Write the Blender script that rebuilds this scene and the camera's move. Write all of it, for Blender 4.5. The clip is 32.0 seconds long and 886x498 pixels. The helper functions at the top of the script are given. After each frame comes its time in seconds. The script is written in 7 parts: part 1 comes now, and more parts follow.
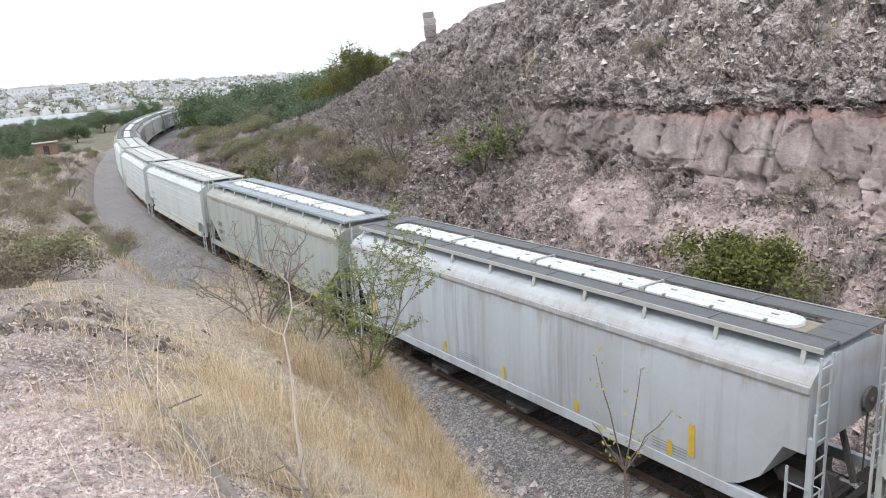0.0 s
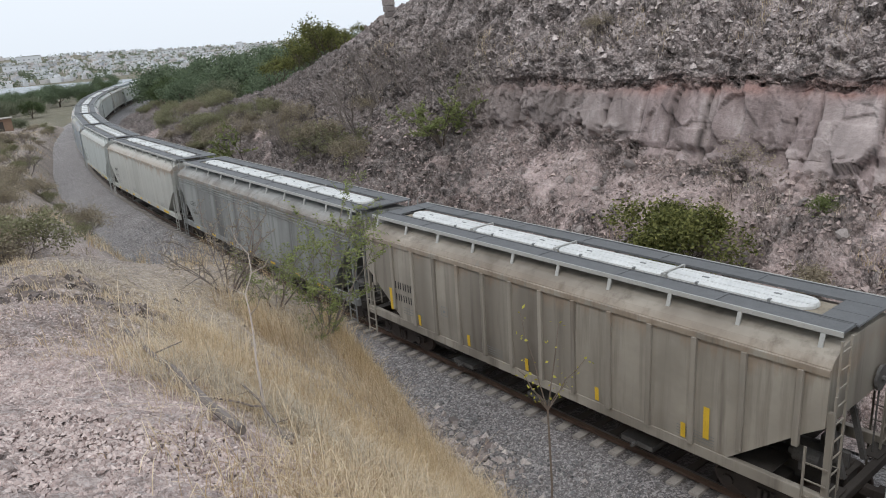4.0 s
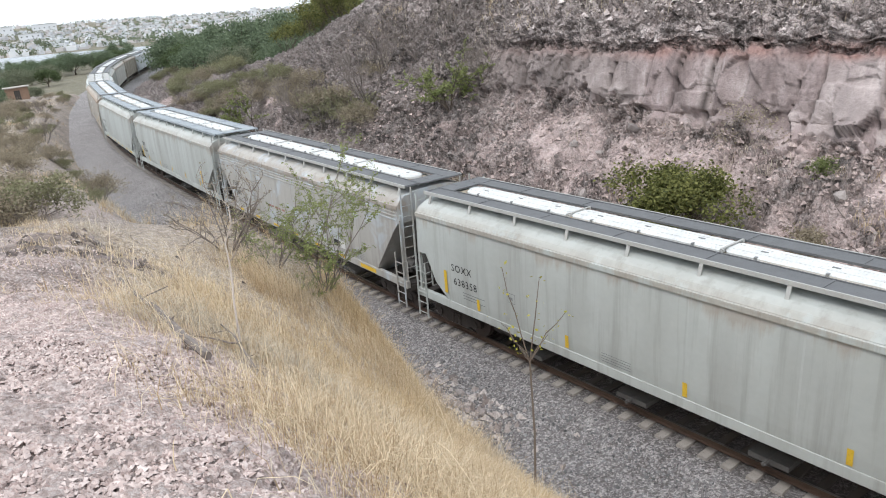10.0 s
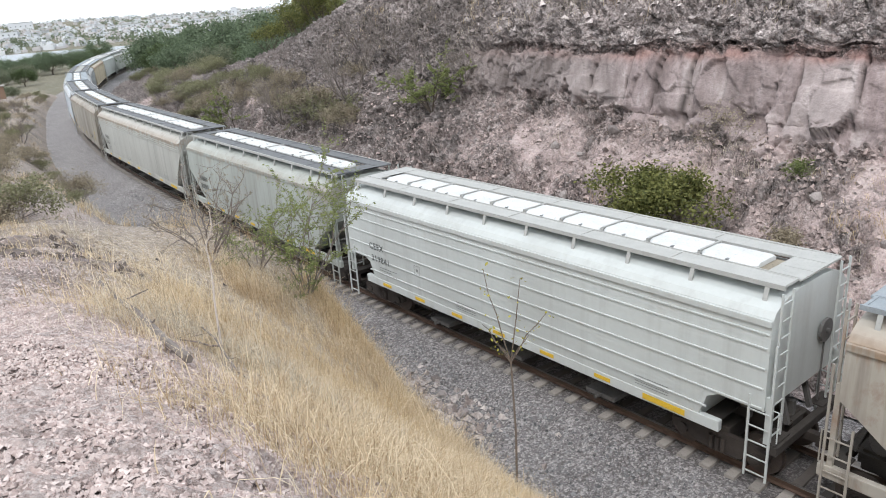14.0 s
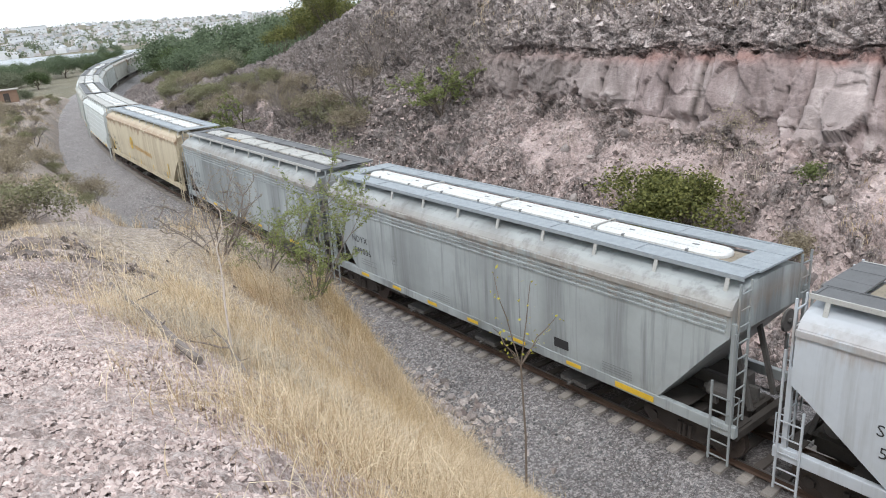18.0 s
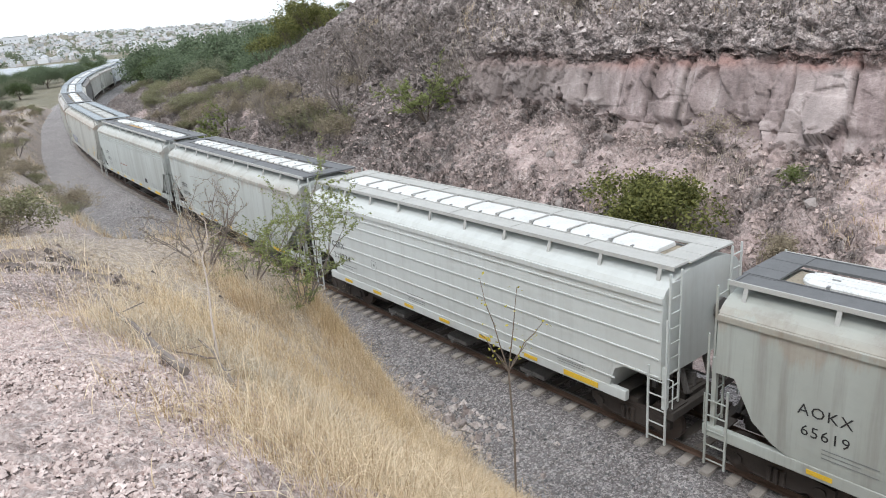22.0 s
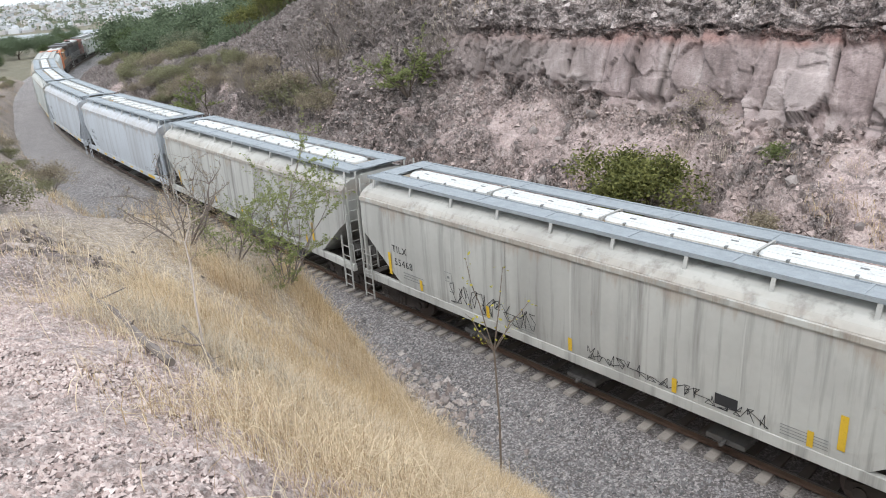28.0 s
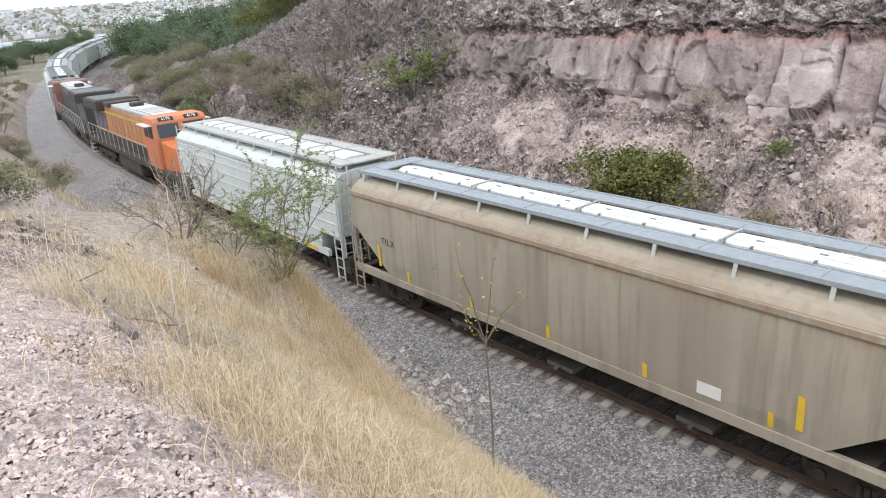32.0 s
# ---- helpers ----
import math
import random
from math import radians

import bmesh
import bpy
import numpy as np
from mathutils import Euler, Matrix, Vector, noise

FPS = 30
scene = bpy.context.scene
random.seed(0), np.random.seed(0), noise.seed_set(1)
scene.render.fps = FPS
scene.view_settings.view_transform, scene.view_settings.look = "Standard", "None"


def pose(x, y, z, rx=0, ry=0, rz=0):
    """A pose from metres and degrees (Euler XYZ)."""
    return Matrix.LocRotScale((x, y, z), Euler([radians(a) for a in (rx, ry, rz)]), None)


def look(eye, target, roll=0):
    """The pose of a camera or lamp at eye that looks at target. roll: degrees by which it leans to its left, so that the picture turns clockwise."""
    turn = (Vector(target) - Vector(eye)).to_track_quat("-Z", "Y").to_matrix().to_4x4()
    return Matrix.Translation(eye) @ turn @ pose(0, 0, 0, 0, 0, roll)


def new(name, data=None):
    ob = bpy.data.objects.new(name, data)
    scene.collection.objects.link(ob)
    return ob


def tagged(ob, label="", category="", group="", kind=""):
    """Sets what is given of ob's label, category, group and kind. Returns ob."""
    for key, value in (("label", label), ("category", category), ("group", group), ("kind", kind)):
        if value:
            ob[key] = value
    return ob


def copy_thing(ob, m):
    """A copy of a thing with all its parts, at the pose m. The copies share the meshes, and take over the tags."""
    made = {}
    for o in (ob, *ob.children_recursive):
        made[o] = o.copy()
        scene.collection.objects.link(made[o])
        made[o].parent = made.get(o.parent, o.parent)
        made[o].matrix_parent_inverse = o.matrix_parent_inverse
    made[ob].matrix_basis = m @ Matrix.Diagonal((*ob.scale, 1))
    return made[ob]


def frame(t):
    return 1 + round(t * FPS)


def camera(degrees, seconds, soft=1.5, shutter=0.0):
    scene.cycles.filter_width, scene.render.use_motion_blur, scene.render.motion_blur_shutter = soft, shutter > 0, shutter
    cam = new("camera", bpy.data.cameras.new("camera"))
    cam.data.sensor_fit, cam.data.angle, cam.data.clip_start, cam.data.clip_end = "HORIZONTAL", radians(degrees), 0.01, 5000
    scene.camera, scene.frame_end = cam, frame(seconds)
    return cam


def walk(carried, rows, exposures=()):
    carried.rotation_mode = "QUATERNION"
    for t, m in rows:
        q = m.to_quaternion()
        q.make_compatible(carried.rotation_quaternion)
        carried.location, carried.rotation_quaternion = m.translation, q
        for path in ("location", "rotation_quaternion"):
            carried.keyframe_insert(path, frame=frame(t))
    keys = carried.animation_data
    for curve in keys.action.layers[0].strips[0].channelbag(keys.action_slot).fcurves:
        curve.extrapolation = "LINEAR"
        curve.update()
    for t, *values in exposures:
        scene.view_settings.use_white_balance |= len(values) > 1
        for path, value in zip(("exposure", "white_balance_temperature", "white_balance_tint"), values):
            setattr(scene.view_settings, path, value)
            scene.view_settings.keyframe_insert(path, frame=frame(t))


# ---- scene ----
cam = camera(63.87, 32.0, soft=1.0)
# seconds, x, y, z, yaw, pitch, roll
PATH = [
    (0, -0.748, 2.002, 10.179, 1.16, -14.85, -5.19),
    (0.5, -0.716, 1.819, 10.222, 1.58, -13.81, -5.64),
    (1, -0.637, 1.64, 10.254, 1.72, -16.14, -4.37),
    (1.5, -0.572, 1.593, 10.216, -0.64, -15.67, -5.54),
    (2, -0.548, 1.454, 10.338, -6.21, -16, -5.45),
    (2.5, -0.487, 1.147, 10.423, -5.19, -16.75, -5.77),
    (3, -0.396, 0.957, 10.473, -3.11, -17.44, -5.01),
    (3.5, -0.398, 0.813, 10.543, -1.5, -17.42, -5.52),
    (5.5, -0.047, 0.376, 10.439, -1.09, -18.14, -5.6),
    (6, 0.017, 0.303, 10.502, -0.62, -19.1, -5.37),
    (6.5, -0.024, 0.225, 10.498, -0.3, -19.46, -6.22),
    (7, 0, 0.137, 10.512, -0.69, -19, -5.76),
    (7.5, 0.077, 0.124, 10.525, -0.04, -19.13, -5.6),
    (8, 0.104, 0.13, 10.508, -0.6, -19.17, -5.76),
    (8.5, 0.111, 0.106, 10.523, -0.38, -19.04, -5.8),
    (9, 0.101, 0.098, 10.525, 0.24, -19.19, -6.18),
    (9.5, 0.101, 0.115, 10.515, 0.68, -19.42, -6.35),
    (10, 0.092, 0.169, 10.488, 0.34, -19.91, -6.2),
    (10.5, 0.086, 0.204, 10.46, -0.14, -20.05, -5.99),
    (11, 0.09, 0.184, 10.473, -0.57, -20.21, -5.78),
    (11.5, 0.09, 0.196, 10.468, -0.8, -19.82, -5.92),
    (12, 0.121, 0.128, 10.524, -1.74, -20.12, -5.86),
    (12.5, 0.118, 0.104, 10.524, -1.59, -20.28, -5.73),
    (13, 0.11, 0.125, 10.511, -1.53, -19.94, -5.61),
    (13.5, 0.109, 0.114, 10.523, -1.8, -20.21, -5.51),
    (14, 0.111, 0.118, 10.519, -1.16, -19.99, -5.84),
    (14.5, 0.106, 0.127, 10.512, -0.92, -19.81, -5.89),
    (16.5, 0.086, 0.158, 10.489, -0.74, -19.47, -5.66),
    (17, 0.092, 0.143, 10.507, -0.52, -19.46, -5.69),
    (17.5, 0.099, 0.137, 10.506, -0.43, -19.56, -5.77),
    (18, 0.097, 0.144, 10.504, -0.41, -19.67, -5.92),
    (18.5, 0.09, 0.164, 10.492, -0.32, -19.76, -6.12),
    (19, 0.099, 0.138, 10.509, -0.23, -19.75, -6.16),
    (19.5, 0.108, 0.098, 10.532, -0.39, -19.67, -6.09),
    (20, 0.112, 0.101, 10.532, -0.43, -19.72, -6.23),
    (20.5, 0.103, 0.14, 10.509, -0.87, -19.96, -6.09),
    (21, 0.103, 0.149, 10.498, -1.32, -19.36, -6.1),
    (21.5, 0.111, 0.118, 10.525, -1.46, -19.31, -6.19),
    (22, 0.111, 0.118, 10.519, -1.55, -19.26, -6.28),
    (22.5, 0.11, 0.116, 10.524, -1.55, -19.15, -6.13),
    (23, 0.108, 0.132, 10.509, -1.58, -18.97, -6.1),
    (23.5, 0.103, 0.17, 10.488, -1.74, -18.52, -5.89),
    (24, 0.101, 0.167, 10.489, -1.79, -18.87, -5.73),
    (24.5, 0.106, 0.203, 10.474, -2.38, -17.45, -5.59),
    (25, 0.099, 0.215, 10.453, -2.96, -17.67, -5.51),
    (25.5, 0.122, 0.202, 10.462, -4.47, -18.11, -5.09),
    (27.5, 0.111, 0.259, 10.538, -5.19, -21.38, -5.42),
    (28, 0.058, 0.235, 10.572, -2.92, -21.43, -5.88),
    (28.5, 0.076, 0.277, 10.558, -1.58, -21.66, -7.26),
    (29, 0.177, 0.233, 10.444, -1.08, -21.35, -5.70),
    (29.5, 0.280, 0.260, 10.460, -0.19, -21.96, -6.88),
    (30, 0.265, 0.213, 10.441, -0.56, -22.07, -7.02),
    (30.5, 0.244, 0.185, 10.493, -0.83, -21.99, -7.01),
    (31, 0.285, 0.201, 10.440, 0.18, -22.08, -6.74),
    (31.5, 0.338, 0.134, 10.512, -0.62, -21.30, -6.70),
    (32, 0.358, 0.122, 10.380, -1.98, -21.11, -6.15),
]
walk(cam, [(t, pose(x, y, z, 90 + pitch, 0, yaw) @ pose(0, 0, 0, 0, 0, roll)) for t, x, y, z, yaw, pitch, roll in PATH],
     [(t, 0.54 + e) for t, e in ((0, 0), (1, -0.4), (2, -0.5), (3, -0.6), (6, -0.46), (7, -0.18), (9, 0), (13, 0), (24, -0.05), (25, -0.15), (28, 0), (30, 0.2), (32, 0.1))])

# ---- light: a bright, hazy overcast sky with a weak wide sun ----
SUN_EL, SUN_AZ = 58.0, 205.0
world = bpy.data.worlds.new("sky")
scene.world = world
world.use_nodes = True
wn = world.node_tree
for n in list(wn.nodes):
    wn.nodes.remove(n)
sky = wn.nodes.new("ShaderNodeTexSky")
sky.sky_type, sky.sun_disc = "NISHITA", False
sky.sun_elevation, sky.sun_rotation = radians(SUN_EL), radians(SUN_AZ)
sky.dust_density, sky.air_density, sky.ozone_density = 4.0, 1.0, 1.0
grey = wn.nodes.new("ShaderNodeHueSaturation")
grey.inputs["Saturation"].default_value = 0.16
back = wn.nodes.new("ShaderNodeBackground")
back.inputs["Strength"].default_value = 0.15
wout = wn.nodes.new("ShaderNodeOutputWorld")
cloud = wn.nodes.new("ShaderNodeMix")  # an even veil of cloud before the blue
cloud.data_type = "RGBA"
cloud.inputs["Factor"].default_value = 0.86
cloud.inputs["B"].default_value = (6.5, 7.05, 7.75, 1)
wn.links.new(sky.outputs[0], grey.inputs["Color"])
wn.links.new(grey.outputs[0], cloud.inputs["A"])
wn.links.new(cloud.outputs["Result"], back.inputs["Color"])
wn.links.new(back.outputs[0], wout.inputs["Surface"])
sun = bpy.data.lights.new("sun", "SUN")
sun.energy, sun.angle, sun.color = 1.0, radians(14), (1.0, 0.965, 0.94)
sun_ob = new("sun", sun)
sa, se = radians(SUN_AZ), radians(SUN_EL)
sun_ob.matrix_world = look((0, 0, 60), (-60 * math.sin(sa) * math.cos(se), -60 * math.cos(sa) * math.cos(se), 60 - 60 * math.sin(se)))

# ---- helpers ----


class Shape:
    """Collects corners and faces of one mesh."""

    def __init__(self):
        self.v, self.f, self.m = [], [], []

    def add(self, verts, faces, mat=0):
        n = len(self.v)
        self.v += [tuple(p) for p in verts]
        self.f += [tuple(n + i for i in f) for f in faces]
        self.m += [mat] * len(faces)
        return self

    def box(self, x0, x1, y0, y1, z0, z1, m=None, mat=0):
        p = [Vector((x, y, z)) for z in (z0, z1) for y in (y0, y1) for x in (x0, x1)]
        if m is not None:
            p = [m @ q for q in p]
        return self.add(p, [(0, 2, 3, 1), (4, 5, 7, 6), (0, 1, 5, 4), (2, 6, 7, 3), (0, 4, 6, 2), (1, 3, 7, 5)], mat)

    def tube(self, a, b, r0, r1=None, n=5, mat=0, cap=True):
        a, b = Vector(a), Vector(b)
        r1 = r0 if r1 is None else r1
        d = (b - a).normalized()
        u = d.orthogonal().normalized()
        w = d.cross(u)
        ring = [(math.cos(2 * math.pi * i / n), math.sin(2 * math.pi * i / n)) for i in range(n)]
        p = [a + (u * c + w * s) * r0 for c, s in ring] + [b + (u * c + w * s) * r1 for c, s in ring]
        f = [(i, (i + 1) % n, n + (i + 1) % n, n + i) for i in range(n)]
        if cap:
            f += [tuple(range(n - 1, -1, -1)), tuple(range(n, 2 * n))]
        return self.add(p, f, mat)

    def pipe(self, pts, radii, n=6):
        """One bent round bar through the points."""
        pts = [Vector(p) for p in pts]
        v = []
        for i, p in enumerate(pts):
            d = (pts[min(i + 1, len(pts) - 1)] - pts[max(i - 1, 0)]).normalized()
            u = d.cross(Vector((0.31, 0.9, 0.17))).normalized()
            w = d.cross(u)
            v += [p + (u * math.cos(6.2832 * k / n) + w * math.sin(6.2832 * k / n)) * radii[i] for k in range(n)]
        f = [(i * n + k, i * n + (k + 1) % n, (i + 1) * n + (k + 1) % n, (i + 1) * n + k) for i in range(len(pts) - 1) for k in range(n)]
        return self.add(v, f + [tuple(range(n))[::-1], tuple(range(len(v) - n, len(v)))])

    def bar(self, a, b, w, h, mat=0):
        """A square bar from a to b."""
        a, b = Vector(a), Vector(b)
        d = (b - a).normalized()
        u = (Vector((0, 0, 1)) if abs(d.z) < 0.9 else Vector((0, 1, 0))).cross(d).normalized()
        k = d.cross(u)
        c = [u * (w / 2) * i + k * (h / 2) * j for i, j in ((-1, -1), (1, -1), (1, 1), (-1, 1))]
        return self.add([a + q for q in c] + [b + q for q in c], [(3, 2, 1, 0), (4, 5, 6, 7), (0, 1, 5, 4), (1, 2, 6, 5), (2, 3, 7, 6), (3, 0, 4, 7)], mat)

    def mesh(self, name, *mats, smooth=False, bevel=0.0, fix=True):
        me = bpy.data.meshes.new(name)
        me.from_pydata(self.v, [], self.f)
        if len(mats) > 1:
            me.polygons.foreach_set("material_index", self.m)
        for mt in mats:
            me.materials.append(mt)
        if bevel or fix:
            bm = bmesh.new()
            bm.from_mesh(me)
            if fix:
                bmesh.ops.recalc_face_normals(bm, faces=bm.faces)
            if bevel:
                es = [e for e in bm.edges if e.is_manifold and e.calc_face_angle(0) > 0.6]
                bmesh.ops.bevel(bm, geom=es, offset=bevel, segments=2, affect="EDGES", profile=0.6)
            bm.to_mesh(me)
            bm.free()
        if smooth:
            me.polygons.foreach_set("use_smooth", [True] * len(me.polygons))
        return me


def piece(name, me, parent=None, m=None, label=""):
    ob = new(name, me)
    if parent is not None:
        ob.parent = parent
    if m is not None:
        ob.matrix_basis = m
    if label:
        ob["label"] = label
    return ob


def thing(name, label, category, group="", m=None, kind=""):
    ob = new(name)
    ob.empty_display_size = 0.2
    if m is not None:
        ob.matrix_basis = m
    return tagged(ob, label, category, group, kind)


def grid_mesh(name, xyz, mat, smooth=True, attrs=None):
    """A sheet from an array rows x columns x 3."""
    r, c = xyz.shape[:2]
    me = bpy.data.meshes.new(name)
    i = np.arange(r * c).reshape(r, c)
    q = np.stack([i[:-1, :-1], i[1:, :-1], i[1:, 1:], i[:-1, 1:]], -1).reshape(-1, 4)
    me.vertices.add(r * c)
    me.vertices.foreach_set("co", xyz.reshape(-1).astype(np.float32))
    me.loops.add(q.size)
    me.loops.foreach_set("vertex_index", q.reshape(-1).astype(np.int32))
    me.polygons.add(len(q))
    me.polygons.foreach_set("loop_start", np.arange(0, q.size, 4, dtype=np.int32))
    me.update(calc_edges=True)
    me.validate()
    for key, val in (attrs or {}).items():
        at = me.attributes.new(key, "FLOAT", "POINT")
        at.data.foreach_set("value", val.reshape(-1).astype(np.float32))
    if smooth:
        me.polygons.foreach_set("use_smooth", [True] * len(me.polygons))
    me.materials.append(mat)
    return me


def hash3(i, j, k, seed):
    h = (i * 374761393 + j * 668265263 + k * 2147483647 + seed * 974634777) & 0xFFFFFFFF
    h = ((h ^ (h >> 13)) * 1274126177) & 0xFFFFFFFF
    h = ((h ^ (h >> 16)) * 22468225) & 0xFFFFFFFF
    return ((h ^ (h >> 15)) & 0xFFFFFF) / 16777215.0


def vnoise(p, seed=0):
    """Smooth value noise in 3D for an array of points, from -1 to 1."""
    q = np.floor(p).astype(np.int64)
    f = p - q
    f = f * f * (3 - 2 * f)
    out = 0
    for a in (0, 1):
        for b in (0, 1):
            for c in (0, 1):
                w = (f[..., 0] if a else 1 - f[..., 0]) * (f[..., 1] if b else 1 - f[..., 1]) * (f[..., 2] if c else 1 - f[..., 2])
                out = out + w * hash3(q[..., 0] + a, q[..., 1] + b, q[..., 2] + c, seed)
    return out * 2 - 1


def fbm(p, octaves=4, seed=0, gain=0.5, ridged=False):
    out, amp = 0, 1.0
    for o in range(octaves):
        n = vnoise(p * 2.0**o, seed + o)
        out = out + amp * ((1 - 2 * np.abs(n)) if ridged else n)
        amp *= gain
    return out


def facets(p, seed, step=0.3, tilt=0.5):
    """Flat-faced broken blocks: the gap to the next block, the block's value, and a relief of steps and tilted faces."""
    q = np.floor(p).astype(np.int64)
    d1 = np.full(p.shape[:-1], 9.0)
    d2, val, rel = d1.copy(), np.zeros_like(d1), np.zeros_like(d1)
    for a in (-1, 0, 1):
        for b in (-1, 0, 1):
            for c in (-1, 0, 1):
                i, j, k = q[..., 0] + a, q[..., 1] + b, q[..., 2] + c
                dx, dy, dz = p[..., 0] - i - hash3(i, j, k, seed), p[..., 1] - j - hash3(i, j, k, seed + 1), p[..., 2] - k - hash3(i, j, k, seed + 2)
                d = dx**2 + dy**2 + dz**2
                near = d < d1
                d2 = np.where(near, d1, np.minimum(d2, d))
                v = hash3(i, j, k, seed + 3)
                r = step * (v - 0.5) + tilt * ((hash3(i, j, k, seed + 4) - 0.5) * dx + (hash3(i, j, k, seed + 5) - 0.5) * dz)
                val, rel = np.where(near, v, val), np.where(near, r, rel)
                d1 = np.where(near, d, d1)
    return np.sqrt(d2) - np.sqrt(d1), val, rel


# ---- the line of the track: s grows away from the camera, lat towards the camera's side ----
DS = 0.5
TS = np.arange(-800, 1050, DS)
TK = np.interp(TS, [-60, -20, 5, 25, 45, 75, 110, 160, 230, 300, 420], [0, -0.00078, 0.00247, 0.00031, 0.00411, 0.00277, 0.0028, 0.0028, 0.003, 0.0005, 0])
TP = np.cumsum(TK) * DS
TP = 0.632 - (TP - TP[1600])
TX, TY = np.cumsum(-np.sin(TP)) * DS, np.cumsum(np.cos(TP)) * DS
TX, TY = 1.959 + TX - TX[1600], 20.488 + TY - TY[1600]
SUPER = 2.556  # cant of the curve in degrees


def spot(s, lat, z=0.0):
    """World place of a point beside the track (arrays allowed), with no cant."""
    x, y, p = np.interp(s, TS, TX), np.interp(s, TS, TY), np.interp(s, TS, TP)
    return np.stack(np.broadcast_arrays(x - np.cos(p) * lat, y - np.sin(p) * lat, z), -1)


def canted(s, lat, z):
    e = radians(SUPER)
    return spot(s, lat * math.cos(e) - z * math.sin(e), z * math.cos(e) + lat * math.sin(e))


def frame_at(s, lat=0.0, z=0.0):
    """Pose on the canted track: x along the travel (towards the camera), y to the hill."""
    p = float(np.interp(s, TS, TP))
    q = canted(s, lat, z)
    return pose(q[0], q[1], q[2], 0, 0, math.degrees(p) - 90) @ pose(0, 0, 0, -SUPER)


# ---- the lie of the land ----
HILL_S = [-60, 8, 14, 19, 32, 48, 75, 130]
HILL = [
    [(3.3, -0.55), (4.0, -0.45), (7.8, 2.0), (11.2, 3.9), (11.9, 4.6), (12.6, 7.1), (12.72, 7.3), (12.7, 7.5), (12.9, 8.4), (14.5, 10.3), (16.5, 12.5), (20, 15), (28, 18), (45, 20), (75, 19)],
    [(3.3, -0.55), (4.0, -0.45), (7.8, 2.0), (11.2, 3.9), (12.0, 4.7), (12.7, 7.1), (12.85, 7.3), (12.85, 7.5), (13.1, 8.4), (14.5, 10.3), (16.5, 12.5), (20, 15), (28, 18), (45, 20), (75, 19)],
    [(3.3, -0.55), (4.0, -0.45), (7.8, 2.0), (11.2, 4.3), (12.2, 5.1), (12.8, 7.0), (13.1, 7.25), (13.1, 7.5), (13.5, 8.2), (15.4, 10.1), (17.5, 12.7), (20.7, 15.6), (28.7, 18.4), (45, 19.2), (75, 17.5)],
    [(3.3, -0.55), (4.0, -0.45), (7.8, 2.0), (10.8, 4.1), (12.0, 5.0), (12.9, 6.0), (13.4, 6.4), (13.8, 6.8), (14.3, 7.6), (15.8, 9.8), (17.6, 12.4), (20.5, 14.9), (28.5, 17.3), (45, 17.5), (75, 15.5)],
    [(3.3, -0.55), (4.0, -0.45), (7.5, 1.9), (10, 3.6), (11.2, 4.5), (12.3, 5.3), (12.8, 5.6), (13.2, 5.9), (13.8, 6.9), (15, 9.0), (16.5, 10.9), (19, 12.2), (27, 13.2), (45, 13), (75, 11)],
    [(3.3, -0.55), (4.0, -0.45), (6.5, 1.2), (8.5, 2.6), (9.5, 3.3), (10.4, 3.9), (11, 4.2), (11.5, 4.5), (12, 5.0), (13.5, 6.0), (15.5, 6.8), (19, 7.0), (27, 5.2), (45, 3), (75, 1)],
    [(3.3, -0.55), (4.0, -0.45), (6.0, 0.7), (7.5, 1.6), (8.5, 2.2), (9.4, 2.6), (10, 2.8), (10.6, 3), (11, 3.1), (13, 3.1), (15.5, 3.0), (19, 2.6), (27, 1.2), (45, 0), (75, -1)],
    [(3.3, -0.55), (4.0, -0.5), (6.0, 0.1), (7.5, 0.7), (8.5, 1), (9.4, 1.2), (10, 1.3), (10.6, 1.4), (11, 1.5), (13, 1.5), (15.5, 1.4), (19, 1.0), (27, 0.2), (45, -0.8), (75, -1.5)],
]
HILL = np.array(HILL)


def hill_profile(s):
    """Control points (distance from the track, height) of the hill's cross-section at s."""
    return np.array([[np.interp(s, HILL_S, HILL[:, i, j]) for j in (0, 1)] for i in range(HILL.shape[1])])


def crest(s):
    return np.interp(s, [-60, -18, -12, -6, 0, 6, 14, 22, 35, 60, 100, 140], [8.9, 8.9, 8.75, 8.1, 7.1, 6.0, 4.9, 4.1, 3.2, 2.3, 1.0, 0.0])


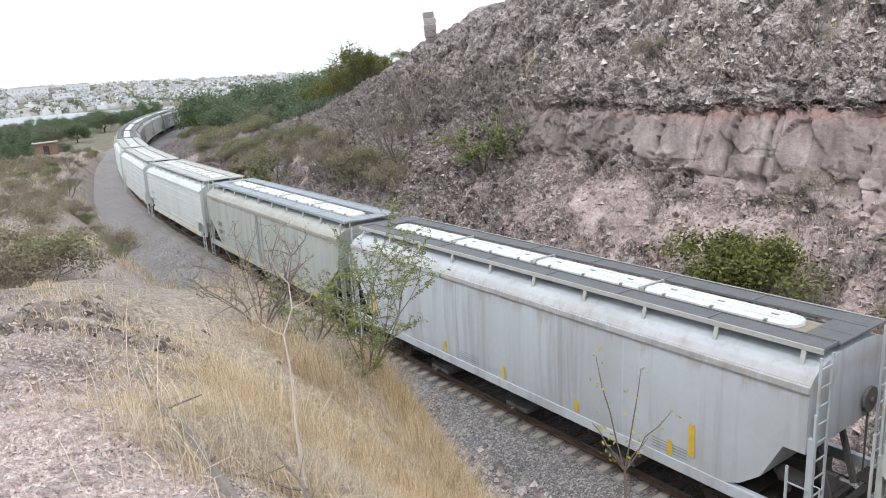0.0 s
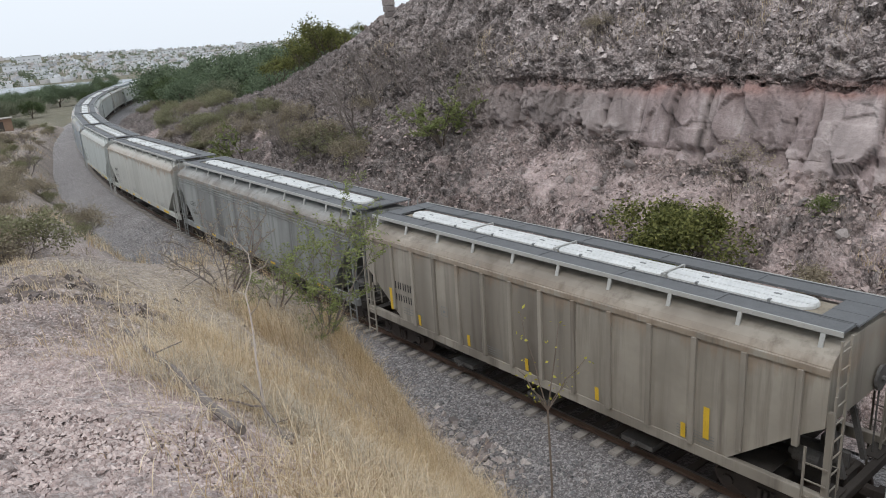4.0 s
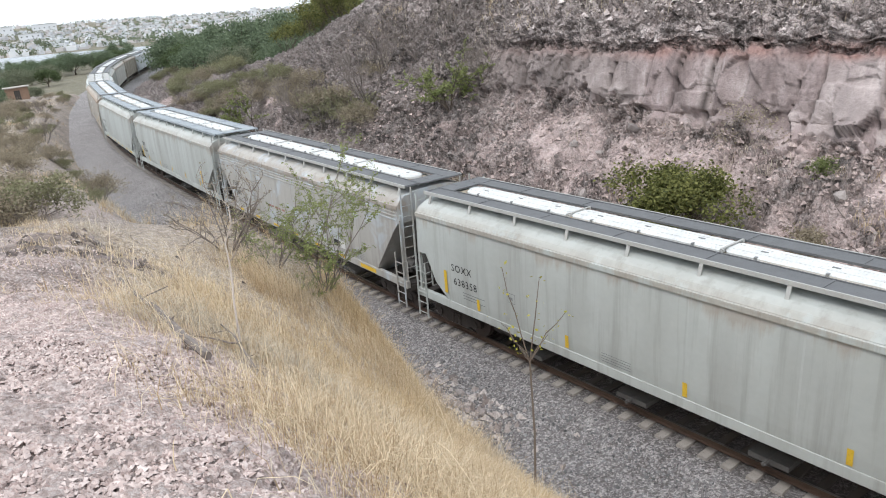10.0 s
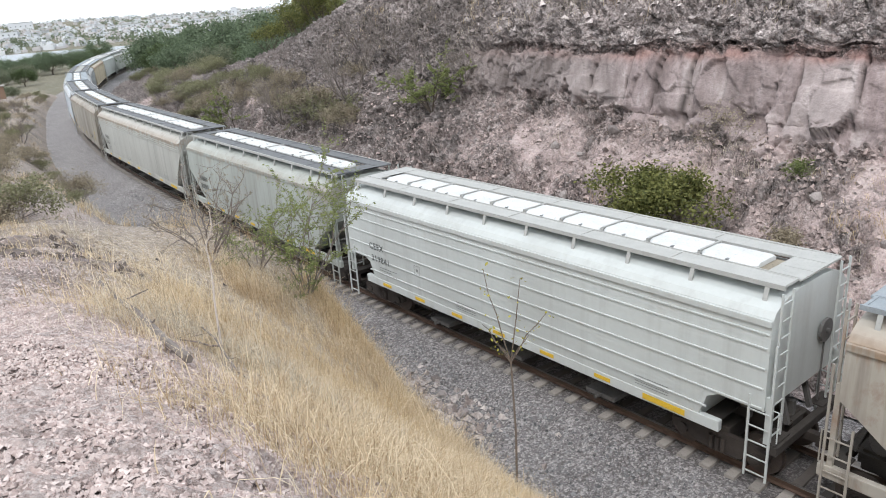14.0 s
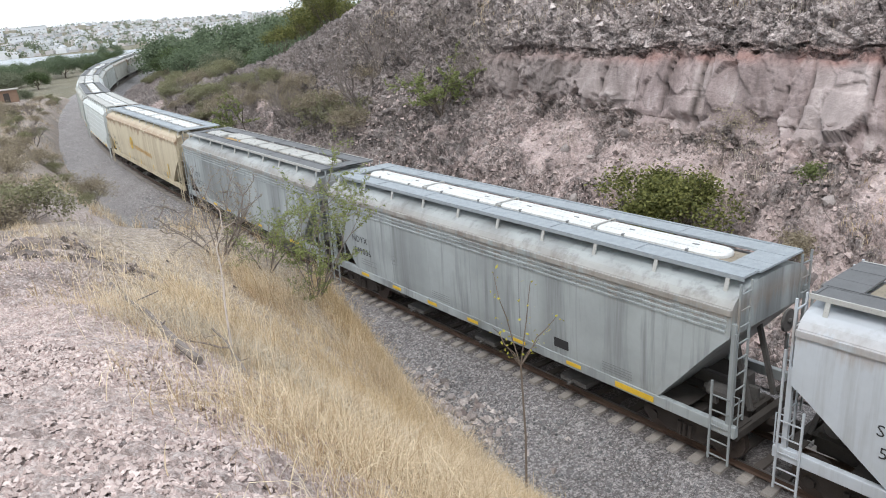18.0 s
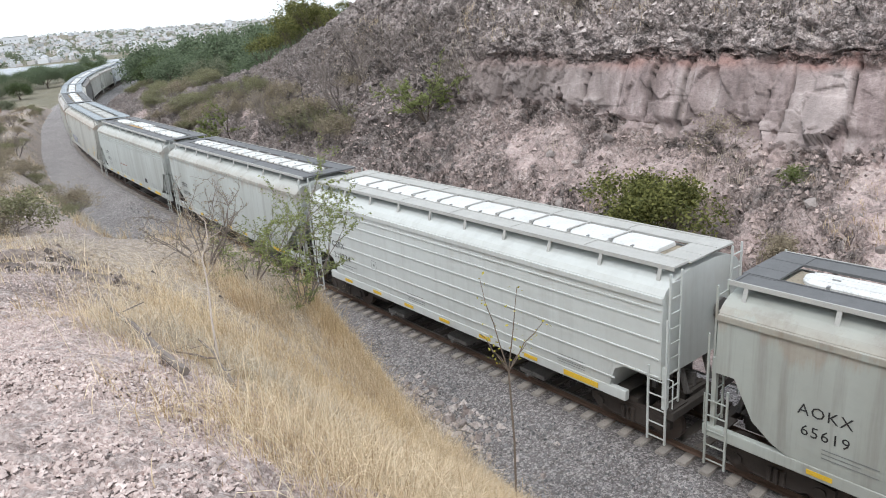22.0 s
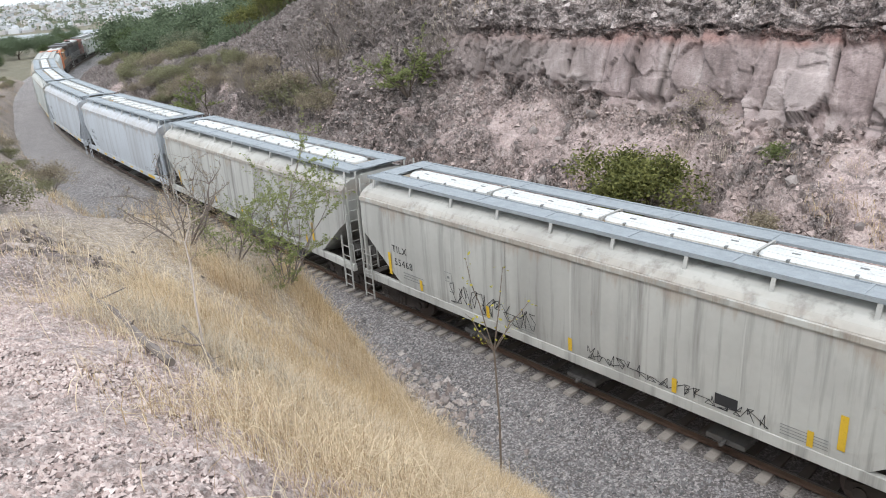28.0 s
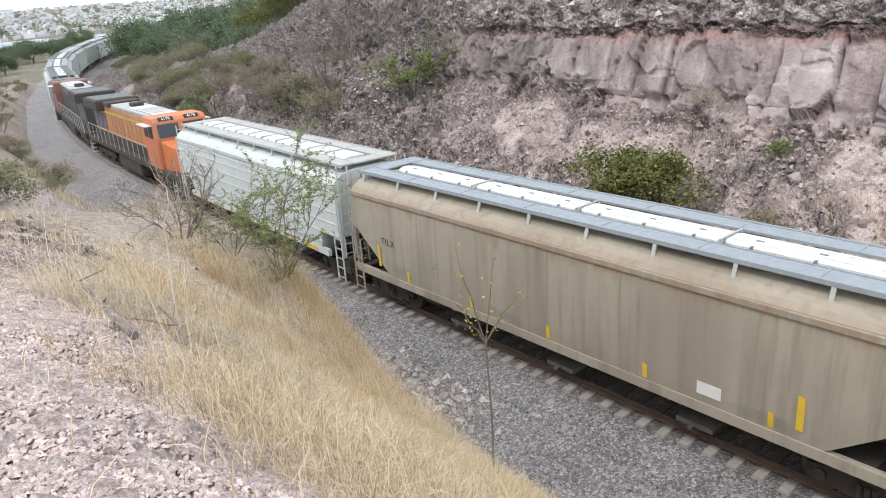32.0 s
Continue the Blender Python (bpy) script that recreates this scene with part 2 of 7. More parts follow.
def bank(s, lat):
    """Height of the near bank beside the track."""
    s, lat = np.asarray(s, float), np.asarray(lat, float)
    toe = np.interp(s, [-60, 10, 35, 80, 130], [4.4, 4.4, 5.0, 4.5, 6.0])
    up = -0.5 + 1.12 * (lat - toe)
    top = crest(s) + 0.03 * (lat - 12) - np.interp(s, [5, 40], [0, 1]) * 0.06 * np.maximum(lat - 14, 0)
    k = 0.5
    z = -k * np.log(np.exp(-np.clip(up, -30, 30) / k) + np.exp(-top / k))
    z = np.where(lat < toe, -0.5 - 0.45 * np.clip((toe - lat) / 0.5, 0, 1), np.maximum(z, -0.5))
    z = z + 0.7 * np.exp(-(((s + 1) / 4) ** 2) - ((lat - 8) / 2.5) ** 2) + 0.15 * np.exp(-(((s - 7) / 3.5) ** 2) - ((lat - 9) / 2.0) ** 2) - 0.35 * np.exp(-(((s - 5) / 3.5) ** 2) - ((lat - 11) / 3.0) ** 2) + 1.5 * np.exp(-(((s - 2) / 4.2) ** 2) - ((lat - 6.9) / 2.2) ** 2) + 0.8 * np.exp(-(((s + 1.2) / 2.8) ** 2) - ((lat - 8.2) / 2) ** 2) + 0.85 * np.exp(-(((s + 0.4) / 2.5) ** 2) - ((lat - 6.1) / 1.3) ** 2)
    p = np.stack(np.broadcast_arrays(s, lat, 0.0), -1)
    wave = 0.9 * fbm(p * 0.45, 3, 131)
    for s0, h, l0 in ((-7.2, 0.16, 11.6), (-3.2, 0.2, 10.6), (0.6, 0.08, 10.0)):  # low eroded steps
        z = z + h * (1 / (1 + np.exp(-np.clip((s - s0 - wave) * 9, -40, 40))) - np.clip((s - s0 + 2.2) / 4.4, 0, 1)) * np.clip((lat - l0 + wave) / 0.8, 0, 1)
    lip = np.clip((lat - 12.45 - 0.35 * fbm(p * 1.1, 3, 141)) * 7, 0, 1) * np.interp(s, [-15, -13.5, -10.5, -9.5], [0, 1, 1, 0])
    z = z + 0.1 * lip
    rough = np.clip((lat - toe) / 2, 0, 1)
    return z + rough * (0.1 * fbm(p * 0.28, 3, 5) + 0.06 * fbm(p * 0.8, 2, 77) + 0.035 * fbm(p * 1.5, 2, 9, 0.5, True))


def bank_spot(s, lat):
    return Vector(spot(s, lat, float(bank(s, lat))))

# ---- materials ----


def material(name):
    m = bpy.data.materials.new(name)
    m.use_nodes = True
    t = m.node_tree
    return m, t, t.nodes["Principled BSDF"]


def node(t, kind, **props):
    n = t.nodes.new(kind)
    for k, v in props.items():
        n.inputs[k.replace("_", " ")].default_value = v
    return n


def ramp(t, src, stops):
    r = t.nodes.new("ShaderNodeValToRGB")
    e = r.color_ramp.elements
    while len(e) < len(stops):
        e.new(0.5)
    for i, (p, c) in enumerate(stops):
        e[i].position, e[i].color = p, (*c, 1) if len(c) == 3 else c
    t.links.new(src, r.inputs[0])
    return r.outputs[0]


def grey_stop(a, b):
    return [(a, (0, 0, 0)), (b, (1, 1, 1))]


def mixed(t, fac, a, b, mode="MIX"):
    n = t.nodes.new("ShaderNodeMix")
    n.data_type, n.blend_type = "RGBA", mode
    for sock, v in ((n.inputs["Factor"], fac), (n.inputs["A"], a), (n.inputs["B"], b)):
        if isinstance(v, (int, float)):
            sock.default_value = v
        elif isinstance(v, tuple):
            sock.default_value = (*v, 1)
        else:
            t.links.new(v, sock)
    return n.outputs["Result"]


def coords(t, kind="Object", scale=(1, 1, 1), shift=False):
    c = t.nodes.new("ShaderNodeTexCoord")
    out = c.outputs[kind]
    if shift:
        i = t.nodes.new("ShaderNodeObjectInfo")
        s = t.nodes.new("ShaderNodeVectorMath")
        s.operation = "SCALE"
        s.inputs[0].default_value = (37, 53, 11)
        t.links.new(i.outputs["Random"], s.inputs["Scale"])
        a = t.nodes.new("ShaderNodeVectorMath")
        t.links.new(out, a.inputs[0])
        t.links.new(s.outputs[0], a.inputs[1])
        out = a.outputs[0]
    m = t.nodes.new("ShaderNodeMapping")
    m.inputs["Scale"].default_value = scale
    t.links.new(out, m.inputs["Vector"])
    return m.outputs[0]


def noise_tex(t, vec, scale, detail=4.0, rough=0.55, dist=0.0):
    n = node(t, "ShaderNodeTexNoise", Scale=scale, Detail=detail, Roughness=rough, Distortion=dist)
    t.links.new(vec, n.inputs["Vector"])
    return n.outputs["Fac"]


def bump(t, b, height, strength=0.3, distance=0.05):
    n = node(t, "ShaderNodeBump", Strength=strength, Distance=distance)
    t.links.new(height, n.inputs["Height"])
    t.links.new(n.outputs[0], b.inputs["Normal"])


def plain(name, col, rough=0.6, metal=0.0, vary=0.25, scale=3.0, bumpy=0.0):
    """A material with mottling at two scales."""
    m, t, b = material(name)
    v = coords(t, shift=True)
    n1, n2 = noise_tex(t, v, scale), noise_tex(t, v, scale * 9, 2)
    dark = tuple(c * (1 - vary) for c in col)
    light = tuple(min(1, c * (1 + vary * 0.6)) for c in col)
    c1 = mixed(t, n1, dark, light)
    c2 = mixed(t, ramp(t, n2, grey_stop(0.55, 0.8)), c1, tuple(c * (1 - vary * 1.4) for c in col))
    t.links.new(c2, b.inputs["Base Color"])
    b.inputs["Roughness"].default_value, b.inputs["Metallic"].default_value = rough, metal
    if bumpy:
        bump(t, b, n2, bumpy, 0.02)
    return m


def car_paint(name, col, dirt=0.3, rust=0.0, streak=0.4, dirt_col=(0.16, 0.14, 0.12), rust_col=(0.27, 0.11, 0.05), patch=None, panels=False, eave=0.35):
    """Weathered car paint: grime, upright streaks, rust patches, rust running down from the eave."""
    m, t, b = material(name)
    v = coords(t, shift=True)
    vs = coords(t, scale=(1.6, 1.6, 0.09), shift=True)
    vw = coords(t, scale=(0.33, 0.33, 0.02), shift=True)
    big, fine = noise_tex(t, v, 0.55, 5), noise_tex(t, v, 7.0, 4)
    lines = noise_tex(t, vs, 1.7, 5, 0.65)
    wide = noise_tex(t, vw, 1.5, 3)
    c = mixed(t, fine, tuple(x * 0.93 for x in col), tuple(min(1, x * 1.05) for x in col))
    if patch:
        c = mixed(t, ramp(t, noise_tex(t, v, 0.8, 3, 0.6, 0.6), grey_stop(0.52, 0.62)), c, patch)
    g1 = t.nodes.new("ShaderNodeMath")
    g1.operation = "MULTIPLY"
    t.links.new(ramp(t, lines, grey_stop(0.5, 0.78)), g1.inputs[0])
    g1.inputs[1].default_value = min(0.95, streak * 1.5)
    c = mixed(t, g1.outputs[0], c, dirt_col)
    g2 = t.nodes.new("ShaderNodeMath")
    g2.operation = "MULTIPLY"
    t.links.new(ramp(t, wide, grey_stop(0.45, 0.72)), g2.inputs[0])
    g2.inputs[1].default_value = min(0.95, dirt * 1.25)
    c = mixed(t, g2.outputs[0], c, dirt_col)
    g3 = t.nodes.new("ShaderNodeMath")
    g3.operation = "MULTIPLY"
    t.links.new(ramp(t, big, grey_stop(0.45, 0.68)), g3.inputs[0])
    g3.inputs[1].default_value = min(0.95, dirt * 0.95)
    c = mixed(t, g3.outputs[0], c, tuple(0.5 * x + 0.5 * y for x, y in zip(col, dirt_col)))
    if rust:
        vr = coords(t, scale=(0.7, 0.7, 0.45), shift=True)
        r = noise_tex(t, vr, 1.1, 7, 0.68, 0.4)
        spread = ramp(t, r, grey_stop(0.66 - 0.22 * rust, 0.8 - 0.2 * rust))
        if panels:  # rust runs down from the top of each panel
            z = t.nodes.new("ShaderNodeSeparateXYZ")
            t.links.new(t.nodes.new("ShaderNodeTexCoord").outputs["Object"], z.inputs[0])
            reach = t.nodes.new("ShaderNodeMath")
            reach.operation = "MULTIPLY_ADD"
            t.links.new(noise_tex(t, coords(t, scale=(1.1, 1.1, 0.25), shift=True), 1.2, 4, 0.6), reach.inputs[0])
            reach.inputs[1].default_value = 3.2
            t.links.new(z.outputs["Z"], reach.inputs[2])
            spread = scaled(t, ramp(t, scaled(t, reach.outputs[0], 0.2), [(0.845, (0, 0, 0)), (0.895, (0.9, 0.9, 0.9))]), ramp(t, noise_tex(t, coords(t, scale=(1, 1, 0.4), shift=True), 2.5, 5, 0.6), grey_stop(0.42, 0.56)))
            spread = scaled(t, spread, ramp(t, scaled(t, z.outputs["Z"], 0.2), [(0.752, (1, 1, 1)), (0.76, (0.15, 0.15, 0.15))]))
            c = mixed(t, spread, c, mixed(t, fine, tuple(x * 0.7 for x in rust_col), tuple(x * 1.3 for x in rust_col)))
        else:
            c = mixed(t, spread, c, rust_col)
    up = t.nodes.new("ShaderNodeSeparateXYZ")
    t.links.new(t.nodes.new("ShaderNodeTexCoord").outputs["Object"], up.inputs[0])
    run = t.nodes.new("ShaderNodeMath")
    run.operation = "MULTIPLY_ADD"
    t.links.new(noise_tex(t, coords(t, scale=(1.0, 1.0, 0.06), shift=True), 1.5, 5, 0.7), run.inputs[0])
    run.inputs[1].default_value = 2.4
    t.links.new(up.outputs["Z"], run.inputs[2])
    top_z = scaled(t, up.outputs["Z"], 0.2)
    over = ramp(t, top_z, [(0.77, (1, 1, 1)), (0.80, (0.7, 0.7, 0.7)), (0.84, (0.1, 0.1, 0.1)), (0.87, (0, 0, 0))])
    stain = scaled(t, scaled(t, ramp(t, scaled(t, run.outputs[0], 0.2), [(0.955, (0, 0, 0)), (1.0, (0.8, 0.8, 0.8)), (1.06, (1, 1, 1))]), over), eave)
    c = mixed(t, stain, c, mixed(t, fine, (0.2, 0.115, 0.06), (0.4, 0.29, 0.2)))
    t.links.new(c, b.inputs["Base Color"])
    b.inputs["Roughness"].default_value = 0.55
    bump(t, b, fine, 0.06, 0.02)
    return m


def attr(t, name):
    a = t.nodes.new("ShaderNodeAttribute")
    a.attribute_name = name
    return a.outputs["Fac"]


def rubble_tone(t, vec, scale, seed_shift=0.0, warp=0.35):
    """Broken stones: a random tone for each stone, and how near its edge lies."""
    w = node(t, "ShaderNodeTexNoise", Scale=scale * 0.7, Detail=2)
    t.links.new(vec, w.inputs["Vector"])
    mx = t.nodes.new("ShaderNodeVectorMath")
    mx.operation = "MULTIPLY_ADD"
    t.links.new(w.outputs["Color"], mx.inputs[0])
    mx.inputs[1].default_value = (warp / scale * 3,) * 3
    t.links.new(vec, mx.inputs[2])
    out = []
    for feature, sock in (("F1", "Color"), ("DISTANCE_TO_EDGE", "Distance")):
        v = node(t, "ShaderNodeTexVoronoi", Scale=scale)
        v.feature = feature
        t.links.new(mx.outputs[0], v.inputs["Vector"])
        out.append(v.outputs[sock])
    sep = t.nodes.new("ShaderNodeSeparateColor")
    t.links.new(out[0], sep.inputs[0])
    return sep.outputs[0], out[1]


def scaled(t, val, k):
    n = t.nodes.new("ShaderNodeMath")
    n.operation = "MULTIPLY"
    t.links.new(val, n.inputs[0])
    if isinstance(k, (int, float)):
        n.inputs[1].default_value = k
    else:
        t.links.new(k, n.inputs[1])
    return n.outputs[0]


def rock_material():
    """Broken slope, quarried wall and bedded crag in one sheet, told apart by attributes of the mesh."""
    m, t, b = material("rock")
    v = coords(t)
    n0, n1 = noise_tex(t, v, 0.22, 4), noise_tex(t, v, 1.1, 6, 0.62)
    n2, n3 = noise_tex(t, v, 7.0, 5, 0.62), noise_tex(t, v, 26.0, 3, 0.6)
    stains = noise_tex(t, coords(t, scale=(1.2, 1.2, 0.3)), 1.1, 5, 0.6)
    strata = noise_tex(t, coords(t, scale=(0.8, 0.8, 3.2)), 1.2, 5, 0.62)
    runs = noise_tex(t, coords(t, scale=(2.6, 2.6, 0.5)), 1.6, 4, 0.6)
    talus = ramp(t, n1, [(0.3, (0.31, 0.236, 0.217)), (0.45, (0.53, 0.41, 0.378)), (0.58, (0.69, 0.545, 0.505)), (0.75, (0.86, 0.71, 0.668))])
    soil = ramp(t, n1, [(0.3, (0.46, 0.35, 0.325)), (0.5, (0.65, 0.51, 0.48)), (0.75, (0.84, 0.71, 0.675))])
    wall = ramp(t, stains, [(0.32, (0.21, 0.163, 0.157)), (0.45, (0.33, 0.26, 0.251)), (0.57, (0.44, 0.355, 0.343)), (0.7, (0.64, 0.555, 0.535))])
    wall = mixed(t, ramp(t, n2, [(0.38, (0.6, 0.6, 0.6)), (0.5, (0, 0, 0))]), wall, mixed(t, 0.4, wall, (0.1, 0.08, 0.076)))
    grey = ramp(t, stains, [(0.3, (0.17, 0.139, 0.131)), (0.5, (0.285, 0.237, 0.225)), (0.7, (0.44, 0.378, 0.36))])
    crag = ramp(t, strata, [(0.3, (0.33, 0.269, 0.252)), (0.45, (0.6, 0.5, 0.472)), (0.58, (0.8, 0.685, 0.652)), (0.74, (0.95, 0.85, 0.815))])
    dark = ramp(t, n1, [(0.3, (0.11, 0.088, 0.079)), (0.55, (0.225, 0.183, 0.166)), (0.8, (0.41, 0.343, 0.315))])
    c = mixed(t, attr(t, "cliff"), talus, crag)
    c = mixed(t, attr(t, "carved"), c, mixed(t, attr(t, "grey"), wall, grey))
    c = mixed(t, scaled(t, attr(t, "basalt"), 0.85), c, dark)
    bl = attr(t, "block")
    c = mixed(t, ramp(t, bl, [(0.05, (0.8, 0.8, 0.8)), (0.42, (0, 0, 0))]), c, mixed(t, 0.5, c, (0.085, 0.072, 0.067)))
    c = mixed(t, ramp(t, bl, [(0.58, (0, 0, 0)), (0.95, (0.75, 0.75, 0.75))]), c, mixed(t, 0.45, c, (0.6, 0.54, 0.515)))
    c = mixed(t, attr(t, "soil"), c, soil)
    c = mixed(t, attr(t, "red"), c, ramp(t, n2, [(0.3, (0.25, 0.135, 0.115)), (0.7, (0.42, 0.265, 0.235))]))
    # shade in cracks and between blocks, put into the colour
    c = mixed(t, attr(t, "crack_shade"), c, (0.05, 0.042, 0.04))
    # loose clods, in clusters, with the shade of the gaps painted round them
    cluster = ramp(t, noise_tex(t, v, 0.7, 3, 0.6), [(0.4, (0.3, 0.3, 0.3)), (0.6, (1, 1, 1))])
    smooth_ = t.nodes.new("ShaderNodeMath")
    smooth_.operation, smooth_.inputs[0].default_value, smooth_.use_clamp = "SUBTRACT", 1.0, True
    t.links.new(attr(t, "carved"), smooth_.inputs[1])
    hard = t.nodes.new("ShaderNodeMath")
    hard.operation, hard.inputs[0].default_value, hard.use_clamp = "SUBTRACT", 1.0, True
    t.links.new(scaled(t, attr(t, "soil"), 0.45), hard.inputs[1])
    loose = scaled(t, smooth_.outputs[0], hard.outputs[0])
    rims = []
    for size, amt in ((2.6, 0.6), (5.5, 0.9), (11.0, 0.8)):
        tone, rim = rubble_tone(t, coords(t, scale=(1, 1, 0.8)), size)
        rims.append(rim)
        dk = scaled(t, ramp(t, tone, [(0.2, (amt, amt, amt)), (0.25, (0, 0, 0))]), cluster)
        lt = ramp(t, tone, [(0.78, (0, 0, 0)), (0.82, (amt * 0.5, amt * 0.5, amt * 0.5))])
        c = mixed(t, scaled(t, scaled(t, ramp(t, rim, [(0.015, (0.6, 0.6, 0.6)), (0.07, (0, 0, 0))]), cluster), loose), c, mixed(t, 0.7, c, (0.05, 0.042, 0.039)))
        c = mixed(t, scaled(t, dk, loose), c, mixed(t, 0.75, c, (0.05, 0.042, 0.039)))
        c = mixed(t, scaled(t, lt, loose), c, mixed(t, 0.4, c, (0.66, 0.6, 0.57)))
    # wash running downhill, fine grit
    c = mixed(t, scaled(t, ramp(t, runs, [(0.54, (0, 0, 0)), (0.7, (0.5, 0.5, 0.5))]), loose), c, mixed(t, 0.5, c, (0.52, 0.44, 0.41)))
    c = mixed(t, scaled(t, ramp(t, runs, [(0.3, (0.55, 0.55, 0.55)), (0.45, (0, 0, 0))]), loose), c, mixed(t, 0.5, c, (0.1, 0.083, 0.075)))
    c = mixed(t, scaled(t, ramp(t, n2, [(0.4, (0.8, 0.8, 0.8)), (0.46, (0, 0, 0))]), loose), c, mixed(t, 0.5, c, (0.06, 0.052, 0.048)))
    c = mixed(t, scaled(t, ramp(t, n3, [(0.58, (0, 0, 0)), (0.66, (0.7, 0.7, 0.7))]), loose), c, mixed(t, 0.45, c, (0.72, 0.65, 0.62)))
    c = mixed(t, scaled(t, ramp(t, n3, [(0.36, (0.8, 0.8, 0.8)), (0.44, (0, 0, 0))]), loose), c, mixed(t, 0.5, c, (0.06, 0.05, 0.047)))
    c = mixed(t, ramp(t, n3, [(0.3, (0.2, 0.2, 0.2)), (0.7, (0, 0, 0))]), c, mixed(t, 0.5, c, (0.1, 0.085, 0.08)))
    c = mixed(t, ramp(t, n0, grey_stop(0.4, 0.7)), c, mixed(t, 0.3, c, (0.2, 0.165, 0.148)))
    t.links.new(c, b.inputs["Base Color"])
    b.inputs["Roughness"].default_value = 0.93
    a = t.nodes.new("ShaderNodeMath")
    t.links.new(n1, a.inputs[0])
    t.links.new(n2, a.inputs[1])
    a2 = t.nodes.new("ShaderNodeMath")
    t.links.new(a.outputs[0], a2.inputs[0])
    stone = t.nodes.new("ShaderNodeMath")
    stone.use_clamp = False
    t.links.new(scaled(t, n3, 0.3), stone.inputs[0])
    t.links.new(scaled(t, scaled(t, ramp(t, rims[1], grey_stop(0.0, 0.25)), 0.55), loose), stone.inputs[1])
    t.links.new(stone.outputs[0], a2.inputs[1])
    soft_ = t.nodes.new("ShaderNodeMath")
    soft_.operation = "MULTIPLY_ADD"
    t.links.new(smooth_.outputs[0], soft_.inputs[0])
    soft_.inputs[1].default_value, soft_.inputs[2].default_value = 0.5, 0.5
    bump(t, b, scaled(t, a2.outputs[0], soft_.outputs[0]), 1.0, 0.12)
    return m


def earth_material(name, stops, pebbles=14.0, bump_d=0.05, brown=None, straw=None, stones=(), crumbs=0.0, oil_shaded=False):
    m, t, b = material(name)
    v = coords(t)
    n1, n2 = noise_tex(t, v, 0.35, 5, 0.6), noise_tex(t, v, 4.5, 5, 0.65)
    fleck = noise_tex(t, v, pebbles * 2.2, 3, 0.7)
    c = ramp(t, n1, stops)
    if brown:
        c = mixed(t, attr(t, "brown"), c, ramp(t, n1, brown))
        c = mixed(t, attr(t, "straw"), c, ramp(t, n2, straw))
    c = mixed(t, ramp(t, n2, grey_stop(0.35, 0.62)), mixed(t, 0.42, c, (0.1, 0.08, 0.07)), c)
    c = mixed(t, ramp(t, fleck, grey_stop(0.56, 0.68)), c, mixed(t, 0.5, c, (0.78, 0.73, 0.7)))
    c = mixed(t, ramp(t, fleck, [(0.32, (1, 1, 1)), (0.43, (0, 0, 0))]), c, mixed(t, 0.55, c, (0.1, 0.08, 0.075)))
    lumps = noise_tex(t, v, crumbs or 5.0, 8, 0.78)
    if crumbs:
        # shade in the low spots between lumps, painted into the earth
        c = mixed(t, ramp(t, lumps, [(0.4, (0.9, 0.9, 0.9)), (0.475, (0, 0, 0))]), c, mixed(t, 0.62, c, (0.1, 0.072, 0.062)))
        c = mixed(t, ramp(t, lumps, [(0.53, (0, 0, 0)), (0.6, (0.75, 0.75, 0.75))]), c, mixed(t, 0.5, c, (0.88, 0.8, 0.77)))
    for size, amt in stones:
        tone, rim = rubble_tone(t, v, size, 0, 0.25)
        c = mixed(t, ramp(t, tone, [(0.1, (amt, amt, amt)), (0.45, (0, 0, 0))]), c, mixed(t, 0.6, c, (0.09, 0.07, 0.066)))
        c = mixed(t, ramp(t, tone, [(0.6, (0, 0, 0)), (0.95, (amt, amt, amt))]), c, mixed(t, 0.6, c, (0.85, 0.79, 0.77)))
        # gaps round the stones carry their shade as dark rims of colour
        c = mixed(t, ramp(t, rim, [(0.03, (amt * 0.5, amt * 0.5, amt * 0.5)), (0.12, (0, 0, 0))]), c, mixed(t, 0.65, c, (0.09, 0.07, 0.066)))
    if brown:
        # dark broken rock of the ledge, and shade painted into its hollows
        c = mixed(t, scaled(t, attr(t, "ledge_and_shade"), 0.72), c, ramp(t, n2, [(0.35, (0.075, 0.06, 0.054)), (0.6, (0.24, 0.19, 0.168))]))
    # oil and the train's shade, painted dark between the rails
    if oil_shaded:
        c = mixed(t, attr(t, "oil_shade"), c, mixed(t, 0.8, c, (0.045, 0.038, 0.034)))
    t.links.new(c, b.inputs["Base Color"])
    b.inputs["Roughness"].default_value = 0.95
    d = t.nodes.new("ShaderNodeMath")
    t.links.new(n2, d.inputs[0])
    t.links.new(lumps if crumbs else fleck, d.inputs[1])
    bump(t, b, d.outputs[0], 0.9, bump_d)
    return m


def stones_material(name, dark, light, island=True):
    m, t, b = material(name)
    g = t.nodes.new("ShaderNodeNewGeometry" if island else "ShaderNodeObjectInfo")
    src = g.outputs["Random Per Island"] if island else g.outputs["Random"]
    c = mixed(t, src, dark, light)
    n = noise_tex(t, coords(t), 14, 3)
    c = mixed(t, ramp(t, n, grey_stop(0.35, 0.75)), mixed(t, 0.5, c, tuple(x * 0.4 for x in dark)), c)
    t.links.new(c, b.inputs["Base Color"])
    b.inputs["Roughness"].default_value = 0.9
    bump(t, b, n, 0.5, 0.03)
    return m


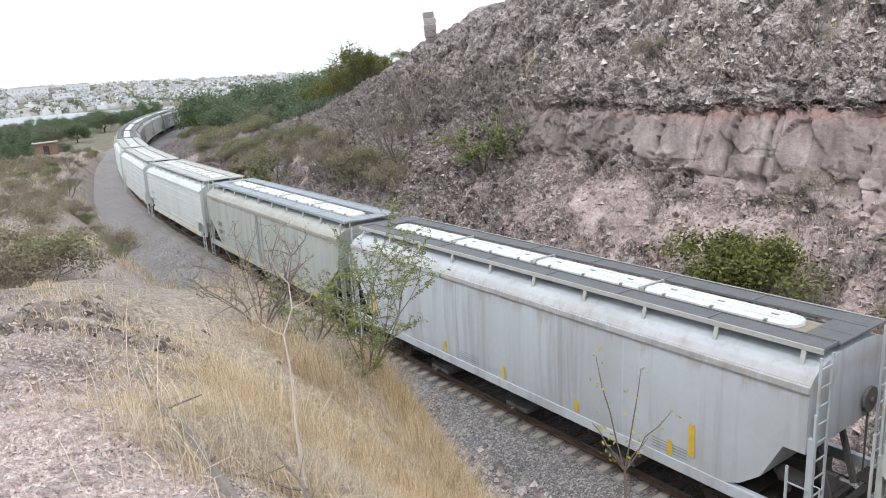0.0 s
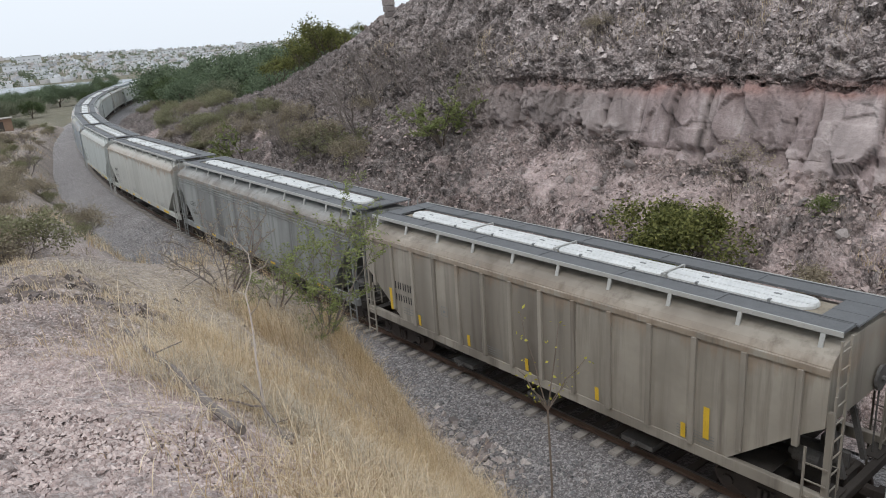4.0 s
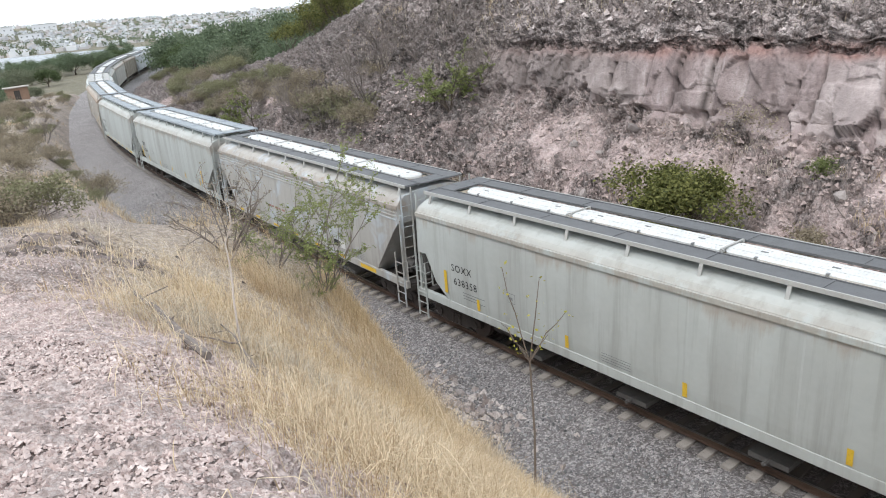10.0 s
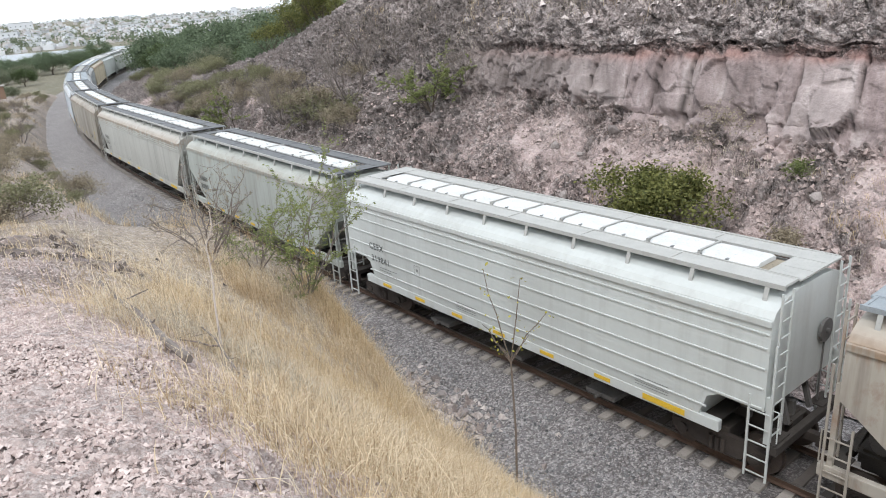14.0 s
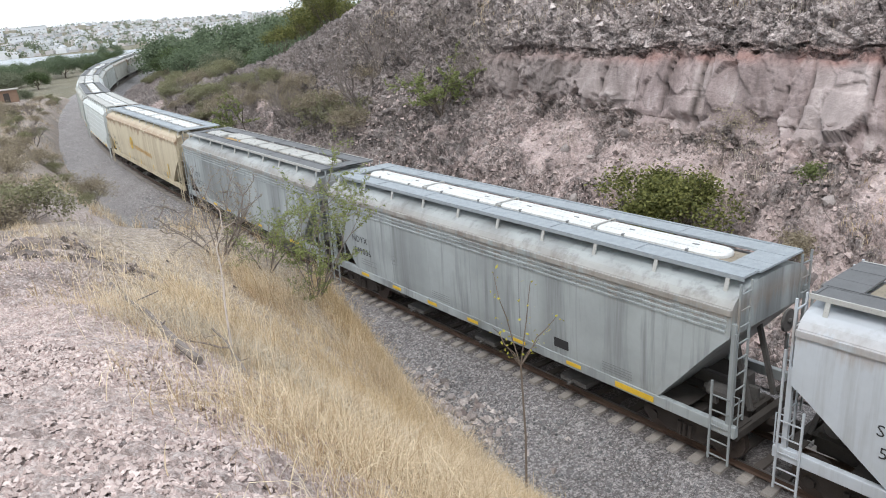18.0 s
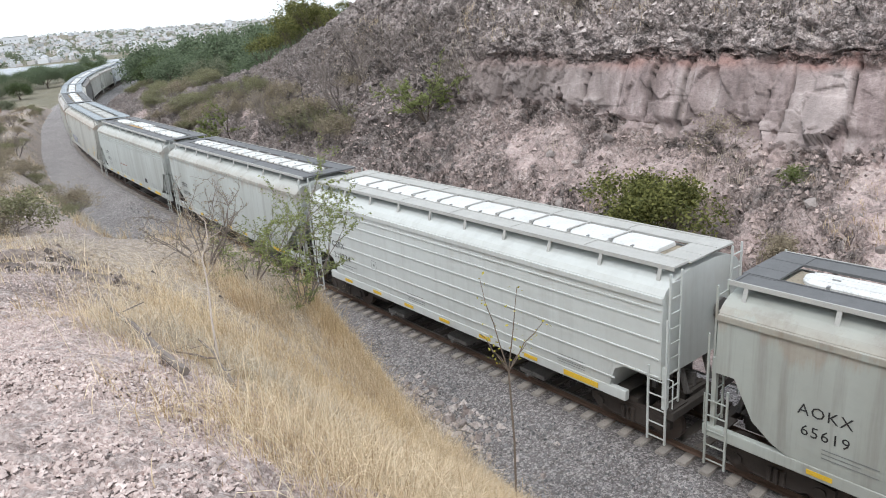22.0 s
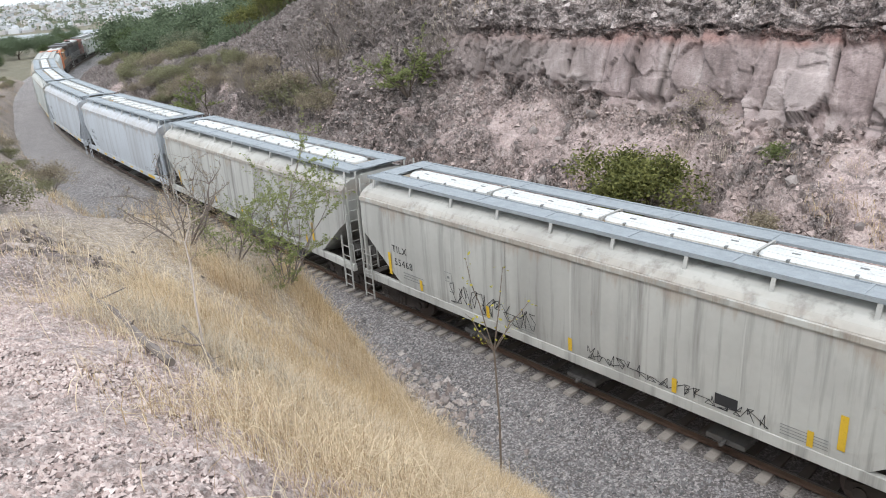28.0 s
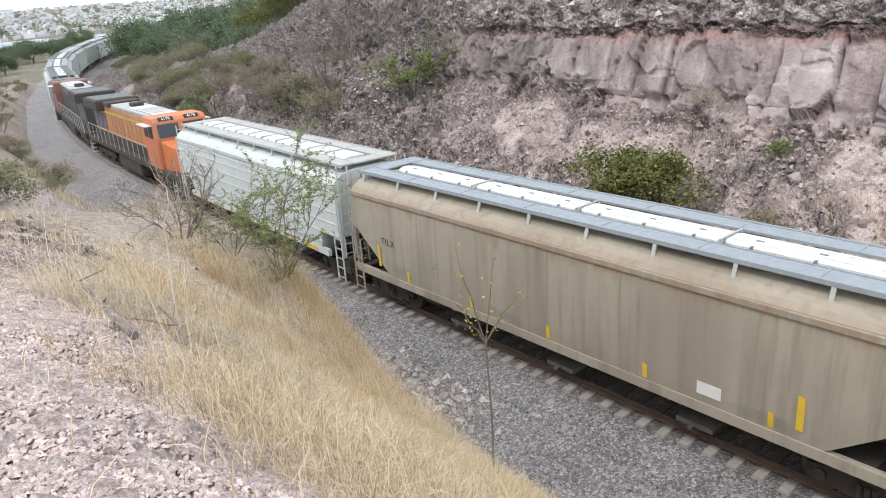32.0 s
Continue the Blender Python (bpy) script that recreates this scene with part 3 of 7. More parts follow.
def leaf_material(name, dark, light, thin=0.3):
    m, t, b = material(name)
    g = t.nodes.new("ShaderNodeNewGeometry")
    c = mixed(t, g.outputs["Random Per Island"], dark, light)
    n = noise_tex(t, coords(t, shift=True), 0.9, 2)
    c = mixed(t, n, mixed(t, 0.4, c, dark), c)
    t.links.new(c, b.inputs["Base Color"])
    b.inputs["Roughness"].default_value = 0.7
    b.inputs["Specular IOR Level"].default_value = 0.25
    tr = t.nodes.new("ShaderNodeBsdfTranslucent")
    t.links.new(c, tr.inputs["Color"])
    mx = t.nodes.new("ShaderNodeMixShader")
    mx.inputs[0].default_value = thin
    t.links.new(b.outputs[0], mx.inputs[1])
    t.links.new(tr.outputs[0], mx.inputs[2])
    t.links.new(mx.outputs[0], t.nodes["Material Output"].inputs["Surface"])
    return m


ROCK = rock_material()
GRAVEL = stones_material("bank_stone", (0.46, 0.355, 0.325), (0.86, 0.735, 0.69))
BANK = earth_material("bank_earth", [(0.3, (0.46, 0.34, 0.305)), (0.5, (0.6, 0.465, 0.42)), (0.7, (0.7, 0.56, 0.515))], 26.0, 0.03, [(0.3, (0.15, 0.112, 0.082)), (0.5, (0.25, 0.195, 0.145)), (0.7, (0.42, 0.335, 0.26))], [(0.3, (0.33, 0.255, 0.155)), (0.7, (0.6, 0.48, 0.31))], stones=((30, 0.35), (70, 0.4)), crumbs=17.0)
PLAIN_GROUND = earth_material("dry_ground", [(0.3, (0.09, 0.09, 0.05)), (0.5, (0.15, 0.14, 0.085)), (0.7, (0.24, 0.21, 0.14))], 3.0)
BALLAST = earth_material("ballast_bed", [(0.3, (0.15, 0.15, 0.155)), (0.5, (0.23, 0.228, 0.232)), (0.7, (0.31, 0.305, 0.308))], 16.0, 0.06, stones=((15, 0.6), (28, 0.6)), oil_shaded=True)
BALLAST_STONE = stones_material("ballast_stone", (0.1, 0.1, 0.103), (0.44, 0.435, 0.435))
PALE_STONE = stones_material("pale_stone", (0.3, 0.25, 0.23), (0.75, 0.68, 0.64))
SLOPE_STONE = stones_material("slope_stone", (0.2, 0.17, 0.16), (0.55, 0.49, 0.46), False)
CLOD = stones_material("clod", (0.13, 0.1, 0.09), (0.76, 0.61, 0.565))
FLANK_STONE = stones_material("flank_stone", (0.08, 0.065, 0.059), (0.46, 0.385, 0.355))
CRAG_STONE = stones_material("crag_stone", (0.22, 0.182, 0.172), (0.86, 0.755, 0.72))
TIE = plain("concrete_tie", (0.36, 0.33, 0.3), 0.9, 0, 0.35, 3, 0.3)


def grease_shaded(m):
    """Train's shade, grease and brake dust painted on sleepers between and beside the rails."""
    t = m.node_tree
    b = t.nodes["Principled BSDF"]
    col = b.inputs["Base Color"].links[0].from_socket
    x = t.nodes.new("ShaderNodeSeparateXYZ")
    t.links.new(t.nodes.new("ShaderNodeTexCoord").outputs["Object"], x.inputs[0])
    a = t.nodes.new("ShaderNodeMath")
    a.operation = "ABSOLUTE"
    t.links.new(x.outputs["Y"], a.inputs[0])
    t.links.new(mixed(t, ramp(t, a.outputs[0], [(0.85, (0.8, 0.8, 0.8)), (1.0, (0, 0, 0))]), col, (0.075, 0.062, 0.054)), b.inputs["Base Color"])
    return m


SLEEPER = grease_shaded(plain("grease_shaded_tie", (0.36, 0.33, 0.3), 0.9, 0, 0.35, 3, 0.3))
RAIL = plain("rail_steel", (0.13, 0.085, 0.065), 0.6, 0.4, 0.35, 5, 0.1)
RAIL_TOP = plain("rail_head", (0.42, 0.4, 0.38), 0.3, 0.9, 0.15, 4)
STRAW = leaf_material("dry_grass", (0.38, 0.27, 0.155), (1.0, 0.865, 0.645), 0.35)
STRAW_ORANGE = leaf_material("rusty_grass", (0.34, 0.235, 0.125), (0.9, 0.735, 0.48), 0.35)
STRAW_GREY = leaf_material("grey_grass", (0.3, 0.25, 0.19), (0.84, 0.76, 0.62), 0.35)
TWIG = plain("dry_twig", (0.21, 0.178, 0.158), 0.9, 0, 0.4, 6)
PALE_TWIG = plain("pale_bark", (0.42, 0.36, 0.31), 0.9, 0, 0.3, 9)
SAP_BARK = plain("sapling_bark", (0.19, 0.15, 0.12), 0.9, 0, 0.35, 9)
BARK = plain("bark", (0.11, 0.085, 0.065), 0.95, 0, 0.4, 5, 0.4)
LEAF_GREEN = leaf_material("bright_leaf", (0.09, 0.115, 0.04), (0.25, 0.28, 0.11))
LEAF_BUSH = leaf_material("bush_leaf", (0.055, 0.066, 0.02), (0.3, 0.3, 0.1))
LEAF_THIN = leaf_material("thorn_leaf", (0.13, 0.16, 0.055), (0.36, 0.4, 0.16))
# greyed towards blue: distance haze put into the tree colour
LEAF_TREE = leaf_material("tree_leaf", (0.07, 0.095, 0.058), (0.23, 0.29, 0.175))
LEAF_DARK = leaf_material("dark_leaf", (0.035, 0.052, 0.022), (0.15, 0.2, 0.085))
LEAF_DUSTY = leaf_material("dusty_leaf", (0.1, 0.115, 0.07), (0.27, 0.29, 0.2))
LEAF_FAR = leaf_material("far_leaf", (0.12, 0.15, 0.1), (0.25, 0.28, 0.19))
LEAF_PURPLE = leaf_material("purple_blossom", (0.1, 0.08, 0.17), (0.22, 0.19, 0.33))
LEAF_DRY = leaf_material("dry_leaf", (0.22, 0.185, 0.13), (0.42, 0.36, 0.26))
LEAF_OLIVE = leaf_material("olive_leaf", (0.15, 0.15, 0.085), (0.36, 0.35, 0.21))
LEAF_YELLOW = leaf_material("yellow_leaf", (0.28, 0.27, 0.04), (0.5, 0.45, 0.1))

GREYS = dict(
    blue=car_paint("paint_blue_grey", (0.5, 0.54, 0.58), 0.2, 0, 0.35),
    light=car_paint("paint_light_grey", (0.47, 0.5, 0.48), 0.25, 0, 0.35),
    green=car_paint("paint_grey_green", (0.4, 0.43, 0.4), 0.3, 0, 0.4),
    tan=car_paint("paint_grey_tan", (0.46, 0.46, 0.425), 0.3, 0, 0.5, (0.2, 0.19, 0.165), eave=0.6),
    streaky=car_paint("paint_streaky_grey", (0.38, 0.415, 0.42), 0.62, 0, 0.7, (0.1, 0.105, 0.105)),
    white=car_paint("paint_off_white", (0.555, 0.585, 0.57), 0.12, 0, 0.15, eave=0.08),
    dirty=car_paint("paint_dirty_white", (0.51, 0.515, 0.485), 0.35, 0.05, 0.75, (0.13, 0.12, 0.11)),
    dark=car_paint("paint_grimy_grey", (0.3, 0.31, 0.3), 0.75, 0, 0.85, (0.06, 0.06, 0.06)),
    black=car_paint("paint_sooty_grey", (0.2, 0.2, 0.2), 0.85, 0, 0.8, (0.035, 0.035, 0.035)),
    brown=car_paint("paint_streaked_brown", (0.36, 0.33, 0.28), 0.7, 0, 0.9, (0.09, 0.075, 0.06)),
    rusttan=car_paint("paint_rusty_tan", (0.42, 0.39, 0.34), 0.4, 0.42, 0.5, (0.17, 0.14, 0.115), (0.25, 0.155, 0.105), eave=0.8),
    khaki=car_paint("paint_khaki", (0.37, 0.33, 0.26), 0.45, 0, 0.55, (0.17, 0.14, 0.11), eave=0.6),
    yellow=car_paint("paint_pale_yellow", (0.56, 0.495, 0.36), 0.4, 0.22, 0.55, (0.27, 0.2, 0.125), (0.34, 0.19, 0.08), eave=0.95),
    rustwhite=car_paint("paint_rust_patched", (0.5, 0.52, 0.53), 0.25, 0.66, 0.4, (0.2, 0.19, 0.18), (0.42, 0.22, 0.13)),
    rusty=car_paint("paint_rusting_grey", (0.46, 0.47, 0.46), 0.3, 0.85, 0.4, (0.2, 0.17, 0.15), (0.24, 0.105, 0.045), panels=True),
    blotch=car_paint("paint_blotched", (0.3, 0.34, 0.38), 0.5, 0, 0.6, (0.12, 0.12, 0.12), patch=(0.46, 0.44, 0.33)),
    panels=car_paint("paint_patched_panels", (0.44, 0.43, 0.4), 0.3, 0.1, 0.4, patch=(0.5, 0.55, 0.58)),
)
LATCH = plain("latch_grey", (0.24, 0.25, 0.25), 0.7, 0.1, 0.25, 5)
BOARD = plain("walkway_grating", (0.15, 0.155, 0.16), 0.7, 0.2, 0.3, 4)
BOARD_BLUE = plain("walkway_galvanised", (0.33, 0.365, 0.39), 0.7, 0.2, 0.3, 6)
HATCH = plain("hatch_fibreglass", (0.64, 0.65, 0.64), 0.6, 0, 0.3, 2.2)
HATCH_GREY = plain("hatch_grey", (0.42, 0.42, 0.4), 0.7, 0, 0.2, 3)
ROOF_DUST = plain("dusty_roof", (0.3, 0.26, 0.2), 0.9, 0, 0.45, 2.0)
GRAIN = plain("spilt_grain", (0.4, 0.26, 0.11), 0.95, 0, 0.4, 8, 0.4)
UNDER = plain("undercarriage", (0.06, 0.052, 0.046), 0.9, 0, 0.4, 5, 0.2)
GATE = plain("gate_iron", (0.13, 0.125, 0.12), 0.8, 0.1, 0.4, 4, 0.2)
IRON = plain("brown_iron", (0.06, 0.049, 0.043), 0.85, 0.1, 0.4, 6, 0.2)
WHEEL = plain("wheel_steel", (0.1, 0.08, 0.07), 0.6, 0.5, 0.3, 6)
MARK_YELLOW = plain("reflector_yellow", (0.72, 0.47, 0.04), 0.6, 0, 0.25, 4)
LETTER = plain("stencil_black", (0.03, 0.03, 0.032), 0.7, 0, 0.2, 5)
LETTER_RED = plain("stencil_red", (0.34, 0.17, 0.14), 0.7, 0, 0.2, 5)
LETTER_BLUE = plain("paint_blue", (0.08, 0.13, 0.3), 0.6, 0, 0.3, 5)
LETTER_WHITE = plain("paint_white", (0.72, 0.72, 0.7), 0.6, 0, 0.15, 5)
LETTER_ORANGE = plain("paint_orange_logo", (0.62, 0.36, 0.1), 0.6, 0, 0.2, 5)
RUST = plain("bare_rust", (0.12, 0.05, 0.03), 0.9, 0, 0.4, 5, 0.3)

# ---- ground out to the horizon, water and the far town ----
def far_height(x, y):
    r = np.hypot(x, y - 40)
    az = np.degrees(np.arctan2(x, y))
    top = np.interp(az, [-60, -30, -11, 0], [26, 30, 6, 8])
    z = np.interp(r, [0, 280, 420, 850], [-1.3, -1.3, -8.5, -8.5])
    z = np.where(r > 850, -8.5 + (top + 8.5) * np.clip((r - 850) / 1000, 0, 1) ** 1.2, z)
    return z + np.where(r > 850, 1.5 * np.sin(x * 0.011) * np.cos(y * 0.013), 0)


def build_ground():
    rad = np.r_[0, np.geomspace(4, 4800, 90)]
    ang = np.linspace(0, 2 * np.pi, 181)
    x, y = rad[:, None] * np.cos(ang), 40 + rad[:, None] * np.sin(ang)
    me = grid_mesh("ground", np.stack([x, y, far_height(x, y)], -1), PLAIN_GROUND)
    tagged(new("ground", me), "dry brown ground running out to low hills", "ground", kind="structure")
    water, wt, wb = material("lake_water")
    wb.inputs["Base Color"].default_value, wb.inputs["Roughness"].default_value = (0.16, 0.19, 0.2, 1), 0.25
    bump(wt, wb, noise_tex(wt, coords(wt), 0.4, 3), 0.15, 0.3)
    a = np.radians(np.linspace(-62, -20, 30))
    r = np.linspace(440, 800, 8)[:, None] * (1 - 0.22 * np.clip((np.degrees(a) + 30) / 10, 0, 1))
    me = grid_mesh("water", np.stack([r * np.sin(a), r * np.cos(a), np.full(r.shape, -7.2)], -1), water)
    tagged(new("water", me), "pale calm water of a reservoir", "water", kind="structure")


build_ground()


def leaves(sh, rnd, p, n, spread, size, slim=0.5):
    for i in range(n):
        c = Vector(p) + Vector((rnd.gauss(0, spread), rnd.gauss(0, spread), rnd.gauss(0, spread * 0.8)))
        u = Vector((rnd.gauss(0, 1), rnd.gauss(0, 1), rnd.gauss(0, 0.6))).normalized()
        w = u.cross(Vector((rnd.gauss(0, 1), rnd.gauss(0, 1), rnd.gauss(0, 1)))).normalized()
        s = size * rnd.uniform(0.6, 1.3)
        sh.add([c - u * s, c + w * s * slim, c + u * s, c - w * s * slim], [(0, 1, 2, 3)])


def build_town():
    """Low pale houses on the far hillside."""
    rnd = random.Random(4)
    m, t, b = material("hazy_town_walls")
    g = t.nodes.new("ShaderNodeNewGeometry")
    # blue-grey tint of the far haze, mixed into the wall colours
    c = ramp(t, g.outputs["Random Per Island"], [(0.0, (0.52, 0.54, 0.56)), (0.4, (0.72, 0.73, 0.75)), (0.55, (0.47, 0.44, 0.43)), (0.75, (0.62, 0.58, 0.57)), (1.0, (0.4, 0.43, 0.47))])
    t.links.new(c, b.inputs["Base Color"])
    b.inputs["Roughness"].default_value = 0.9
    dark = plain("town_window", (0.1, 0.11, 0.12), 0.4)
    town = Shape()
    for i in range(1500):
        az = radians(rnd.uniform(-46, -5))
        r = 830 + 1150 * rnd.random() ** 1.3
        x, y = r * math.sin(az), r * math.cos(az)
        z = float(far_height(np.array(x), np.array(y)))
        w, d, h = rnd.uniform(4, 11), rnd.uniform(5, 10), rnd.uniform(3, 7)
        q = pose(x, y, z - 1, 0, 0, rnd.uniform(0, 90))
        town.box(-w / 2, w / 2, -d / 2, d / 2, 0, h, q)
        if rnd.random() < 0.5:
            town.box(-w / 4, w / 4, -d / 2, 0, h - 0.5, h + 2.5, q)
    tagged(new("distant_town", town.mesh("distant_town", m, fix=False)), "pale flat-roofed houses of a town on a far hillside", "town", kind="stuff")
    green = Shape()
    for i in range(900):
        az = radians(rnd.uniform(-46, -5))
        r = 830 + 1150 * rnd.random() ** 1.3
        x, y = r * math.sin(az), r * math.cos(az)
        z = float(far_height(np.array(x), np.array(y)))
        for k in range(7):
            leaves(green, rnd, (x + rnd.gauss(0, 4), y + rnd.gauss(0, 4), z + rnd.uniform(1, 5)), 5, 1.6, 1.2, 0.7)
    tagged(new("distant_trees", green.mesh("distant_trees", LEAF_FAR, fix=False)), "dull green trees scattered among the far houses", "trees", kind="stuff")
    for az, r, w, h in ((-29.5, 1500, 60, 14), (-26.5, 1550, 40, 15), (-27.5, 1250, 30, 10), (-20, 1300, 50, 7), (-14.5, 1250, 60, 7), (-12.5, 1400, 10, 16), (-17, 1500, 50, 8)):
        a = radians(az)
        x, y = r * math.sin(a), r * math.cos(a)
        z = float(far_height(np.array(x), np.array(y)))
        ob = thing("distant_building", "large pale flat-roofed building far off in the town", "building", "large town buildings", pose(x, y, z, 0, 0, -az))
        piece("wall", Shape().box(-w / 2, w / 2, -8, 8, -2, h).mesh("wall", m, bevel=0.3), ob)
        piece("roof", Shape().box(-w / 2 - 0.5, w / 2 + 0.5, -8.5, 8.5, h + 0.05, h + 0.8).mesh("roof", HATCH_GREY), ob)
        me = Shape().box(-1, 1, -8.15, -8.02, 0, 1.6).mesh("window", dark)
        for k in range(min(6, int(w / 7))):
            piece("window", me, ob, pose(-w / 2 + 4 + k * (w - 8) / max(1, min(6, int(w / 7)) - 1), 0, h * 0.55))


build_town()


# ---- rock hill beyond the track ----
def build_hill():
    s = np.r_[np.arange(-46, -13, 0.6), np.arange(-13, 30, 0.075), np.arange(30, 60, 0.24), np.arange(60, 132, 0.9)]
    seg = np.r_[np.linspace(0, 4, 125), np.linspace(4, 5, 44)[1:], np.linspace(5, 8, 60)[1:], np.linspace(8, 11, 90)[1:], np.linspace(11, 14, 26)[1:]]
    idx = np.arange(HILL.shape[1])
    prof = np.array([hill_profile(v) for v in s])
    d = np.stack([np.interp(seg, idx, p[:, 0]) for p in prof])
    z = np.stack([np.interp(seg, idx, p[:, 1]) for p in prof])
    xyz = spot(np.broadcast_to(s[:, None], d.shape), -d, z)
    gu, gv = np.gradient(xyz, axis=0), np.gradient(xyz, axis=1)
    n = np.cross(gv, gu)
    n /= np.linalg.norm(n, axis=-1, keepdims=True) + 1e-9
    n *= np.sign(n[..., 2:3] + 1e-6)
    S = np.broadcast_to(s[:, None], d.shape)
    lift = 0.16 * fbm(np.stack([s * 0.35, 0 * s, 0 * s], -1), 4, 44, 0.6)
    xyz[..., 2] += lift[:, None] * np.clip((z - 6) / 1.2, 0, 1) * np.clip((14 - z) / 4, 0, 1)
    here = 1 / (1 + np.exp((S - 15.5) * 1.1))  # where the quarried cliff stands
    q = np.stack([S, d, z], -1)
    wob = 0.35 * fbm(q * 0.35, 2, 31)
    jag = 0.25 * fbm(q * np.array([1.7, 0.8, 1.7]), 3, 35, 0.6)
    carved = here * np.clip((z - np.interp(S, [-2, 3, 7], [4.0, 4.3, 5.1]) + jag * 2) / 0.3, 0, 1) * np.clip((7.25 + wob * 0.4 + jag * 0.5 - z) / 0.2, 0, 1)
    upper = np.clip((z - 7.35 - jag * 0.4) / 0.3, 0, 1) * here + (1 - here) * np.clip((z - 6.0 + wob) / 1.5, 0, 1)
    redzone = np.clip((6 - S) / 3, 0, 1) * np.clip(0.8 + 2.5 * fbm(q * np.array([0.5, 0, 0]), 2, 71), 0, 1)
    red = here * np.exp(-(((z - 7.15 + 0.2 * wob + 0.3 * jag) / 0.3) ** 2)) * (0.35 + 0.65 * redzone)
    soil_n = fbm(q * np.array([0.25, 0.3, 0.3]), 3, 12) + 0.5 * fbm(q * np.array([1.2, 0.5, 0.9]), 3, 13)
    soil = np.clip(0.05 + 1.5 * soil_n + np.interp(S, [-12, -3, 0, 9, 14], [0.95, 0.7, 0.05, -0.3, -0.8]), 0, 1) * np.clip((4.4 - z + jag * 2) / 0.5, 0, 1)
    chute = np.exp(-(((S - (5.3 + 0.42 * (z - 2.0) + 0.6 * jag)) / (0.2 + 0.07 * z)) ** 4)) * np.clip((4.3 - z) / 0.4, 0, 1) * np.clip((z - 1.7) / 0.4, 0, 1)
    pocket = np.clip(1.6 - np.abs(z - 4.0 - jag) * 2.2, 0, 1) * np.clip(1.5 - np.abs(S - 8.2) * 0.45, 0, 1)
    soil = np.clip(np.maximum(soil, np.maximum(chute * 1.2, pocket)), 0, 1)
    talus = (1 - carved) * (1 - upper)
    inner = np.clip((d - 3.6) / 1.0, 0, 1)
    warp = np.stack([0.25 * fbm(q * 0.9, 2, 201), 0.25 * fbm(q * 0.9, 2, 202), 0.2 * fbm(q * 0.9, 2, 203)], -1)
    w = q + warp
    # talus: broken rubble with dark clods, and gullies that run downhill
    gap, val, rel = facets(w * np.array([1.2, 0.9, 1.1]), 7, 0.4, 0.5)
    gap6, val6, rel6 = facets(w * np.array([3.0, 2.2, 2.8]), 107, 0.3, 0.35)
    gap7, val7, rel7 = facets(w * np.array([6.0, 4.2, 5.2]), 131, 0.26, 0.34)
    clod = np.clip(fbm(q * 0.6, 3, 111) * 1.6 + 0.4, 0, 1)
    edge = np.clip(soil * (1 - soil) * 4, 0, 1)
    clod = np.maximum(clod, edge)
    rub = fbm(q * np.array([0.9, 0.7, 0.9]), 3, 3, 0.55, True) * 0.12 + fbm(q * 0.22, 2, 40) * 0.45
    rub = rub + (rel + rel6 + rel7) * (1 - soil * 0.8) * (0.45 + 0.75 * clod)
    gul = -0.3 * np.clip(fbm(np.stack([S * 0.55, d * 0.08, z * 0], -1), 3, 17, 0.5, True), 0, 1)
    # quarried wall: upright flat panels with open cracks, broken by ledges low down
    rnd = np.random.RandomState(6)
    cuts = np.cumsum(rnd.choice([0.4, 0.9, 1.5, 2.2, 3.0], 90)) - 46
    u = S + 0.14 * fbm(q * np.array([0.5, 0, 0.5]), 3, 61, 0.5) + 0.06 * (z - 5.5)
    k = np.clip(np.searchsorted(cuts, u), 1, len(cuts) - 1)
    mid, half = (cuts[k] + cuts[k - 1]) / 2, (cuts[k] - cuts[k - 1]) / 2
    off, turn, drop = rnd.uniform(-0.16, 0.16, 91), rnd.uniform(-0.14, 0.14, 91), rnd.uniform(4.7, 6.2, 91)
    rim = half - np.abs(u - mid)
    step = (z < drop[k] + 0.5 * jag) * (rnd.uniform(-0.1, 0.3, 91))[k]
    gap4, val4, rel4 = facets(q * np.array([0.75, 0.3, 0.8]), 63, 0.4, 0.6)
    wall = off[k] + turn[k] * (u - mid) + step - 0.06 * np.exp(-((rim / 0.1) ** 2)) - 0.3 * np.exp(-((rim / 0.03) ** 2)) * (hash3(k, k, k, 3) > 0.3) + 0.8 * rel4 * (val4 > 0.45)
    low = np.clip((5.5 - z + 2.2 * wob) / 0.3, 0, 1)
    gap2, val2, rel2 = facets(w * np.array([2.4, 0.8, 2.2]), 65, 0.2, 0.3)
    broken = np.clip(2.6 * fbm(q * np.array([0.5, 0.3, 0.3]), 3, 150) + 0.1 + 0.8 * (hash3(k, k, k, 8) > 0.72), 0, 1) * np.clip((S - 4.0) / 1.5, 0.3, 1)
    slab = wall * (1 - 0.55 * low) + rel4 * low * 1.2 + rel2 * np.maximum(0.5 * low, broken) + 0.03 * fbm(q * np.array([1.3, 1, 0.8]), 3, 25)
    # above: thin platy beds, then scrubby rubble, then upright blocks
    u_, v_ = S + 0.5 * warp[..., 0] + 0.1 * z, z + 0.45 * warp[..., 2] + 0.35 * wob
    plates = np.clip((8.5 + wob - z) / 0.3, 0, 1) * here
    blocky = np.clip((z - 9.2 + 2.5 * wob) / 0.5, 0, 1)
    gapp, valp, relp = facets(np.stack([u_ * 2.2, d * 0.6, v_ * 4.2], -1), 59, 0.3, 0.3)
    gap3, val3, rel3 = facets(np.stack([u_ * 1.3, d * 0.3, v_ * 0.75], -1), 51, 0.9, 0.8)
    gap5, val5, rel5 = facets(np.stack([u_ * 2.6, d * 0.6, v_ * 1.9], -1), 57, 0.4, 0.5)
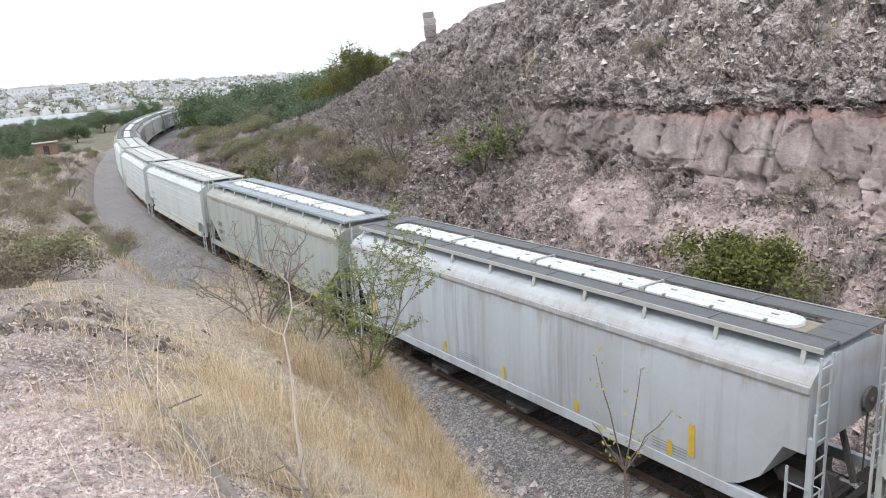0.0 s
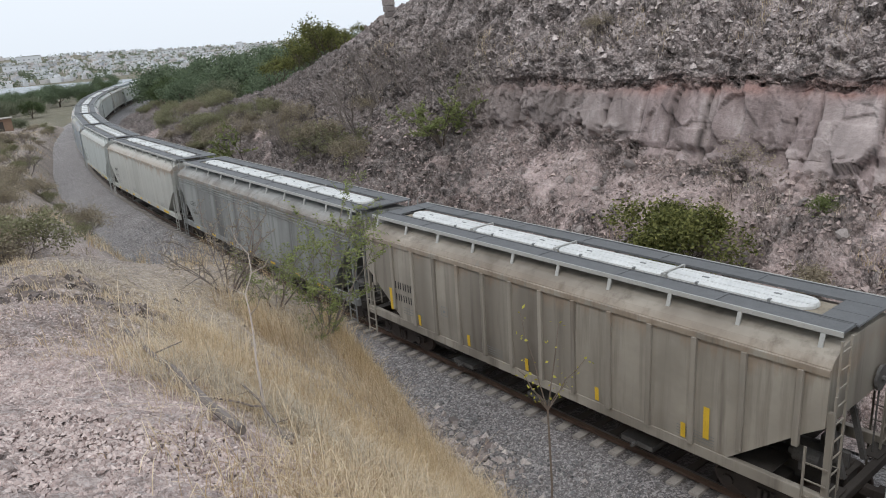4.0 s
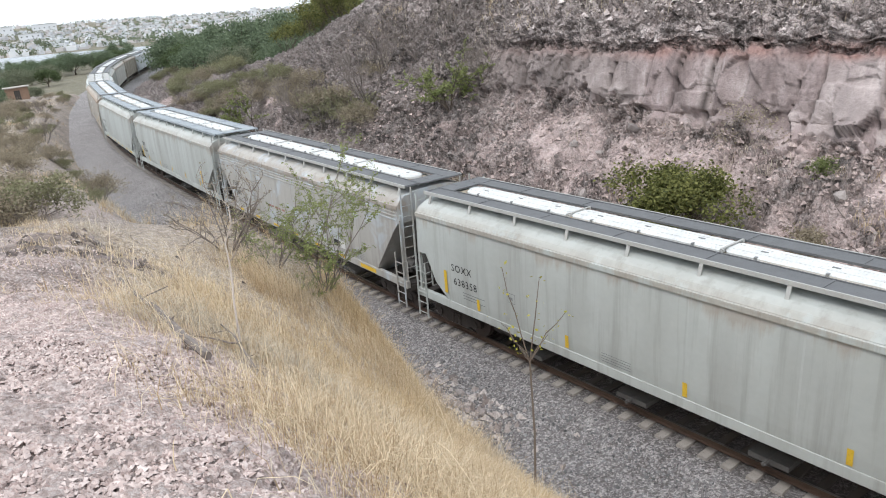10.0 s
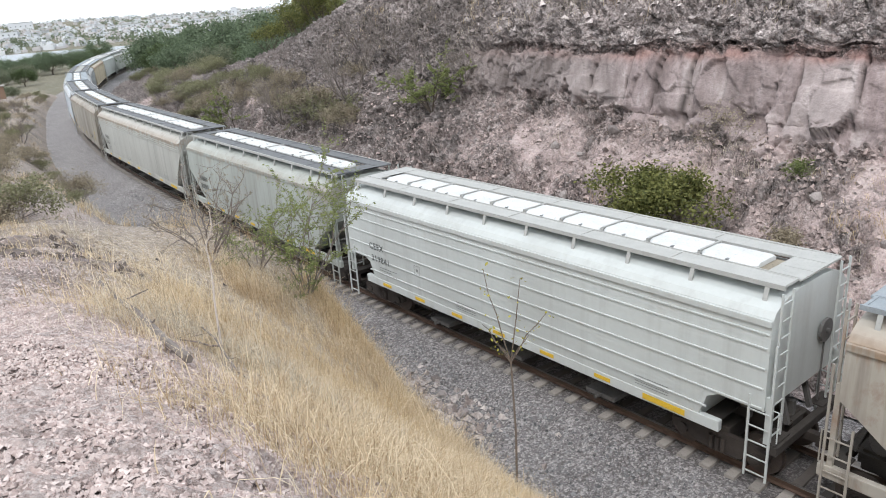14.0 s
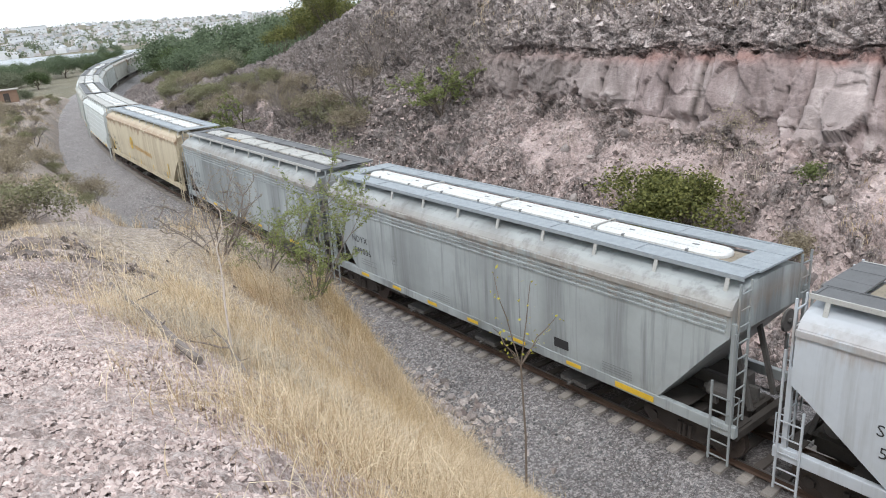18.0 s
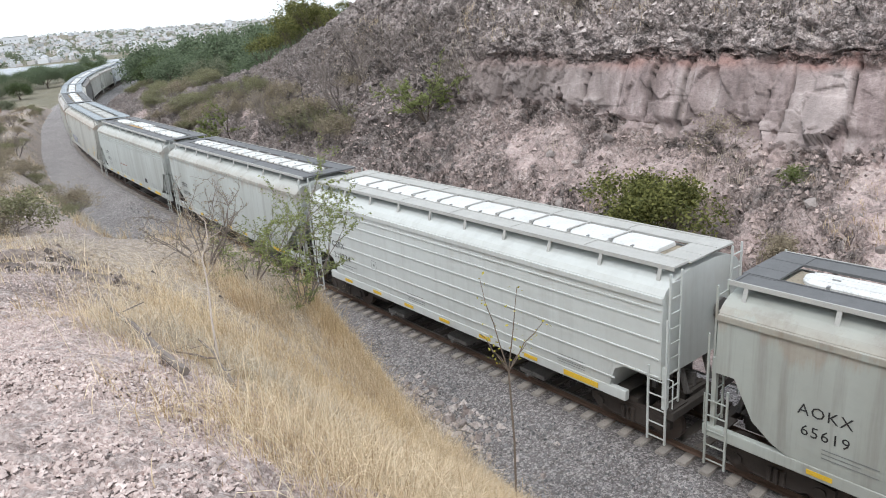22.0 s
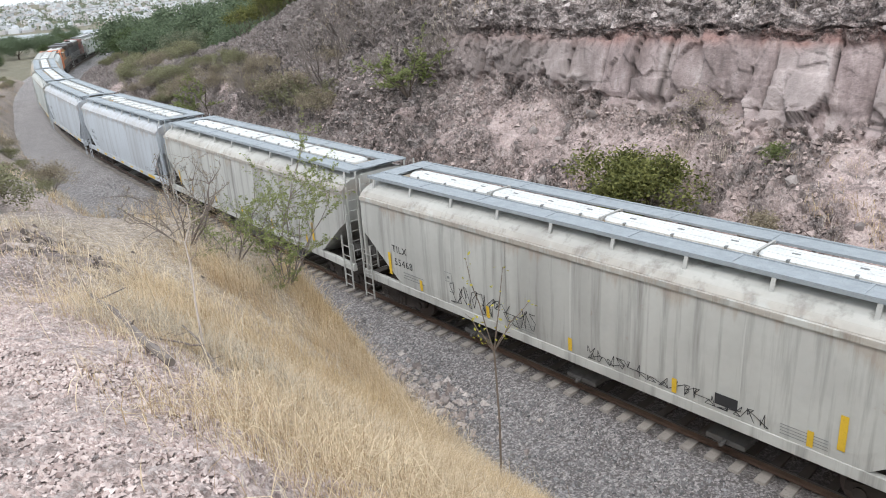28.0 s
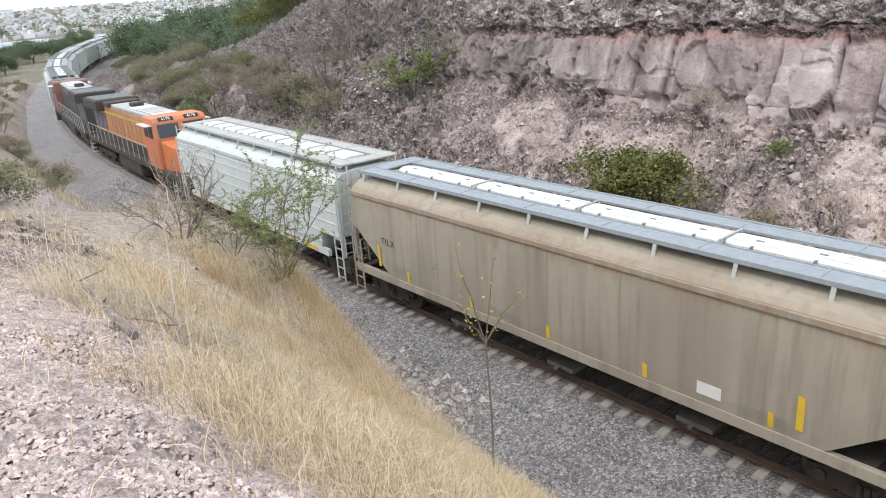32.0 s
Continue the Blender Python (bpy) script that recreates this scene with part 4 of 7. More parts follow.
    blocks = plates * (relp + rel5 * 0.7) + (1 - plates) * (blocky * (rel3 + rel5 * 0.7) + (1 - blocky) * (rel * 0.8 + rel6 * 1.2 + rel7))
    blocks = blocks - 0.14 * blocky * np.exp(-((gap3 / 0.05) ** 2))
    disp = inner * (talus * (rub + gul) + carved * slab + upper * blocks - 0.12 * red - 0.15 * chute)
    disp = disp * np.clip(1.15 - d / 60, 0.25, 1)
    xyz = xyz + n * disp[..., None]
    tall = upper * (1 - plates)
    block = 0.5 + talus * ((val - 0.5) * 0.5 + (val6 - 0.5) * 1.0 + (val7 - 0.5) * 0.8) + carved * ((hash3(k, k * 0, k, 5) - 0.55) * 1.1 * (1 - 0.5 * low) + (0.35 + 0.45 * low) * (val4 - 0.5) + 0.7 * np.exp(-(((u - 1.2) / 0.35) ** 2)) - 0.04)
    block = block + upper * plates * ((valp - 0.5) * 0.9 + 0.1) + tall * (blocky * ((val3 - 0.42) * 1.2 + (val5 - 0.5) * 0.7) + (1 - blocky) * ((val6 - 0.6) * 0.9 + (val7 - 0.5) * 0.6))
    block = np.clip(0.5 + (block - 0.5) * (1 - 0.7 * soil), 0, 1)
    # mask of the painted shade in cracks, gaps and small holes
    hole_shade = np.clip((val6 - 0.72) * 8, 0, 1) * clod
    crack_shade = talus * (1 - soil) * np.maximum(0.6 * np.exp(-((gap6 / 0.06) ** 2)) * clod, 0.85 * hole_shade)
    crack_shade = crack_shade + carved * (0.95 * np.exp(-((rim / 0.03) ** 2)) * (hash3(k, k, k, 3) > 0.3) * (1 - low) + (0.45 + 0.3 * low) * np.exp(-((gap4 / 0.022) ** 2)) + broken * 0.6 * np.exp(-((gap2 / 0.06) ** 2)))
    crack_shade = crack_shade + upper * plates * 0.4 * np.exp(-((gapp / 0.06) ** 2)) + tall * (blocky * (0.8 * np.exp(-((gap3 / 0.05) ** 2)) + 0.5 * np.exp(-((gap5 / 0.05) ** 2))) + (1 - blocky) * np.maximum(0.35 * np.exp(-((gap6 / 0.06) ** 2)), 0.45 * hole_shade))
    attrs = dict(cliff=upper, carved=carved, soil=soil * (1 - upper) * (1 - 0.6 * carved), red=np.clip(red * 1.2, 0, 0.95), block=block, crack_shade=np.clip(crack_shade, 0, 0.9),
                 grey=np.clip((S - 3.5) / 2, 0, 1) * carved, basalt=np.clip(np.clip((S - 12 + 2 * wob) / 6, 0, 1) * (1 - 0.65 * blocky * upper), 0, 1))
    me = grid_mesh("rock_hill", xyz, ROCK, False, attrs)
    ob = tagged(new("rock_hill", me), "grey-pink quarried rock hillside above the cutting", "hillside", kind="structure")
    return ob, xyz, s, d


hill, HXYZ, HS, HD = build_hill()


def hill_top(s, dist):
    """Place on the displaced hill surface."""
    i = int(np.argmin(np.abs(HS - s)))
    j = int(np.argmin(np.abs(HD[i] - dist)))
    return Vector(HXYZ[i, j])


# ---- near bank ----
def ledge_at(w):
    """Where the dark broken ledge crops out of the bank, and the hollows beside it with painted shade."""
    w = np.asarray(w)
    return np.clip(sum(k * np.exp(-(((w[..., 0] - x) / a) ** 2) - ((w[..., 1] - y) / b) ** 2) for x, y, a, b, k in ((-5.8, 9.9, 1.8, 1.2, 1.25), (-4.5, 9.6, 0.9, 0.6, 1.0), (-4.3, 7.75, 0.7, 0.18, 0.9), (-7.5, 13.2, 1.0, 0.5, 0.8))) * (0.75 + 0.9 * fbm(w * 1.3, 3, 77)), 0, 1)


def build_bank():
    s = np.r_[np.arange(-46, -22, 0.8), np.arange(-22, -15, 0.22), np.arange(-15, -5, 0.035), np.arange(-5, 4, 0.09), np.arange(4, 26, 0.22), np.arange(26, 60, 0.5), np.arange(60, 142, 1.2)]
    lat = np.r_[np.arange(3.0, 10.6, 0.2), np.arange(10.6, 15.2, 0.035), np.arange(15.2, 17, 0.2), np.geomspace(17, 110, 70)]
    S, L = np.meshgrid(s, lat, indexing="ij")
    z = bank(S, L)
    fall = np.clip((L - 60) / 45, 0, 1) + np.clip((S - 125) / 16, 0, 1) + np.clip((-38 - S) / 8, 0, 1)
    z = z - 4.5 * np.clip(fall, 0, 1)
    close = np.interp(S, [-16, -15, -1, 4], [0, 1, 1, 0]) * np.interp(L, [10.4, 11.2, 15, 15.6], [0, 1, 1, 0])
    g = np.stack([S, L, 0 * S], -1)
    _, _, rel = facets(g * 9, 301, 0.05, 0.07)
    _, _, rel2 = facets(g * 14, 311, 0.04, 0.06)
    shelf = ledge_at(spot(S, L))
    _, _, rel3 = facets(g * 2.6, 331, 0.16, 0.2)
    z = z - 0.1 * shelf + shelf * rel3
    z = z + close * (rel * (0.5 + 0.6 * vnoise(g * 1.3, 5)) + rel2 + 0.012 * fbm(g * 3.1, 3, 321))
    q = np.stack([S, L, z], -1)
    far = np.clip((S + 7.6 + 3 * fbm(q * 0.3, 2, 99)) / 7, 0, 1)
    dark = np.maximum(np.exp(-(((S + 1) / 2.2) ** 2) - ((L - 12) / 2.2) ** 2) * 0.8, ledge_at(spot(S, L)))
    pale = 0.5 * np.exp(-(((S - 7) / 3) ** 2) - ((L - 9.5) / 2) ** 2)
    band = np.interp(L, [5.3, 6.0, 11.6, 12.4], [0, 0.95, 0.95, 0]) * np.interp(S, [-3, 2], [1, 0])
    me = grid_mesh("bank", spot(S, L, z), BANK, True, dict(brown=np.clip(np.maximum(np.maximum(far, dark) - pale, np.interp(L, [5.5, 7.5], [0.85, 0])), 0, 1), straw=band, ledge_and_shade=shelf))
    return tagged(new("bank", me), "stony pinkish bank sloping down to the track", "bank", kind="structure")


build_bank()


# ---- track ----
def build_track():
    s = np.r_[np.arange(-790, -60, 10.0), np.arange(-60, 180, 1.5), np.arange(180, 1040, 10.0)]
    lat = np.array([-4.2, -3.3, -2.6, -1.75, -1.45, -0.7, 0, 0.7, 1.45, 1.75, 2.4, 3.4, 5.2, 6.6])
    zz = np.array([-0.75, -0.62, -0.56, -0.3, -0.24, -0.23, -0.23, -0.23, -0.24, -0.3, -0.52, -0.56, -0.6, -0.62])
    S, L = np.meshgrid(s, lat, indexing="ij")
    Z = np.broadcast_to(zz, S.shape)
    near = np.abs(L) < 1.8
    p = np.where(near[..., None], canted(S, L, Z), spot(S, L, Z + 0.06 * (np.abs(L) < 2.7)))
    # mask of the oil and painted shade under the train
    oil_shade = np.interp(np.abs(L), [0.9, 1.3], [0.8, 0.0]) * (0.8 + 0.3 * fbm(np.stack([S * 0.3, L, 0 * S], -1), 2, 400))
    me = grid_mesh("ballast_bed", p, BALLAST, True, dict(oil_shade=np.clip(oil_shade, 0, 0.9)))
    tagged(new("ballast_bed", me), "grey crushed-stone ballast under the track", "ballast", kind="structure")
    prof = [(-0.07, -0.16), (0.07, -0.16), (0.07, -0.145), (0.012, -0.125), (0.012, -0.045), (0.036, -0.035), (0.036, -0.004), (0.028, 0), (-0.028, 0), (-0.036, -0.004), (-0.036, -0.035), (-0.012, -0.045), (-0.012, -0.125), (-0.07, -0.145)]
    sr = np.r_[np.arange(-790, -60, 6.0), np.arange(-60, 200, 2.0), np.arange(200, 1040, 6.0)]
    for side in (-0.7525, 0.7525):
        sh = Shape()
        pts = np.stack([canted(sr, side + a, b) for a, b in prof], 1)
        n = len(prof)
        faces = [(i * n + k, i * n + (k + 1) % n, (i + 1) * n + (k + 1) % n, (i + 1) * n + k) for i in range(len(sr) - 1) for k in range(n)]
        sh.add(pts.reshape(-1, 3), faces)
        sh.m = [1 if 6 <= i % n <= 8 else 0 for i in range(len(faces))]
        tagged(new("rail", sh.mesh("rail", RAIL, RAIL_TOP)), "rust-brown steel rail with a worn bright head", "rail", "rails of the track", "structure")
    bed = tagged(new("sleeper_row", None), "row of grey concrete sleepers in the ballast", "sleepers", kind="structure")
    tm = Shape()
    tm.add([(x, y, z) for y, w, z1 in ((-1.25, 0.14, -0.17), (-0.5, 0.13, -0.165), (0, 0.11, -0.19), (0.5, 0.13, -0.165), (1.25, 0.14, -0.17)) for x, z in ((-w, -0.36), (-w * 0.82, z1), (w * 0.82, z1), (w, -0.36))],
           [(4 * i + a, 4 * i + b, 4 * i + 4 + b, 4 * i + 4 + a) for i in range(4) for a, b in ((0, 1), (1, 2), (2, 3))] + [(0, 3, 2, 1), (16, 17, 18, 19)])
    tme = tm.mesh("sleeper", SLEEPER)
    rnd = random.Random(2)
    rest = Shape()
    for i in range(-1380, 1800):
        st = 9.1734 + i * 0.5749
        if st < -780 or st > 1035:
            continue
        m = frame_at(st) @ pose(rnd.uniform(-0.015, 0.015), rnd.uniform(-0.04, 0.04), rnd.uniform(-0.015, 0.01), 0, 0, rnd.uniform(-0.8, 0.8))
        if -24 < st < 148:
            piece("sleeper", tme, bed, m)
        elif -120 < st < 320:
            rest.add([m @ v.co for v in tme.vertices], [tuple(f.vertices) for f in tme.polygons])
    tagged(new("far_sleepers", rest.mesh("far_sleepers", TIE, fix=False)), "distant concrete sleepers of the same track", "sleepers", kind="stuff")


build_track()


def pebble(rnd, r):
    """A rough stone as corners and faces."""
    bm = bmesh.new()
    bmesh.ops.create_icosphere(bm, subdivisions=1, radius=r)
    for v in bm.verts:
        v.co = v.co * rnd.uniform(0.65, 1.25)
        v.co.z *= 0.7
    vs = [v.co.copy() for v in bm.verts]
    fs = [tuple(v.index for v in f.verts) for f in bm.faces]
    bm.free()
    return vs, fs


def scatter(name, label, cat, mat, places, rnd, sizes, power=2.5, flat=1.0):
    """Many stones as one sheet of stuff; places are world points, sizes a radius range."""
    nr = np.random.RandomState(rnd.randint(0, 9999))
    octa = np.array([(1, 0, -0.3), (0, 1, -0.3), (-1, 0, -0.3), (0, -1, -0.3), (0, 0, 0.75)], float)
    tri = np.array([(0, 1, 4), (1, 2, 4), (2, 3, 4), (3, 0, 4)])
    n = len(places)
    v = octa[None] + nr.uniform(-0.38, 0.38, (n, 5, 3))
    v *= nr.uniform(0.7, 1.3, (n, 1, 3)) * np.array([1, 1, flat])
    r = sizes[0] + (sizes[1] - sizes[0]) * nr.random_sample(n) ** power
    a, b = nr.uniform(0, 6.28, n), nr.normal(0, 0.3, n)
    ca, sa_, cb, sb = np.cos(a), np.sin(a), np.cos(b), np.sin(b)
    x, y, z = v[..., 0], v[..., 1] * cb[:, None] - v[..., 2] * sb[:, None], v[..., 1] * sb[:, None] + v[..., 2] * cb[:, None]
    v = np.stack([x * ca[:, None] - y * sa_[:, None], x * sa_[:, None] + y * ca[:, None], z], -1) * r[:, None, None] + np.asarray(places)[:, None, :]
    f = (tri[None] + 5 * np.arange(n)[:, None, None]).reshape(-1, 3)
    me = bpy.data.meshes.new(name)
    me.from_pydata(v.reshape(-1, 3).tolist(), [], f.tolist())
    me.materials.append(mat)
    return tagged(new(name, me), label, cat, kind="stuff")


def build_stones():
    rnd = random.Random(11)
    pl = []
    while len(pl) < 9000:
        s = -16 + 50 * rnd.random() ** 1.5
        lat = rnd.choice((rnd.uniform(1.3, 2.4), rnd.uniform(2.2, 4.4)))
        z = float(np.interp(lat, [1.3, 1.75, 2.4, 3.4, 5.2], [-0.19, -0.22, -0.43, -0.54, -0.6]))
        pl.append(spot(s, lat, z))
    scatter("ballast_stones", "loose grey crushed stones beside the sleepers", "gravel", BALLAST_STONE, pl, rnd, (0.02, 0.055))
    pl = []
    while len(pl) < 340:
        s, lat = rnd.gauss(-0.9, 1.4), rnd.gauss(3.3, 0.42)
        if 2.2 < lat < 5:
            pl.append(spot(s, lat, float(np.interp(lat, [2.4, 3.4, 5.2], [-0.46, -0.54, -0.58])) + 0.03))
    scatter("rubble", "pale broken stones heaped beside the ballast", "rubble", PALE_STONE, pl, rnd, (0.05, 0.16))
    nr = np.random.RandomState(3)
    s, lat = np.r_[-15.5 + 15 * nr.random_sample(60000), nr.uniform(-14.2, -7.5, 110000)], np.r_[nr.uniform(10.6, 16, 60000), nr.uniform(12.0, 15, 110000)]
    thin = np.interp(lat, [10.6, 11.8, 12.6], [0.05, 0.3, 1]) * np.clip(0.85 + 0.5 * fbm(np.stack([s, lat, 0 * s], -1) * 0.9, 2, 14), 0.5, 1)
    thin = thin * np.interp(s, [-7.5, -5], [1, 0.12])
    ok = nr.random_sample(s.size) < thin
    s, lat = s[ok], lat[ok]
    scatter("bank_gravel", "small pinkish stones strewn over the bank", "gravel", GRAVEL, spot(s, lat, bank(s, lat) + 0.006), rnd, (0.008, 0.019), 1.3, 0.8)
    ss, ll = nr.uniform(-6, 8, 60000), nr.uniform(7, 17, 60000)
    ok = nr.random_sample(ss.size) < 0.3 * ledge_at(spot(ss, ll))
    scatter("ledge_rubble", "dark brown broken stones on a ledge of the bank", "rubble", FLANK_STONE, spot(ss[ok], ll[ok], bank(ss[ok], ll[ok]) - 0.05), rnd, (0.025, 0.11), 2.0, 0.8)
    # clods and broken stone lying loose on the hillside
    for name, label, n, lo, hi, smin, smax, mat, r in (("slope_clods", "dark clods and broken stone strewn over the slope", 13000, 4.6, 12.0, -13, 26, CLOD, (0.035, 0.15)), ("crag_rubble", "broken grey blocks lying on the upper crag", 5200, 12.6, 19.0, -13, 16, CRAG_STONE, (0.05, 0.2)), ("flank_rubble", "dark brown stones lying on the flank of the hill", 5000, 8.0, 19.0, 15, 36, FLANK_STONE, (0.05, 0.2))):
        ss, dd = nr.uniform(smin, smax, n), nr.uniform(lo, hi, n)
        keep = nr.random_sample(n) < np.clip(0.55 + 0.9 * fbm(np.stack([ss * 0.7, dd * 0.7, 0 * ss], -1), 3, 111), 0.06, 1)
        ss, dd = ss[keep], dd[keep]
        i = np.clip(np.searchsorted(HS, ss), 0, len(HS) - 1)
        j = np.argmin(np.abs(HD[i] - dd[:, None]), 1)
        steep = (HD[i, j] > 11.7) & (HXYZ[i, j, 2] > 4.2) & (HXYZ[i, j, 2] < 7.4) & (ss < 16)
        scatter(name, label, "rubble", mat, HXYZ[i, j][~steep], rnd, r, 2.2, 0.9)
    # larger rocks lying on the slope
    kinds = []
    for k in range(6):
        vs, fs = pebble(rnd, 1.0)
        kinds.append(Shape().add(vs, fs).mesh("rock", SLOPE_STONE))
    for i in range(300):
        s = rnd.uniform(-14, 34)
        d = rnd.uniform(5.0, 12 if s < 10 else 15)
        r = 0.06 + 0.2 * rnd.random() ** 3
        p = hill_top(s, d)
        piece("rock", rnd.choice(kinds), hill, Matrix.LocRotScale(p + Vector((0, 0, r * 0.2)), Euler((rnd.uniform(-1, 1), rnd.uniform(-1, 1), rnd.uniform(0, 6))), (r * rnd.uniform(0.8, 1.5), r, r * rnd.uniform(0.7, 1.1))))
    for s, lat, r in ((0.0, 2.6, 0.13), (-2.0, 3.2, 0.15), (-0.8, 3.0, 0.1), (1.2, 3.3, 0.09)):
        tagged(piece("stone", kinds[int(r * 100) % 6], None, Matrix.LocRotScale(Vector(spot(s, lat, -0.45)), Euler((0.3, 0.2, s)), (r * 1.3, r, r * 0.9))), "pale angular stone lying on the ballast edge", "stone", "loose stones by the track")


build_stones()

# ---- plants ----
def grow(sh, rnd, a, d, length, r, depth, tips, spread=0.6, lift=0.15, forks=(2, 3)):
    """A branch from a along d that forks; collects the tips."""
    bends = 2
    p, v = Vector(a), Vector(d).normalized()
    for i in range(bends):
        q = p + v * (length / bends)
        r1 = r * (1 - 0.3 * (i + 1) / bends)
        sh.tube(p, q, r * (1 - 0.3 * i / bends), r1, 4 if r > 0.012 else 3, cap=False)
        p = q
        v = (v + Vector((rnd.gauss(0, 0.16), rnd.gauss(0, 0.16), rnd.gauss(0, 0.1) + lift * 0.4))).normalized()
    tips.append((p.copy(), v.copy(), depth))
    if depth <= 0:
        return
    for k in range(rnd.randint(*forks)):
        w = (v + Vector((rnd.gauss(0, spread), rnd.gauss(0, spread), rnd.gauss(0, spread * 0.6) + lift))).normalized()
        grow(sh, rnd, p, w, length * rnd.uniform(0.6, 0.85), r * 0.62, depth - 1, tips, spread, lift, forks)


def make_bush(seed, height, stems, depth, leaf_mat=None, per_tip=0, leaf=0.06, wood=TWIG, spread=0.6, r=0.03, lift=0.15, name="dry_bush", label="leafless grey-brown thorn bush on the slope", cat="bush", group="dry bushes", cloud=0.16, slim=0.5, wide=0.75, min_depth=1):
    rnd = random.Random(seed)
    ob = thing(name, label, cat, group)
    tips, sh = [], Shape()
    for k in range(stems):
        a = rnd.uniform(0, 6.28)
        grow(sh, rnd, (0.1 * math.cos(a), 0.1 * math.sin(a), -0.15), (wide * math.cos(a), wide * math.sin(a), 1.0), height * rnd.uniform(0.3, 0.42), r, depth, tips, spread, lift)
    piece("bough", sh.mesh("bough", wood, fix=False), ob)
    if leaf_mat:
        lf = Shape()
        for p, v, dp in tips:
            if dp <= min_depth:
                leaves(lf, rnd, p, per_tip, cloud, leaf, slim)
        piece("foliage", lf.mesh("foliage", leaf_mat, fix=False), ob)
    return ob


def make_airy(seed, height, stems, leaf_mat, count, leaf, name, label, cat, group="", fan=0.5, wood=TWIG, r=0.016, depth=3, tilt=(0, 0)):
    """An open thorny shrub: fanned stems with side twigs, and small leaves set along the twigs."""
    rnd = random.Random(seed)
    ob = thing(name, label, cat, group)
    lf = Shape()

    def shoot(sh, a, d, length, rad, level):
        pts, v = [Vector(a)], Vector(d).normalized()
        n = 5
        for i in range(n):
            pts.append(pts[-1] + v * (length / n))
            v = (v + Vector((rnd.gauss(0, 0.13), rnd.gauss(0, 0.13), rnd.gauss(0, 0.08)))).normalized()
            if level and i > 0:
                for k in range(1 if rnd.random() < 0.75 else 2):
                    w = (v * 0.7 + Vector((rnd.gauss(0, 0.65), rnd.gauss(0, 0.65), rnd.gauss(0.1, 0.45)))).normalized()
                    shoot(sh, pts[-1], w, length * rnd.uniform(0.28, 0.5), rad * 0.5, level - 1)
            if level < depth - 1:
                for k in range(count):
                    c = pts[-2].lerp(pts[-1], rnd.random())
                    leaves(lf, rnd, c, 1, 0.012 + 0.4 * leaf, leaf, 0.38)
        sh.pipe(pts, [rad * (1 - 0.7 * i / n) for i in range(n + 1)], 4 if rad > 0.006 else 3)

    for k in range(stems):
        a = 6.283 * (k + rnd.uniform(-0.3, 0.3)) / stems
        sh = Shape()
        shoot(sh, (0.05 * math.cos(a), 0.05 * math.sin(a), -0.15), (fan * math.cos(a) + tilt[0], fan * math.sin(a) + tilt[1], 1.0), height * rnd.uniform(0.75, 1.08), r, depth - 1)
        piece("stem", sh.mesh("stem", wood, fix=False), ob)
    if lf.v:
        tagged(piece("foliage", lf.mesh("foliage", leaf_mat, fix=False), ob), kind="stuff")
    return ob


def make_tree(seed, height, mat, name="tree", label="dense green spreading tree beyond the cutting", group="trees beyond the cutting", flat=0.75, n=6500, leaf=0.13):
    rnd = random.Random(seed)
    ob = thing(name, label, "tree", group)
    sh, tips = Shape(), []
    sh.tube((0, 0, -0.4), (0.1, 0, height * 0.16), height * 0.035, height * 0.028, 7)
    for k in range(5):
        a = k * 1.26 + rnd.uniform(-0.4, 0.4)
        grow(sh, rnd, (0.1, 0, height * 0.15), (math.cos(a), math.sin(a), 0.7), height * 0.3, height * 0.017, 2, tips, 0.5, 0.1)
    piece("trunk", sh.mesh("trunk", BARK, fix=False), ob)
    cr = Shape()
    clumps = [p for p, v, d in tips if d < 2]
    for k in range(40):
        a, e = rnd.uniform(0, 6.28), rnd.uniform(-0.75, 1)
        R = height * 0.62 * rnd.uniform(0.55, 1.08)
        clumps.append(Vector((R * math.cos(a) * math.sqrt(max(0, 1 - e * e * 0.8)), R * math.sin(a) * math.sqrt(max(0, 1 - e * e * 0.8)), height * 0.45 + height * 0.42 * e * flat)))
    each = max(8, n // len(clumps))
    for p in clumps:
        leaves(cr, rnd, p, each, height * 0.08, leaf, 0.6)
    piece("crown", cr.mesh("crown", mat, fix=False), ob)
    return ob


def at(p, scale=1.0, turn=0.0, lean=0.0):
    return Matrix.LocRotScale(Vector(p), Euler((lean, 0, turn)), (scale, scale, scale))


def put(ob, p, scale=1.0, turn=0.0):
    ob.matrix_basis = at(p, scale, turn)
    return ob


